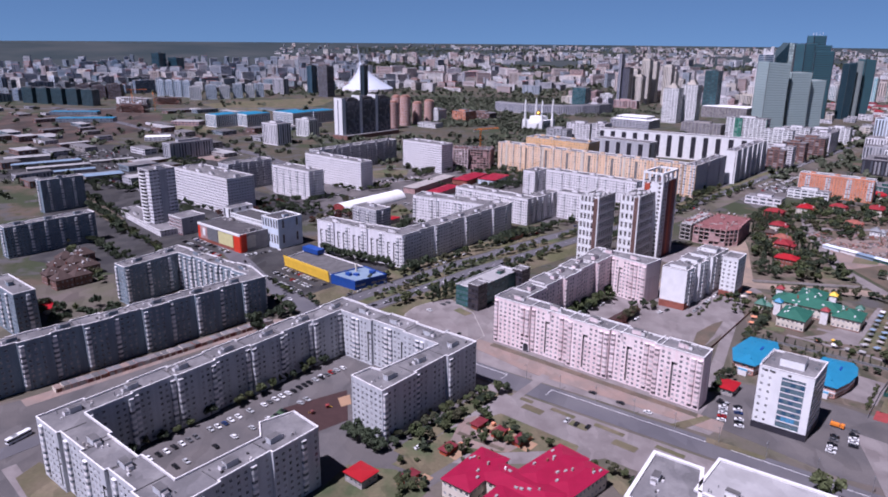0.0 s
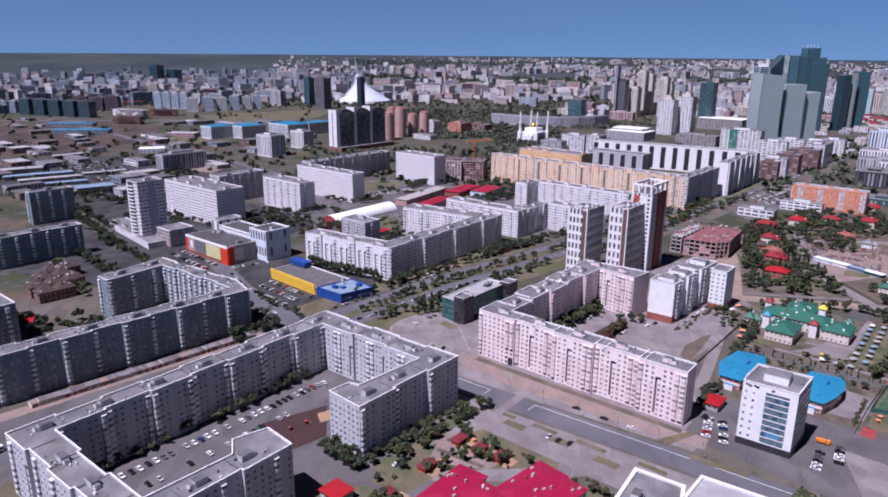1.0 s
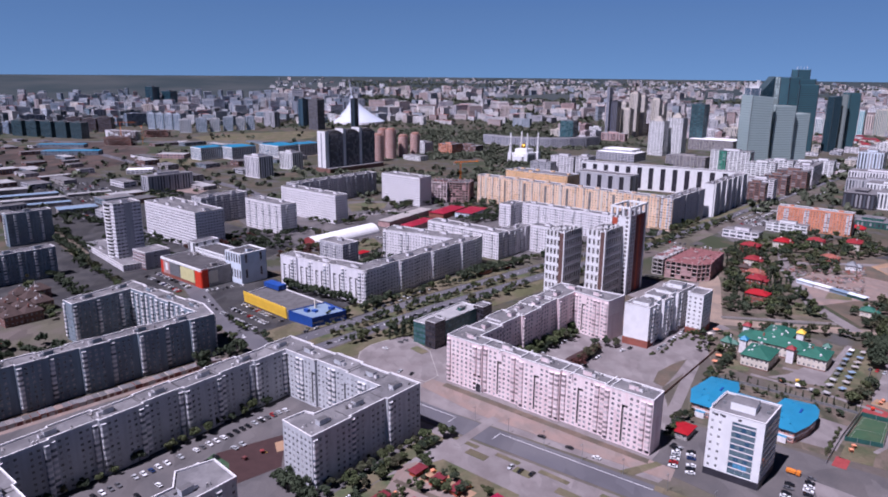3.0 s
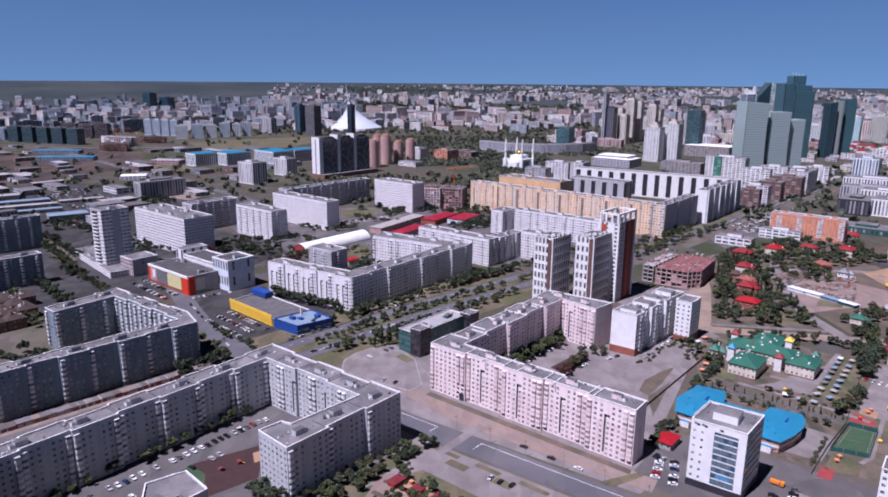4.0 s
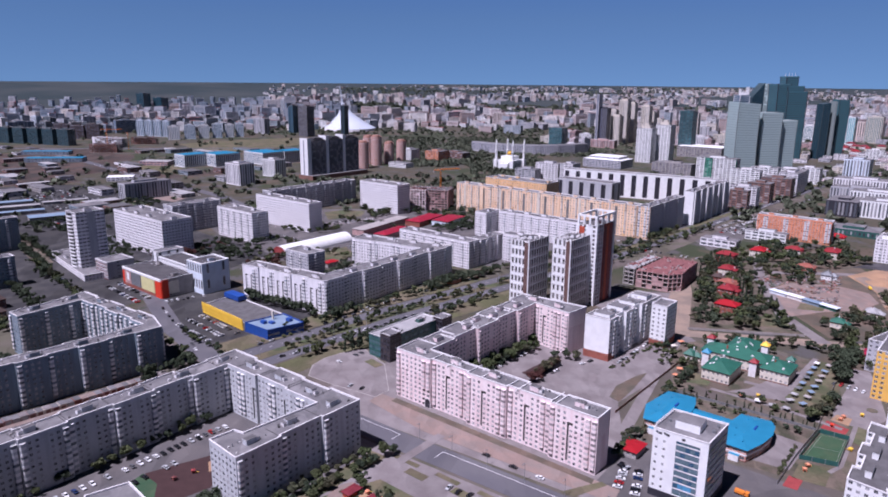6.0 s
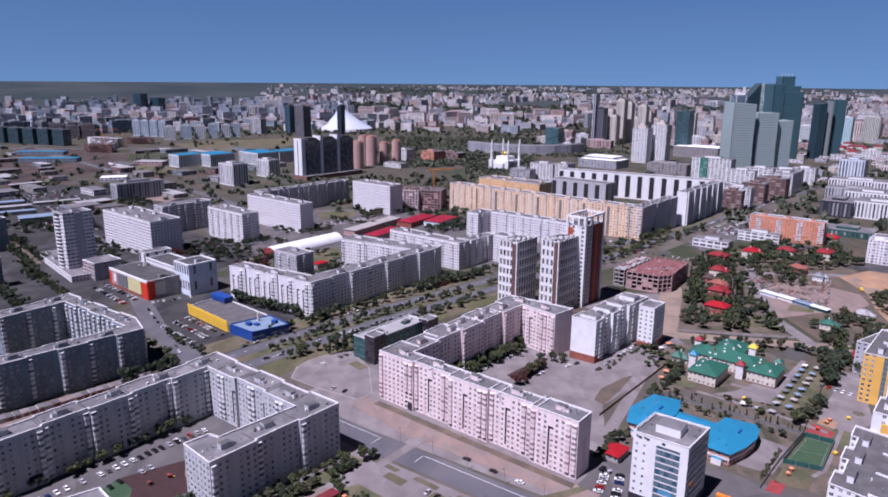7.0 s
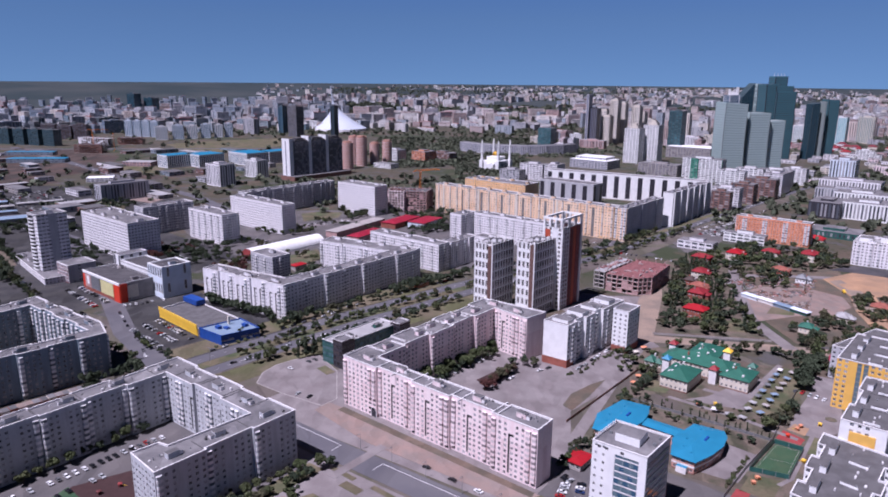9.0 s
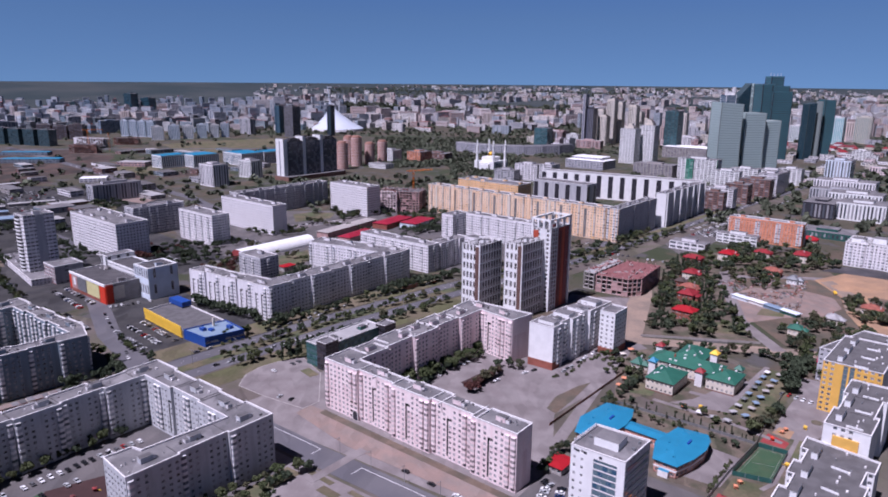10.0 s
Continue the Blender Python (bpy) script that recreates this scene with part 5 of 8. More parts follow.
third = block("apartment_block", "white apartment block with stepped grey roofs", [(243, 274), (262, 252), (306, 300), (285.3, 323.8)], 20, 6, sides("wwww"), "bright_white", "yellow white blocks", YW, singles=60, boxes=0, roof="bitumen_dark", step=11, depth=3.0)
block("apartment_block", "dark-roofed block behind the yellow one", [(352, 432), (372, 414), (420, 440), (400, 462)], 22, 7, sides("wwww"), "panel_grey", "yellow white blocks", YW, boxes=2, roof="bitumen_dark")


def roof_kit(root, p0, p1, p3, z, seed):
    """White stair boxes, low cross walls and rows of small vents on a long flat roof."""
    r = random.Random(seed)
    p0, p1, p3 = Vector(p0), Vector(p1), Vector(p3)
    u, w = (p3 - p0).normalized(), (p1 - p0).normalized()

    def at(a, b):
        return p0 + (p1 - p0) * a + (p3 - p0) * b
    for k in range(3):
        s = Shape()
        s.box(at(0.24, 0.2 + 0.3 * k), u, 10, 2.6, z, z + 3.0, "bright_white", "bitumen_dark")
        s.box(at(0.24, 0.2 + 0.3 * k), u, 10.3, 2.9, z + 3.0, z + 3.2, "bright_white", "bitumen_dark")
        part("stair_house", s, root, "white plastered stair house")
        s = Shape()
        s.box(at(0.62, 0.06 + 0.32 * k), w, 7, 0.35, z, z + 0.9, "bright_white")
        part("cross_wall", s, root)
    for k in range(14):
        s = Shape()
        s.box(at(r.uniform(0.4, 0.92), (k + r.uniform(0.2, 0.8)) / 14), u, r.uniform(0.6, 1.8), r.uniform(0.5, 0.9), z, z + r.uniform(0.5, 1.1), r.choice(("trim_white", "trim_white", "metal_grey")))
        part("vent", s, root)


roof_kit(first, (289.4, 319), (304, 306), (332, 367), 29.1, 1)
roof_kit(second, (330, 391), (352, 371), (366, 430), 30.1, 2)
roof_kit(third, (243, 274), (262, 252), (285.3, 323.8), 19.1, 3)
sheet("pavement", "pink-grey paved strip along the garages", band([(-210, 318), (-96, 431)], -5.5, 4), 0.09, "brick_pave")
garages = random.Random(21)
for k in range(34):
    p = Vector((-200, 330)).lerp(Vector((-104, 425)), (k + 0.5) / 34)
    t = thing("garage", "low garage with a pale pink front and flat roof", "garage", "garage row", (p.x, p.y, 0))
    u = Vector((0.71, 0.70))
    hh = garages.uniform(2.4, 3.0)
    s = Shape()
    s.box(p, u, 3.7, 6.0, 0, hh, garages.choice(("raw_pink", "raw_pink", "brick_red", "cream", "concrete")), garages.choice(("bitumen", "bitumen", "brick_pave", "pavement", "bitumen_dark")))
    part("body", s, t)
    s = Shape()
    s.box(p + Vector((0.70, -0.71)) * 3.03, u, 2.6, 0.08, 0.1, 2.1, garages.choice(("metal_grey", "brick_brown", "maroon")))
    part("gate", s, t)

# ---- low buildings, cottages and landmarks ----


def hip(s, C, u, L, W, z, rise, m, over=0.7):
    """A hipped roof with its ridge along u, with thick eaves."""
    C, u = Vector(C), Vector(u).normalized()
    w = Vector((-u.y, u.x))
    a, b = L / 2 + over, W / 2 + over
    e = [C - u * a - w * b, C + u * a - w * b, C + u * a + w * b, C - u * a + w * b]
    r = max(0.0, a - b)
    p, q = C - u * r, C + u * r
    low = [(v.x, v.y, z - 0.25) for v in e]
    top = [(v.x, v.y, z) for v in e]
    P, Q = (p.x, p.y, z + rise), (q.x, q.y, z + rise)
    for i in range(4):
        j = (i + 1) % 4
        s.face([low[i], low[j], top[j], top[i]], m)
    s.face([top[0], top[1], Q, P], m)
    s.face([top[1], top[2], Q], m)
    s.face([top[2], top[3], P, Q], m)
    s.face([top[3], top[0], P], m)
    s.face(low[::-1], m)


def oblong(C, u, L, W):
    C, u = Vector(C), Vector(u).normalized()
    w = Vector((-u.y, u.x))
    return [C - u * L / 2 - w * W / 2, C + u * L / 2 - w * W / 2, C + u * L / 2 + w * W / 2, C - u * L / 2 + w * W / 2]


def house(name, label, wings, floors, wall, roof, category="house", group="", cols="w", o=None, seed=0, chimneys=1, base=None, skylights=0, sky_m="trim_white", singles=40):
    """A house of one or more hipped wings: (centre, direction, length, width, eaves height, rise)."""
    o = {"module": 3.0, "ww": 1.4, "wh": 1.5, **(o or {})}
    rnd = random.Random(seed)
    c = wings[0][0]
    root = thing(name, label, category, group, (c[0], c[1], 0))
    wins = []
    for C, u, L, W, h, rise in wings:
        q = oblong(C, u, L, W)
        s = Shape()
        for i in range(4):
            a, b = q[i], q[(i + 1) % 4]
            k = max(1, round((b - a).length / o["module"]))
            facade(s, a, b, 0, h, floors, "".join(cols[j % len(cols)] for j in range(k)), wins, [], wall, o)
        part("wall", s, root)
        if base:
            s = Shape()
            s.prism(inset(q, -0.12), -0.1, 0.9, base)
            part("plinth", s, root)
        s = Shape()
        hip(s, C, u, L, W, h, rise, roof)
        cover = part("roof", s, root)
        uu = Vector(u).normalized()
        ww = Vector((-uu.y, uu.x))
        for _ in range(chimneys):
            g = Vector(C) + uu * rnd.uniform(-0.3, 0.3) * L + ww * rnd.uniform(-0.25, 0.25) * W
            s = Shape()
            s.box(g, uu, 0.9, 0.7, h, h + rise + 0.8, rnd.choice(("concrete", "brick_red", "trim_white")))
            part("chimney", s, cover)
        for _ in range(skylights):
            x, y = rnd.uniform(-0.42, 0.42), rnd.choice((-1, 1)) * rnd.uniform(0.12, 0.42)
            g = Vector(C) + uu * x * L + ww * y * W
            zz = h + rise * (1 - abs(y) * 2) * 0.92
            s = Shape()
            s.box(g, uu, 1.6, 1.0, zz - 0.4, zz + 0.7, sky_m)
            part("dormer", s, cover)
    if wins:
        place(root, "window", ("pane", "trim_white"), ("pane_many", "trim_white"), wins, singles)
    return root


def pavilion(c, far_end):
    """An eight-sided two-storey pavilion with a low blue roof that falls from a short ridge."""
    c = Vector(c)
    plan = [(-21, -5.5), (-9, -9), (3, -10.5), (13, -9), (far_end, -6), (far_end - 2, 8), (-5, 11), (-21, 5.5)]
    ridge_at = lambda u: max(-11.0, min(9.0, u))

    def world(u, w):
        return c + BX * u - AX * w
    root = thing("kindergarten", "salmon brick kindergarten pavilion with a bright blue metal roof", "kindergarten", "blue kindergarten", (c.x, c.y, 0))
    q = [world(*p) for p in plan]
    wins = []
    n = len(q)
    for i in range(n):
        s = Shape()
        a, b = q[i], q[(i + 1) % n]
        k = max(1, round((b - a).length / 3.2))
        facade(s, a, b, 0, 7.2, 2, "W" * k, wins, [], "salmon_brick", {"WW": 2.2, "wh": 1.5})
        part("wall", s, root)
        for z0, z1, m, d in ((-0.1, 0.8, "brick_brown", 0.1), (3.3, 4.2, "trim_white", 0.12), (6.7, 7.1, "trim_white", 0.12)):
            s = Shape()
            out = Vector(((b - a).y, -(b - a).x)).normalized()
            s.box(a.lerp(b, 0.5) + out * d / 2, b - a, (b - a).length, d, z0, z1, m)
            part("wall_band", s, root)
    e = inset(q, -0.9)
    s = Shape()
    s.v += [(p.x, p.y, 6.95) for p in e] + [(p.x, p.y, 7.25) for p in e] + [(world(ridge_at(p[0]), 0).x, world(ridge_at(p[0]), 0).y, 9.3) for p in plan]
    m = s.slot("blue_roof")
    for i in range(n):
        j = (i + 1) % n
        s.f += [(i, j, n + j, n + i), (n + i, n + j, 2 * n + j, 2 * n + i)]
        s.m += [m, m]
    s.f.append(tuple(range(n - 1, -1, -1)))
    s.m.append(m)
    cover = part("roof", s, root)
    for u, w, L, D in ((2, -3, 4.6, 1.0), (-12, 3, 1.0, 0.8), (-4, 5, 0.8, 0.8), (10, 3, 0.9, 0.8), (-16, -2, 0.8, 0.7)):
        s = Shape()
        s.box(world(u, w), BX, L, D, 7.6, 9.4 if L + D > 3 else 9.0, "blue_panel" if L + D > 3 else "blue_roof")
        part("roof_hatch" if L + D > 3 else "vent", s, cover)
    s = Shape()
    s.box(world(-22, 0), AX, 5, 2.6, 0, 3.4, "trim_white", "blue_roof")
    part("porch", s, root, "white porch with a blue roof")
    place(root, "window", ("pane", "trim_white"), ("pane_many", "trim_white"), wins, 40)


pavilion((198.5, 365), 21)
pavilion((231, 338.5), 18)
house("kindergarten_link", "low glazed passage with a blue roof between two pavilions", [((218, 355), AX, 24, 8, 6.2, 0.8)], 1, "salmon_brick", "blue_roof", "passage", cols="W", chimneys=0, o={"WW": 2.4})
kg = house("kindergarten", "cream kindergarten with green metal roofs and small turrets", [((272, 442), AX, 44, 18, 8, 4), ((252, 422), BX, 24, 17, 8, 4), ((288, 420), BX, 20, 17, 8, 4), ((282, 456), BX, 26, 18, 8, 4.5)], 2, "cream", "green_roof", "kindergarten", cols="w", chimneys=1, seed=4, base="brick_brown", skylights=5)
for (x, y), hh, m in (((261, 462), 11.5, "rust_roof"), ((249, 440), 9.8, "blue_roof"), ((292, 447), 11.8, "yellow"), ((273, 423), 9.8, "rust_roof"), ((300, 428), 9.2, "green_roof")):
    s = Shape()
    s.box((x, y), AX, 4.4, 4.4, 0, hh, "trim_white")
    t = part("turret", s, kg, "white turret")
    s = Shape()
    hip(s, (x, y), AX, 4.6, 4.6, hh, 2.6, m, 0.5)
    part("turret_roof", s, t)
house("school", "low school with crimson metal hipped roofs", [((23, 246.3), Vector((0.63, 0.777)), 29, 14, 8.6, 1.5), ((55, 247.2), Vector((0.742, 0.67)), 34, 15, 8.6, 1.6), ((41, 235.5), AX, 36, 14, 8.6, 1.4), ((30, 221), BX, 26, 15, 8.6, 1.5), ((65, 240), Vector((0.742, 0.67)), 26, 13, 8.5, 1.3)], 2, "cream", "crimson_roof", "school", chimneys=2, seed=6, skylights=4, sky_m="roof_pale")
house("gate_house", "small kiosk with a bright red flat hipped roof", [((-26.6, 250.5), AX, 10.5, 9.5, 4.6, 0.7)], 1, "concrete", "red_roof", "kiosk", chimneys=0)
house("gate_house", "small brick hut with a bright red roof", [((167.5, 329.5), BX, 12, 9, 4, 0.8)], 1, "concrete", "red_roof", "kiosk", chimneys=0)
house("gate_house", "red-roofed hut behind the old block", [((-263, 446), AX, 14, 9, 4, 1.0)], 1, "concrete", "red_roof", "kiosk", chimneys=0)
house("gate_house", "red-roofed pavilion in the yard", [((-36, 690), BX, 14, 9, 5, 1.0)], 1, "concrete", "red_roof", "kiosk", chimneys=0)
for i, (x, y) in enumerate(((27.8, 294), (37, 286), (46.4, 279), (11.8, 272), (-5.6, 251))):
    house("play_shed", "low playground shelter with a dark red roof", [((x, y), BX, 7.5, 4.2, 2.6, 0.5)], 1, "rust_orange", "maroon_roof", "shelter", "play shelters", "n", chimneys=0)
COTS = (((310, 549), 17, 12, 7.5, "red_roof", "brick_red"), ((329, 593), 16, 13, 8, "rust_roof", "brick_red"), ((338, 615), 13, 11, 7, "brick_red", "ochre"), ((358, 663), 15, 12, 7, "rust_roof", "cream"), ((380, 715), 18, 13, 8, "rust_roof", "brick_red"),
        ((424, 735), 18, 14, 8, "red_roof", "cream"), ((466, 742), 16, 12, 7, "rust_roof", "cream"), ((502, 730), 20, 14, 8, "rust_roof", "cream"), ((442, 672), 16, 11, 6, "brick_red", "brick_red"), ((450, 647), 12, 9, 5, "metal_grey", "bright_white"),
        ((555, 811), 18, 10, 6, "red_roof", "cream"), ((424, 537), 12, 9, 5, "roof_pale", "cream"), ((382, 513), 10, 9, 5, "green_roof", "cream"), ((368, 449), 12, 10, 5, "crimson_roof", "brick_red"), ((395, 470), 12, 10, 5, "rust_roof", "cream"),
        ((243, 452), 8, 6, 4, "green_roof", "cream"), ((470, 560), 14, 10, 5, "brick_red", "cream"), ((340, 640), 10, 9, 5, "dark_roof", "brick_red"))
for i, (c, L, W, h, r, w) in enumerate(COTS):
    house("cottage", {"red_roof": "two-storey cottage with a bright red metal roof", "rust_roof": "cottage with a dull red metal roof", "brick_red": "brick cottage with a tiled brown-red roof", "green_roof": "small house with a green roof"}.get(r, "small pale house among trees"),
          [(c, (AX, BX)[i % 2], L, W, h, 3.2), (Vector(c) + AX * 5, (AX, BX)[(i + 1) % 2], L * 0.6, W * 0.6, h * 0.8, 2.4)], 2 if h > 5.5 else 1, w, r, "cottage", "cottages", seed=i, singles=14)
for i, (x, y) in enumerate(((-290, 505), (-277, 493), (-296, 525), (-281, 514), (-268, 503), (-300, 545), (-286, 536), (-272, 526), (-290, 556))):
    house("townhouse", "brick townhouse with a steep dark roof and white dormers", [((x, y), BX, 13, 11, 8, 5)], 2, "brick_brown", "dark_roof", "townhouse", "townhouses", seed=i, skylights=3, singles=12)


def far_block(name, label, x, y, w, d, h, wall, glass="pane_many", rows="h", fl=3.2, u=AX, roof="bitumen", group="", category="building", band=0.5, z0=0.0, top=True):
    """A building far off: walls, roof edge, and its windows as strips set proud of the wall."""
    q = oblong((x, y), u, w, d)
    root = thing(name, label, category, group, (x, y, z0))
    s = Shape()
    s.prism(q, z0, z0 + h, wall, roof)
    part("wall", s, root)
    if top:
        s = Shape()
        s.box((x, y), u, w * 0.4, d * 0.5, z0 + h, z0 + h + 3, wall, roof)
        part("roof_house", s, root)
    s = Shape()
    for i in range(4):
        a, b = q[i], q[(i + 1) % 4]
        L = (b - a).length
        v = (b - a) / L
        n = Vector((v.y, -v.x)) * 0.08

        def pane(x0, x1, za, zb):
            p0, p1 = a + v * x0 + n, a + v * x1 + n
            s.face([(p0.x, p0.y, za), (p1.x, p1.y, za), (p1.x, p1.y, zb), (p0.x, p0.y, zb)], glass)
        if rows == "h":
            k = max(1, int(h / fl))
            for j in range(k):
                za = z0 + h * (j + 0.3) / k
                m = max(1, int(L / 7))
                for g in range(m):
                    pane(L * (g + 0.12) / m, L * (g + 0.88) / m, za, za + h / k * band)
        elif rows == "v":
            m = max(1, int(L / 4.5))
            for g in range(m):
                pane(L * (g + 0.5 - band / 2) / m, L * (g + 0.5 + band / 2) / m, z0 + 2, z0 + h - 2)
        elif rows == "g":
            m, k = max(1, int(L / 4)), max(1, int(h / 4))
            for g in range(m):
                for j in range(k):
                    pane(L * (g + 0.03) / m, L * (g + 0.97) / m, z0 + h * (j + 0.04) / k, z0 + h * (j + 0.96) / k)
    if s.f:
        tagged(part("window_strips", s, root), kind="stuff")
    return root


mat("brown_pink", (0.42, 0.235, 0.19), 0.85, vary=0.1, scale=0.2)
mat("bay_green", (0.06, 0.30, 0.20), 0.7, vary=0.1, scale=0.2)
FAR = "landmark towers"
# three black-glass towers on one base with white piers
for i in range(3):
    c = Vector((-163, 1309)) + BX * (22 + 42 * i)
    t = far_block("apartment_tower", "dark glass apartment tower with rounded top", c.x, c.y, 20, 33, 70, "dark_clad", "black_glass", "g", group="three dark towers", u=AX, top=False)
    s = Shape()
    for k in range(4):
        s.box(c, AX, 18 - k * 2.5, 31 - k * 5, 70 + k * 1.6, 71.6 + k * 1.6, "dark_clad", "bitumen_dark")
    part("rounded_top", s, t)
    s = Shape()
    for k in range(6):
        s.box(c - AX * 10.1 + BX * (k * 5.5 - 13.75), BX, 0.7, 0.5, 6, 69, "metal_grey")
        s.box(c - BX * 16.6 + AX * (k * 3.2 - 8), AX, 0.6, 0.5, 6, 69, "metal_grey")
    tagged(part("facade_ribs", s, t), kind="stuff")
for k, hh, w in ((-1, 76, 9), (43, 79, 7), (85, 79, 7)):
    c = Vector((-163, 1309)) + BX * k - AX * 2
    t = far_block("pier", "tall white pier between dark towers", c.x, c.y, 22, w, hh, "bright_white", "black_glass", "n", u=AX, group="three dark towers", category="tower", top=False)
    s = Shape()
    s.box(c - BX * w / 2, AX, 2.4, 0.4, 8, hh - 4, "black_glass")
    s.box(c - AX * 11 , BX, 2.0, 0.4, 8, hh - 10, "black_glass")
    part("dark_slot", s, t)
s = Shape()
s.prism(oblong(Vector((-163, 1309)) + BX * 62 + AX * 4, AX, 40, 140), 0, 8, "brick_brown", "bitumen")
tagged(new("podium", s.mesh("podium")), "brown brick podium under three dark towers", "podium")
far_block("office_building", "white building with tall dark windows", -271, 1242, 44, 30, 38, "panel_white", "pane_many", "v", group="far offices")
far_block("office_building", "white framed office block far off", -234, 1349, 40, 25, 33, "bright_white", "pane_many", "v", group="far offices", band=0.5)
far_block("office_building", "grey hall with a white gable", -380, 1095, 22, 75, 26, "panel_grey", "pane_many", "v", group="far offices")
for x, y, w in ((-440, 1500, 40), (-385, 1520, 55), (-300, 1560, 70), (-250, 1590, 40)):
    far_block("warehouse", "white-ribbed warehouse with a bright blue roof", x, y, w, 60, 26, "bright_white", "blue_glass", "v", roof="blue_roof", group="blue-roofed halls", category="warehouse", top=False)
far_block("apartment_tower", "dark blue glass tower with pale edges", -397, 2420, 26, 24, 92, "slate_clad", "blue_glass", "v", group=FAR, category="tower")
far_block("apartment_tower", "unfinished dark brown tower frame", -330, 2285, 44, 30, 96, "bitumen_dark", "black_glass", "h", group=FAR, category="tower")
far_block("apartment_tower", "slim dark blue glass tower", -212, 2330, 19, 18, 98, "dark_clad", "night_glass", "v", group=FAR, category="tower")
far_block("apartment_tower", "tall dark teal glass tower", -1078, 2868, 58, 30, 118, "night_glass", "night_glass", "h", group=FAR, category="tower")
far_block("apartment_tower", "wide dark teal glass tower", -1012, 2872, 66, 30, 102, "night_glass", "night_glass", "h", group=FAR, category="tower")


def cylinder_tower(x, y, r, h, m):
    root = thing("round_tower", "brown-pink round apartment tower", "tower", "round towers", (x, y, 0))
    s = Shape()
    s.tube((x, y), r, r, 0, h, m, 16)
    part("wall", s, root)
    s = Shape()
    for k in range(int(h / 3.4)):
        s.tube((x, y), r + 0.1, r + 0.1, k * 3.4 + 1.4, k * 3.4 + 2.2, "panel_pink", 16, False)
    tagged(part("window_bands", s, root), kind="stuff")
    s = Shape()
    s.tube((x, y), r * 0.7, r * 0.7, h, h + 3, m, 12)
    part("roof_house", s, root)


for x, y, r, h in ((-74, 1475, 12, 55), (-50, 1530, 12, 62), (-24, 1560, 11, 46), (2, 1590, 11, 48), (-70, 1560, 11, 60)):
    cylinder_tower(x, y, r, h, "brown_pink")
far_block("office_building", "white rounded hall by the round towers", 20, 1640, 36, 30, 25, "bright_white", group="far offices")
far_block("office_building", "orange-red low hall among trees", 85, 1640, 40, 40, 22, "orange_panel", group="far offices")
far_block("office_building", "maroon brick low hall among trees", 130, 1650, 60, 30, 18, "brick_brown", group="far offices")
far_block("office_building", "pale low hall by the round towers", 5, 1500, 50, 25, 10, "bright_white", group="far offices", top=False)


def tent():
    """The great white tent: a leaning cone with hollow flanks and a mast."""
    root = thing("tent_hall", "huge white translucent tent hall with a leaning mast", "hall", at=(-225, 2570, 0))
    s = Shape()
    n, rings = 40, 14
    pts = []
    for k in range(rings + 1):
        f = k / rings
        r = 82 * (1 - f) ** 1.85 + 9 * (1 - f) ** 0.5 + 1.5
        z = 9 + 94 * f
        cx = -221 - 27 * f
        pts.append([(cx + r * math.cos(2 * math.pi * i / n), 2570 + r * math.sin(2 * math.pi * i / n) * 0.95, z) for i in range(n)])
    for k in range(rings):
        for i in range(n):
            j = (i + 1) % n
            s.face([pts[k][i], pts[k][j], pts[k + 1][j], pts[k + 1][i]], "fabric_white")
    ob = part("canopy", s, root)
    for p in ob.data.polygons:
        p.use_smooth = True
    s = Shape()
    s.tube((-221, 2570), 93, 92, 0, 9, "panel_white", 40)
    part("base", s, root)
    s = Shape()
    a, b = Vector((-247, 2570, 98)), Vector((-256, 2570, 158))
    for k in range(4):
        p, q = a.lerp(b, k / 4), a.lerp(b, (k + 1) / 4)
        s.tube((p.x, p.y), 3.2 - 0.5 * k, 2.7 - 0.5 * k, p.z, q.z, "fabric_white", 8)
    part("mast", s, root)


tent()


def mosque():
    c = Vector((238, 1485))
    root = thing("mosque", "white mosque with four minarets and a gold dome", "mosque", at=(c.x, c.y, 0))
    s = Shape()
    s.prism(oblong(c, AX, 40, 40), 0, 19, "bright_white")
    s.prism(oblong(c, AX, 28, 28), 19, 27, "bright_white")
    s.prism(oblong(c - BX * 22, AX, 24, 8), 0, 13, "bright_white")
    part("body", s, root)
    s = Shape()
    q = oblong(c, AX, 40.2, 40.2)
    for i in range(4):
        a, b = q[i], q[(i + 1) % 4]
        for k in range(8):
            p = a.lerp(b, (k + 0.5) / 8)
            s.box(p, b - a, 2.2, 0.4, 3, 14, "pane_many")
    tagged(part("arched_windows", s, root), kind="stuff")
    s = Shape()
    n = 20
    for k in range(8):
        f0, f1 = k / 8, (k + 1) / 8
        s.tube((c.x, c.y), 7.5 * math.cos(f0 * 1.5) + 0.2, 7.5 * math.cos(f1 * 1.5) + 0.2, 29 + 9 * math.sin(f0 * 1.5), 29 + 9 * math.sin(f1 * 1.5), "gold", n, k == 7)
    s.tube((c.x, c.y), 8.0, 7.8, 27, 29, "bright_white", n, False)
    s.tube((c.x, c.y), 0.5, 0.2, 37, 43, "gold", 6)
    part("dome", s, root)
    for sx in (-1, 1):
        for sy in (-1, 1):
            p = c + AX * 21 * sx + BX * 21 * sy
            s = Shape()
            s.box(p, AX, 8, 8, 0, 20, "bright_white")
            for r0, r1, z0, z1 in ((2.6, 2.4, 20, 36), (3.4, 3.4, 36, 37.5), (2.0, 1.9, 37.5, 50), (2.8, 2.8, 50, 51), (1.6, 1.5, 51, 56), (1.9, 0.1, 56, 63)):
                s.tube((p.x, p.y), r0, r1, z0, z1, "bright_white", 10)
            part("minaret", s, root)


mosque()


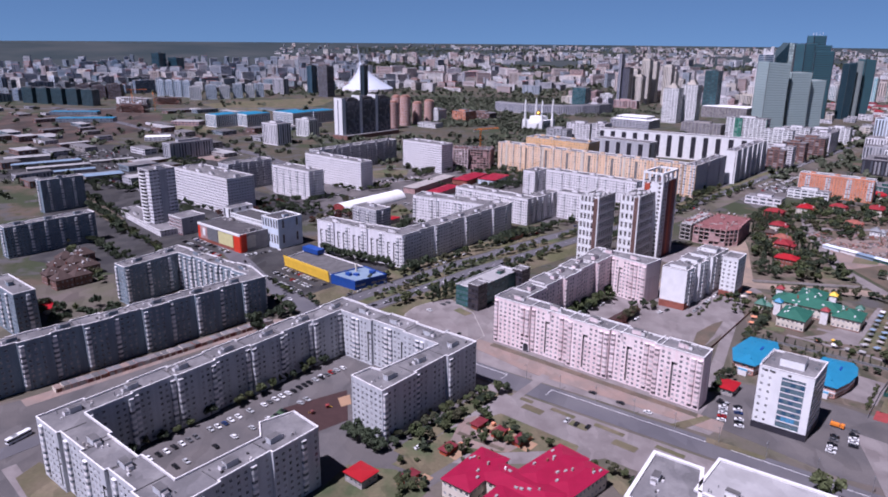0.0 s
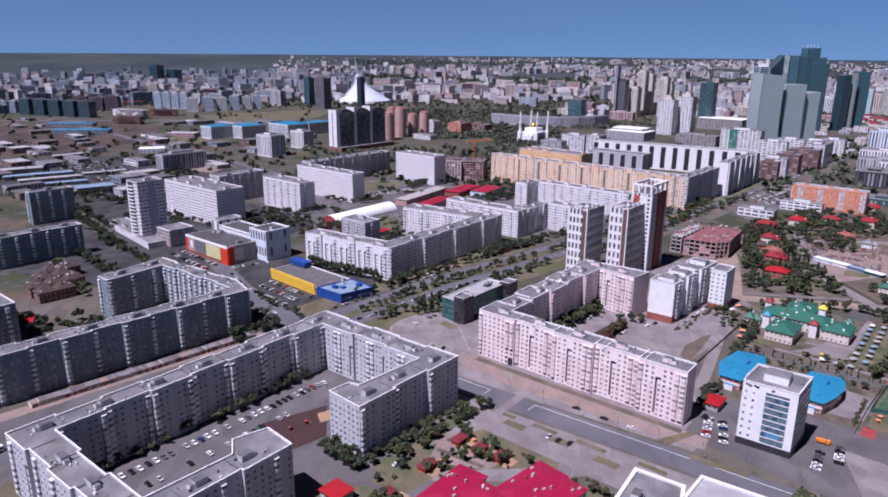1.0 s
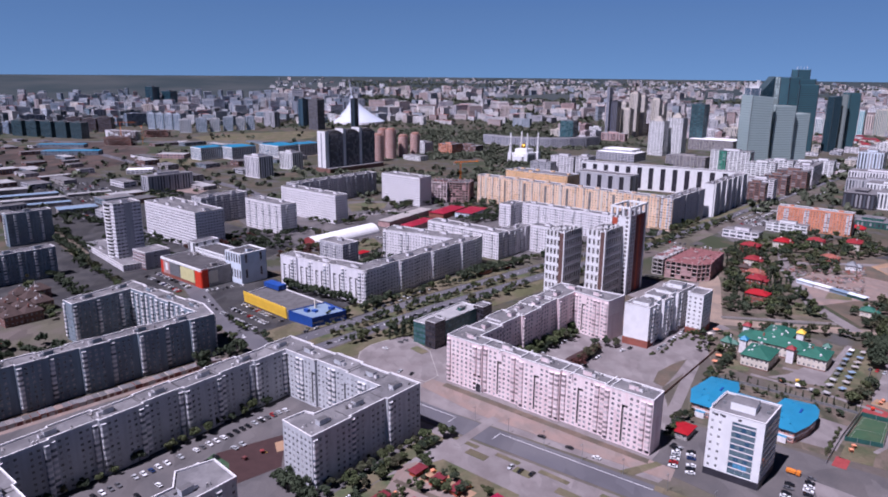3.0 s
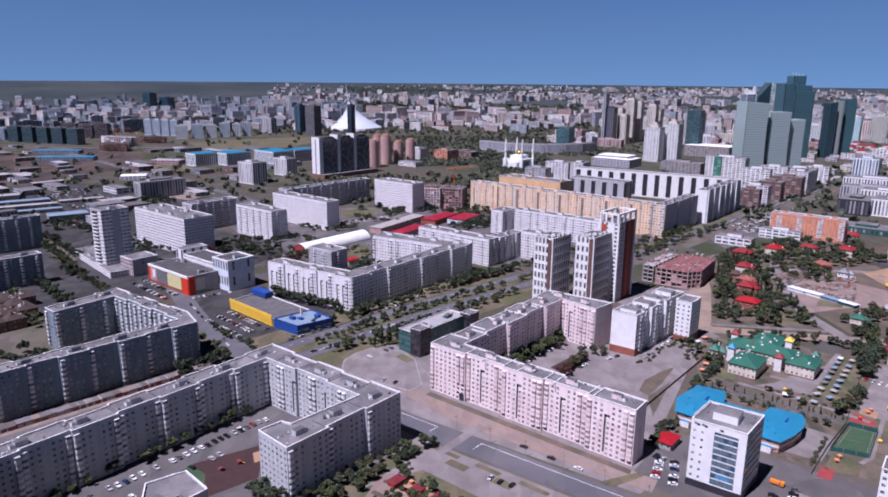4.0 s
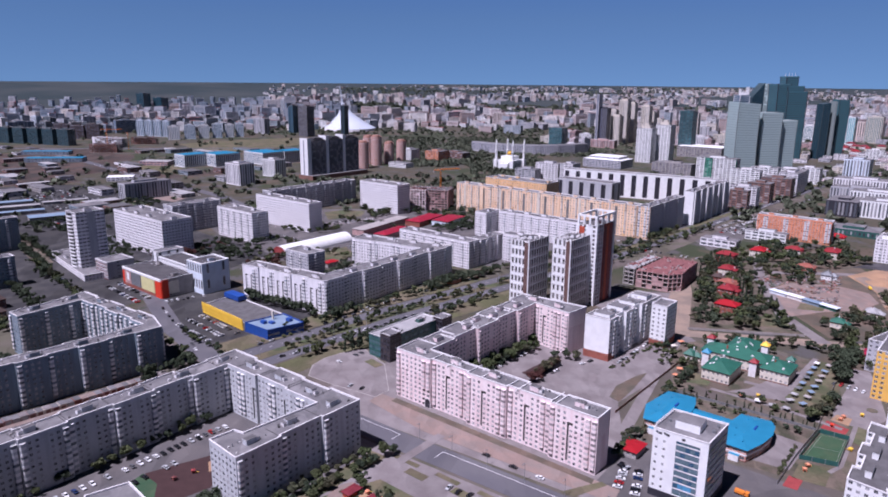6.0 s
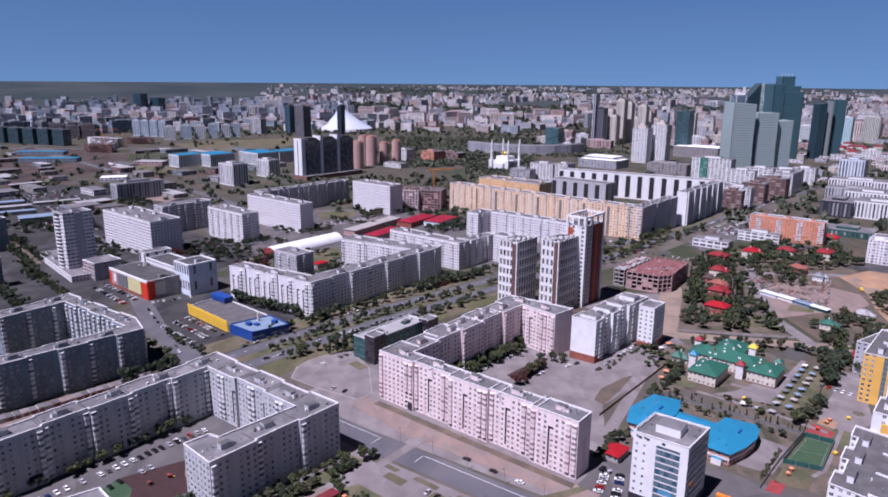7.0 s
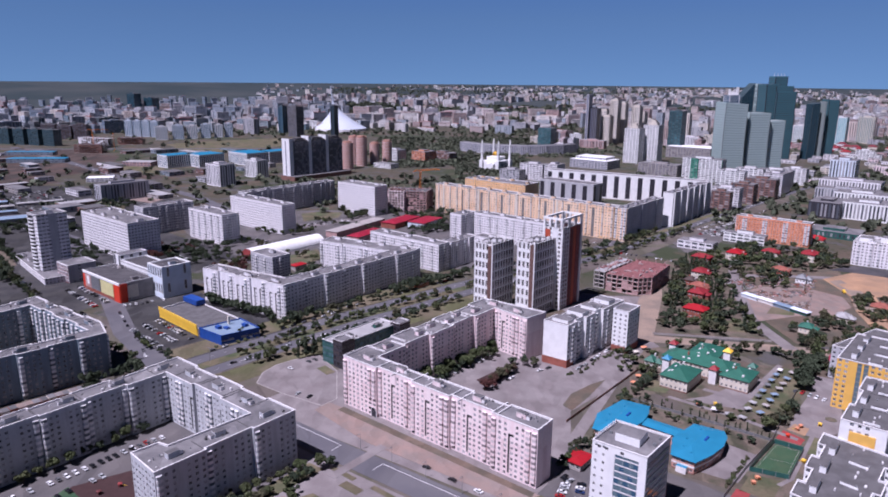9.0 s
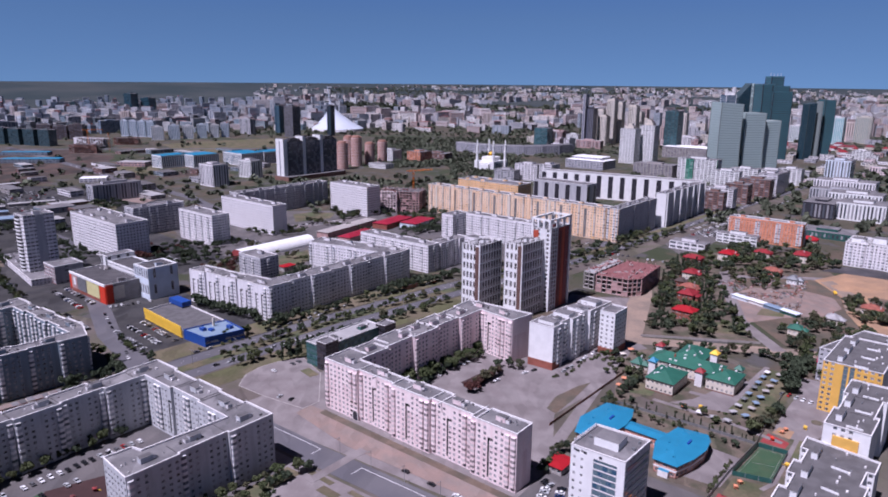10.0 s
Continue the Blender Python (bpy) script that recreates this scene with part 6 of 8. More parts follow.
def bent_tower(name, label, x, y, w, d, h, wall, glass, lean, cut, group, u=Vector((1, 0.12))):
    """A glass tower whose shaft leans and whose top is cut on a slant."""
    root = thing(name, label, "skyscraper", group, (x, y, 0))
    s = Shape()
    k = int(h / 5)
    q = oblong((x, y), u, w, d)
    uu = Vector(u).normalized()

    def ring(f):
        o = uu * (lean * math.sin(f * math.pi) * 0.5 + lean * f * 0.6)
        return [(p.x + o.x, p.y + o.y, h * f * (1 - (cut if g in (0, 3) else 0) * f)) for g, p in enumerate(q)]
    m = s.slot(glass)
    for j in range(k + 1):
        s.v += ring(j / k)
    for j in range(k):
        for i in range(4):
            n = (i + 1) % 4
            s.f.append((4 * j + i, 4 * j + n, 4 * j + 4 + n, 4 * j + 4 + i))
            s.m.append(m)
    s.f.append((4 * k, 4 * k + 1, 4 * k + 2, 4 * k + 3))
    s.m.append(s.slot(wall))
    part("glass_shaft", s, root)
    s = Shape()
    for j in range(1, k):
        g = ring(j / k)
        for i in range(4):
            a, b = Vector(g[i]), Vector(g[(i + 1) % 4])
            n = Vector((b.y - a.y, a.x - b.x)).normalized() * 0.15
            d = Vector((n.x, n.y, 0))
            s.face([a + d, b + d, b + d + Vector((0, 0, 0.9)), a + d + Vector((0, 0, 0.9))], wall)
    tagged(part("floor_bands", s, root), kind="stuff")
    for g in range(4):
        s = Shape()
        m = s.slot(wall)
        for j in range(k + 1):
            a = ring(j / k)[g]
            s.v += [(a[0] + dx * 0.6, a[1] + dy * 0.6, a[2] + (0.4 if j == k else 0)) for dx, dy in ((-1, -1), (1, -1), (1, 1), (-1, 1))]
        for j in range(k):
            for i in range(4):
                s.f.append((4 * j + i, 4 * j + (i + 1) % 4, 4 * j + 4 + (i + 1) % 4, 4 * j + 4 + i))
                s.m.append(m)
        s.f.append((4 * k, 4 * k + 1, 4 * k + 2, 4 * k + 3))
        s.m.append(m)
        part("corner_post", s, root)
    return root


SKY = "glass towers of the centre"
far_block("skyscraper", "tall pale silver tower behind the blue one", 1024, 2000, 26, 26, 180, "silver_clad", "silver_glass", "g", group=SKY, category="skyscraper", top=False)
bent_tower("skyscraper", "silver-green glass tower slab", 727, 1470, 48, 40, 140, "silver_clad", "silver_glass", -3, -0.03, SKY)
bent_tower("skyscraper", "silver-green glass tower slab", 786, 1488, 46, 40, 122, "silver_clad", "silver_glass", -3, 0.0, SKY)
bent_tower("skyscraper", "silver-green glass tower slab", 832, 1502, 34, 36, 106, "silver_clad", "silver_glass", -2, 0.02, SKY)
ribbed = bent_tower("skyscraper", "white ribbed tower with an open crown", 905, 1888, 27, 30, 150, "bright_white", "blue_glass", 0, 0.0, SKY)
bent_tower("skyscraper", "dark blue tower with a slanted top", 957, 1925, 34, 30, 181, "slate_clad", "night_glass", 0, 0.21, SKY)
for k, (xa, xb, za) in enumerate(((892, 898, 166), (900, 906, 160), (907, 912, 158), (912, 919, 171))):
    s = Shape()
    s.box(((xa + xb) / 2, 1880), Vector((1, 0.12)), xb - xa, 3, 149.8, za, "bright_white")
    part("crown_blade", s, ribbed)
bent_tower("skyscraper", "tall dark teal glass tower", 902, 1690, 33, 36, 181, "dark_clad", "teal_glass", 6, 0.01, SKY)
for w, hh in ((50, 163), (43, 176), (31, 198)):
    bent_tower("skyscraper", "stepped teal glass tower", 914 + w / 2, 1688 + (58 - w) * 0.3, w, w * 0.8, hh, "dark_clad", "teal_glass", 0, 0.0, SKY)
for k in (-12, -4, 4, 12):
    s = Shape()
    s.tube((930 + k, 1694), 0.5, 0.3, 198, 206, "trim_white", 5)
    tagged(new("roof_mast", s.mesh("roof_mast")), "thin white mast on the tallest tower", "mast", "roof masts")
bent_tower("skyscraper", "slender dark glass tower with pale edges", 1036, 1722, 20, 24, 136, "slate_clad", "night_glass", 2, 0.02, SKY)
bent_tower("skyscraper", "teal and silver glass tower leaning outwards", 1084, 1738, 28, 26, 143, "slate_clad", "teal_glass", 7, -0.01, SKY)
far_block("skyscraper", "thin silver blade between two glass towers", 1060, 1720, 4, 22, 140, "silver_clad", "silver_glass", "n", group=SKY, category="skyscraper", top=False, u=Vector((1, 0.12)).normalized())
turq = random.Random(44)
for k in range(26):
    x, y = turq.uniform(1130, 1420), turq.uniform(1820, 2080)
    house("cottage", "small house with a deep red roof in the centre", [((x, y), (AX, BX)[k % 2], turq.uniform(16, 28), turq.uniform(12, 16), 7, 5)], 2, turq.choice(("cream", "panel_white")), turq.choice(("maroon_roof", "maroon_roof", "rust_roof")), "cottage", "red-roofed houses", "w", chimneys=0, seed=k, singles=0)
far_block("apartment_tower", "teal and white apartment tower", 1284, 2219, 46, 34, 52, "bright_white", "teal_glass", "v", group=SKY, category="tower")
far_block("apartment_tower", "turquoise and white apartment tower", 1366, 2152, 44, 34, 82, "bright_white", "turquoise", "v", group=SKY, category="tower", band=0.62)
far_block("apartment_tower", "cream and green apartment tower", 1470, 2180, 46, 34, 82, "cream", "teal_glass", "v", group=SKY, category="tower")
far_block("apartment_tower", "teal and white apartment tower", 1240, 2280, 46, 34, 50, "bright_white", "teal_glass", "v", group=SKY, category="tower")
far_block("office_tower", "black tower with a tall fin", 578, 2050, 30, 26, 107, "dark_clad", "black_glass", "v", group=SKY, category="tower")
far_block("office_tower", "tall fin of the black tower", 562, 2050, 8, 22, 146, "panel_grey", "black_glass", "v", group=SKY, category="tower", top=False)
far_block("office_tower", "blue-grey glass office tower", 728, 1785, 34, 32, 112, "slate_clad", "teal_glass", "h", group=SKY, category="tower")
far_block("office_tower", "teal glass office tower", 417, 1900, 40, 30, 60, "metal_grey", "teal_glass", "g", group=SKY, category="tower")
for x, y, h in ((571, 1620, 79), (618, 1630, 86)):
    t = far_block("apartment_tower", "cream apartment tower with stepped crown", x, y, 36, 30, h, "bright_white", "pane_many", "h", group="cream twin towers", category="tower", band=0.45, top=False)
    s = Shape()
    s.box((x, y), AX, 20, 16, h, h + 6, "cream", "bitumen")
    s.box((x, y), AX, 10, 8, h + 6, h + 11, "cream", "bitumen")
    part("crown", s, t)
far_block("building_shell", "grey concrete frame under construction", 556, 1384, 80, 30, 26, "concrete", "black_glass", "h", group="far offices")
far_block("apartment_block", "white and green striped apartment block", 625, 1337, 74, 28, 42, "bright_white", "pane_many", "h", group="far offices")
for k in (-20, 16):
    far_block("green_bay", "green panel bay of a striped block", 625 + k, 1320 - k * 0.7, 14, 4, 42, "bay_green", "pane_many", "h", group="far offices", top=False)
far_block("pavilion", "grey hall with a big white flat roof", 757, 1741, 110, 70, 27, "concrete", "black_glass", "h", roof="bright_white", group="pavilions", top=False)
far_block("pavilion", "layered pavilion with a white roof", 460, 1528, 90, 60, 18, "panel_grey", "black_glass", "h", roof="bright_white", group="pavilions", top=False)
far_block("pavilion", "white roof slab of the layered pavilion", 462, 1532, 70, 44, 6, "bright_white", "black_glass", "h", roof="bright_white", group="pavilions", z0=18, top=False)
for k in range(7):
    a = radians(-50 + 14 * k)
    far_block("office_building", "low curved grey office wing", 350 + 190 * math.sin(a), 1990 - 210 * math.cos(a), 50, 22, 24, "panel_grey", "black_glass", "v", group="curved offices", u=Vector((math.cos(a), math.sin(a))), top=False)
for x, y, w, d, h, m in ((545, 1045, 42, 20, 31, "panel_white"), (590, 1085, 34, 24, 31, "brick_brown"), (640, 1130, 46, 26, 33, "brick_brown"), (615, 1190, 46, 18, 38, "bright_white"), (662, 1222, 46, 20, 38, "bright_white"), (720, 1245, 56, 20, 33, "bright_white"), (690, 1180, 30, 60, 36, "panel_white"),
                      (780, 1290, 40, 24, 30, "bright_white"), (526, 1020, 30, 16, 29, "brick_brown"), (255, 1330, 45, 22, 20, "panel_grey"), (297, 1331, 50, 24, 31, "panel_white"), (330, 1300, 26, 30, 34, "panel_white"), (705, 1330, 40, 26, 20, "brick_red")):
    far_block("apartment_block", "mid-rise block of white bands and dark windows" if "white" in m else "mid-rise block of dark brick" if "brick" in m else "mid-rise grey apartment block by the avenue", x, y, w, d, h, m, group="mid-rise blocks")
R1 = "halls by the avenue"
for x, y, w, d, h, m in ((668, 985, 40, 60, 22, "dark_clad"), (712, 960, 60, 50, 24, "bright_white"), (745, 1030, 70, 40, 26, "bright_white"), (760, 1090, 90, 30, 22, "panel_grey"), (800, 1150, 90, 40, 28, "panel_white"), (600, 850, 60, 40, 8, "teal_clad"), (840, 1240, 40, 40, 52, "pale_blue")):
    far_block("office_building", "pale office block beside the avenue", x, y, w, d, h, m, group=R1, rows="v")
far_block("house_shop", "two-storey white building by the avenue", 401, 782, 40, 18, 9, "panel_white", group=R1, category="building")
far_block("house_shop", "two-storey white building by the avenue", 470, 812, 46, 16, 11, "bright_white", group=R1, category="building")
far_block("house_shop", "low white shed with a grey roof", 252, 560, 24, 10, 5, "bright_white", group=R1, category="building", top=False)


for x, y, h, w in ((655, 2110, 128, 26), (690, 2150, 118, 24), (712, 2080, 112, 26), (640, 2180, 96, 30), (740, 2120, 92, 26), (620, 2060, 84, 28)):
    t = far_block("apartment_tower", "beige apartment tower with a low stepped top", x, y, w, w * 0.9, h, "cream", "pane_many", "v", group="beige towers", category="tower", band=0.4, top=False)
    s = Shape()
    s.box((x, y), AX, w * 0.7, w * 0.6, h, h + 4, "cream", "bitumen")
    part("crown", s, t)


def dome_hall():
    root = thing("sports_hall", "white arched sports hall with a red end wall", "hall", at=(-62, 775, 0))
    a, b = Vector((-96, 732)), Vector((-34, 806))
    u = (b - a).normalized()
    w = Vector((-u.y, u.x))
    s = Shape()
    n, k = 14, 16
    P = [[(a.lerp(b, j / k) + w * (12 * math.cos(math.pi * i / n))).to_3d() + Vector((0, 0, 10 * math.sin(math.pi * i / n))) for i in range(n + 1)] for j in range(k + 1)]
    for j in range(k):
        for i in range(n):
            s.face([P[j][i], P[j + 1][i], P[j + 1][i + 1], P[j][i + 1]], "bright_white")
    ob = part("arched_roof", s, root)
    for p in ob.data.polygons:
        p.use_smooth = True
    s = Shape()
    s.face(P[0], "rubber_red")
    s.face(P[k][::-1], "concrete")
    part("end_wall", s, root)


dome_hall()
hall_u = Vector((0.53, 0.85)).normalized()
for c, L, W, wall in (((20, 828), 52, 17, "raw_pink"), ((58, 908), 58, 22, "brick_red"), ((90, 906), 46, 24, "pale_blue")):
    house("market_hall", "low hall with a crimson metal roof", [(c, hall_u, L, W, 7, 2.6)], 1, wall, "market_red", "hall", "red-roofed halls", "n", chimneys=1)
house("market_hall", "long low brown hall with a flat grey roof", [((4, 872), hall_u, 98, 17, 7.5, 0.8)], 1, "raw_pink", "concrete", "hall", "red-roofed halls", "n", chimneys=0)
for c, m in (((378, 597), "pale_blue"), ((386, 584), "bright_white"), ((393, 570), "blue_grey_roof"), ((400, 557), "teal_clad")):
    house("site_shed", "low corrugated site shed", [(c, Vector((0.45, -0.9)), 16, 6, 3, 0.6)], 1, m, m if m != "teal_clad" else "pale_blue", "shed", "site sheds", "n", chimneys=0)
house("kiosk", "small pavilion with a flat white roof", [((86, 633), BX, 14, 9, 4, 0.4)], 1, "orange_panel", "bright_white", "kiosk", chimneys=0)


def canopy(x, y, a, roof):
    """A small playground shade roof on four posts."""
    t = thing("play_canopy", "small playground canopy on thin posts", "canopy", "play canopies", (x, y, 0), a)
    s = Shape()
    hip(s, (0, 0), (1, 0), 3.6, 2.8, 2.4, 0.6, roof, 0.2)
    ob = new("roof", s.mesh("roof"))
    ob.parent = t
    for sx in (-1.6, 1.6):
        for sy in (-1.2, 1.2):
            s = Shape()
            s.box((sx, sy), (1, 0), 0.12, 0.12, 0, 2.5, "metal_grey")
            ob = new("post", s.mesh("post"))
            ob.parent = t


can = random.Random(31)
for i in range(16):
    p = Vector((281, 379)).lerp(Vector((333, 440)), (i // 2 + 0.3) / 8) + AX * ((i % 2) * -7 + 1) + BX * can.uniform(-1.5, 1.5)
    canopy(p.x, p.y, can.uniform(0, 3), can.choice(("roof_pale", "concrete", "trim_white", "blue_grey_roof", "metal_grey")))
for x, y in ((258, 384), (252, 392), (264, 378), (222, 420), (228, 430), (238, 470), (246, 478), (270, 374)):
    canopy(x, y, can.uniform(0, 3), can.choice(("roof_pale", "cream", "orange_panel", "trim_white")))


def fence(name, label, pts, h, gap, post, board):
    """A fence of posts and long boards."""
    t = thing(name, label, "fence", at=(pts[0][0], pts[0][1], 0))
    for i in range(len(pts) - 1):
        a, b = Vector(pts[i]), Vector(pts[i + 1])
        n = max(1, int((b - a).length / gap))
        for k in range(n):
            s = Shape()
            s.box(a.lerp(b, k / n), b - a, 0.25, 0.25, 0, h + 0.15, post)
            part("post", s, t)
            s = Shape()
            s.box(a.lerp(b, (k + 0.5) / n), b - a, (b - a).length / n - 0.25, 0.08, 0.15, h, board)
            part("board", s, t)


fence("fence", "brown board fence beside the pink block's yard", [(170, 372), (240, 452)], 1.8, 6, "brick_brown", "brick_brown")
fence("fence", "grey fence of the kindergarten gardens", [(214, 400), (262, 362), (275, 351)], 1.6, 6, "concrete", "metal_grey")
fence("fence", "grey fence along the sports ground", [(228, 300), (249, 323.5), (275, 350), (294, 376), (320, 410)], 2.0, 7, "metal_grey", "metal_grey")
fence("fence", "low fence of the cottage gardens", [(262, 508), (345, 492)], 1.8, 7, "concrete", "concrete")
fence("fence", "net fence round the sports pitch", [(250.2, 322.4), (275.6, 348.6), (286.8, 340.4), (266, 314.8), (250.2, 322.4)], 2.6, 5, "metal_grey", "teal_clad")
for k in range(9):
    p = Vector((52, 337)).lerp(Vector((186, 232)), k / 8) + BX * 9.5
    s = Shape()
    s.tube((p.x, p.y), 0.12, 0.08, 0.1, 9, "metal_grey", 6)
    t = thing("street_lamp", "tall grey steel street lamp beside the road", "street lamp", "street lamps", (p.x, p.y, 0))
    part("pole", s, t)
    s = Shape()
    s.box(p - BX * 1.2, BX, 2.6, 0.25, 8.9, 9.1, "metal_grey")
    part("lamp_head", s, t)
for k in range(14):
    p = Vector((-52, 455)).lerp(Vector((240, 726)), k / 13)
    t = thing("street_lamp", "tall grey steel street lamp on the avenue", "street lamp", "street lamps", (p.x, p.y, 0))
    s = Shape()
    s.tube((p.x, p.y), 0.14, 0.09, 0.1, 11, "metal_grey", 6)
    part("pole", s, t)
    s = Shape()
    s.box(p, AX, 4.5, 0.25, 10.9, 11.1, "metal_grey")
    part("lamp_head", s, t)

# ---- the far city ----


def palette_mat(name, colours):
    m = mat(name, (0.5, 0.5, 0.5), 0.85, vary=0.1, scale=0.02, fine=0.1)
    t = m.node_tree
    b = t.nodes["Principled BSDF"]
    ramp = t.nodes.new("ShaderNodeValToRGB")
    ramp.color_ramp.interpolation = 'CONSTANT'
    e = ramp.color_ramp.elements
    while len(e) < len(colours):
        e.new(0.5)
    for i, c in enumerate(colours):
        e[i].position = i / len(colours)
        e[i].color = (*c, 1)
    geo = t.nodes.new("ShaderNodeNewGeometry")
    t.links.new(geo.outputs["Random Per Island"], ramp.inputs[0])
    t.links.new(ramp.outputs[0], b.inputs["Base Color"])


palette_mat("city_pale", ((0.70, 0.67, 0.67), (0.58, 0.54, 0.54), (0.76, 0.72, 0.70), (0.46, 0.46, 0.50), (0.62, 0.52, 0.48), (0.44, 0.33, 0.31), (0.68, 0.62, 0.56), (0.36, 0.41, 0.47), (0.80, 0.80, 0.82), (0.54, 0.45, 0.44)))
palette_mat("city_left", ((0.42, 0.44, 0.48), (0.30, 0.36, 0.42), (0.55, 0.56, 0.58), (0.16, 0.24, 0.30), (0.36, 0.30, 0.30), (0.24, 0.30, 0.34), (0.50, 0.46, 0.45), (0.14, 0.16, 0.18)))
palette_mat("city_rim", ((0.42, 0.46, 0.52), (0.30, 0.35, 0.42), (0.56, 0.57, 0.60), (0.20, 0.26, 0.33), (0.36, 0.30, 0.30), (0.46, 0.50, 0.56)))
palette_mat("city_roofs", ((0.25, 0.24, 0.25), (0.36, 0.35, 0.36), (0.16, 0.15, 0.16), (0.45, 0.44, 0.45), (0.30, 0.08, 0.06), (0.22, 0.20, 0.2)))


def quads_object(name, label, V, mats, idx, category):
    """One joined object from stacked quads: V (n, 4, 3)."""
    V = np.asarray(V, float).reshape(-1, 3)
    n = len(V) // 4
    me = bpy.data.meshes.new(name)
    me.vertices.add(len(V))
    me.vertices.foreach_set("co", V.ravel())
    me.loops.add(4 * n)
    me.loops.foreach_set("vertex_index", np.arange(4 * n, dtype=np.int32))
    me.polygons.add(n)
    me.polygons.foreach_set("loop_start", np.arange(0, 4 * n, 4, dtype=np.int32))
    for m in mats:
        me.materials.append(MATS[m])
    me.polygons.foreach_set("material_index", np.asarray(idx, dtype=np.int32))
    me.update(calc_edges=True)
    return tagged(new(name, me), label, category, kind="stuff")


def far_city(name, label, spots, pale, roof):
    """Boxes with window bands: spots of (x, y, z, length, depth, height, turn, scale). Each box is one island."""
    v, f, m = [], [], []
    for x, y, z, L, W, h, a, sc in spots:
        u, w = Vector((math.cos(a), math.sin(a))), Vector((-math.sin(a), math.cos(a)))
        c = Vector((x, y))
        q = [c - u * L / 2 - w * W / 2, c + u * L / 2 - w * W / 2, c + u * L / 2 + w * W / 2, c - u * L / 2 + w * W / 2]
        k = len(v)
        v += [(p.x, p.y, z - 2) for p in q] + [(p.x, p.y, z + h) for p in q]
        f += [(k + i, k + (i + 1) % 4, k + 4 + (i + 1) % 4, k + 4 + i) for i in range(4)]
        m += [0] * 4
        k = len(v)
        r = [c + (p - c) * 0.96 for p in q]
        v += [(p.x, p.y, z + h + 0.3 * sc) for p in r]
        f.append((k, k + 1, k + 2, k + 3))
        m.append(1)
        fl = max(2, int(h / (3.4 * sc)))
        for i in range(4):
            p0, p1 = q[i], q[(i + 1) % 4]
            e = (p1 - p0).normalized()
            n = Vector((e.y, -e.x))
            if n.y > 0.3:
                continue
            p0, p1 = p0 + n * 0.15 * sc, p1 + n * 0.15 * sc
            if fl < 7 or (int(x * 7) % 3):
                for j in range(fl):
                    za = z + h * (j + 0.35) / fl
                    zb = za + h / fl * 0.42
                    k = len(v)
                    g, b = p0.lerp(p1, 0.06), p0.lerp(p1, 0.94)
                    v += [(g.x, g.y, za), (b.x, b.y, za), (b.x, b.y, zb), (g.x, g.y, zb)]
                    f.append((k, k + 1, k + 2, k + 3))
                    m.append(2)
            else:
                cnt = max(2, int((p1 - p0).length / (6 * sc)))
                for j in range(cnt):
                    g, b = p0.lerp(p1, (j + 0.3) / cnt), p0.lerp(p1, (j + 0.7) / cnt)
                    k = len(v)
                    v += [(g.x, g.y, z + h * 0.05), (b.x, b.y, z + h * 0.05), (b.x, b.y, z + h * 0.95), (g.x, g.y, z + h * 0.95)]
                    f.append((k, k + 1, k + 2, k + 3))
                    m.append(2)
    me = bpy.data.meshes.new(name)
    me.from_pydata(v, [], f)
    for g in (pale, roof, "pane_many"):
        me.materials.append(MATS[g])
    me.polygons.foreach_set("material_index", m)
    me.update()
    return tagged(new(name, me), label, "buildings", kind="stuff")


rnd = random.Random(12)


def free(x, y, taken, r):
    return all((x - a) ** 2 + (y - b) ** 2 > r * r for a, b in taken)


def scatter(n, x0, x1, y0, y1, lo, hi, L=(25, 80), W=(13, 20), gap=30, turn=None, keep=None, taken=None):
    taken = taken if taken is not None else []
    out = []
    for _ in range(n * 6):
        if len(out) >= n:
            break
        y = rnd.uniform(y0, y1)
        x = rnd.uniform(x0, x1)
        if not free(x, y, taken, gap) or (keep and not keep(x, y)):
            continue
        taken.append((x, y))
        h = rnd.uniform(lo, hi)
        a = (turn if turn is not None else math.atan2(AX.y, AX.x)) + rnd.choice((0, 0, math.pi / 2))
        out.append((x, y, 0, rnd.uniform(*L), rnd.uniform(*W), h, a, 1.0))
    return out


ARC = [(o.location.x, o.location.y) for o in scene.objects if o.type == 'EMPTY' and o.location.y > 900]


def inview(x, y):
    return -0.78 < (x - 40) / y < 0.86


TAKEN = list(ARC)
WEST = "western quarter"
for k in range(4):
    far_block("apartment_block", "pale blue and white apartment block of the western quarter", -852 + 31 * k, 2262 - 10 * k, 22, 20, 50, "pale_blue", "blue_glass", "v", u=Vector((1, 0)), group=WEST, band=0.5)
for k, (x, y, w) in enumerate(((-704, 2135, 34), (-664, 2160, 32), (-630, 2185, 30), (-598, 2215, 28), (-566, 2240, 26), (-540, 2262, 24))):
    far_block("apartment_block", "pale blue and white apartment block of the western quarter", x, y, w, 24, 40 + 3 * (k % 2), ("bright_white", "pale_blue")[k % 2], "blue_glass", "v", u=Vector((0.95, 0.3)).normalized(), group=WEST, band=0.45)
far_block("apartment_block", "plain grey slab of the western quarter", -500, 2392, 60, 22, 50, "panel_grey", "pane_many", "v", group=WEST)
for k in range(5):
    far_block("apartment_block", "dark teal apartment block with lit edges", -1120 + 50 * k, 2000 - 18 * k, 42, 24, 44, "slate_clad", "night_glass", "h", u=Vector((0.9, -0.43)).normalized(), group=WEST)
for k in range(3):
    far_block("apartment_block", "unfinished dark brown block of the western quarter", -1030 + 42 * k, 2125 + 8 * k, 40, 22, 44 - 4 * (k % 2), "dark_roof", "black_glass", "h", u=Vector((1, 0.1)).normalized(), group=WEST)
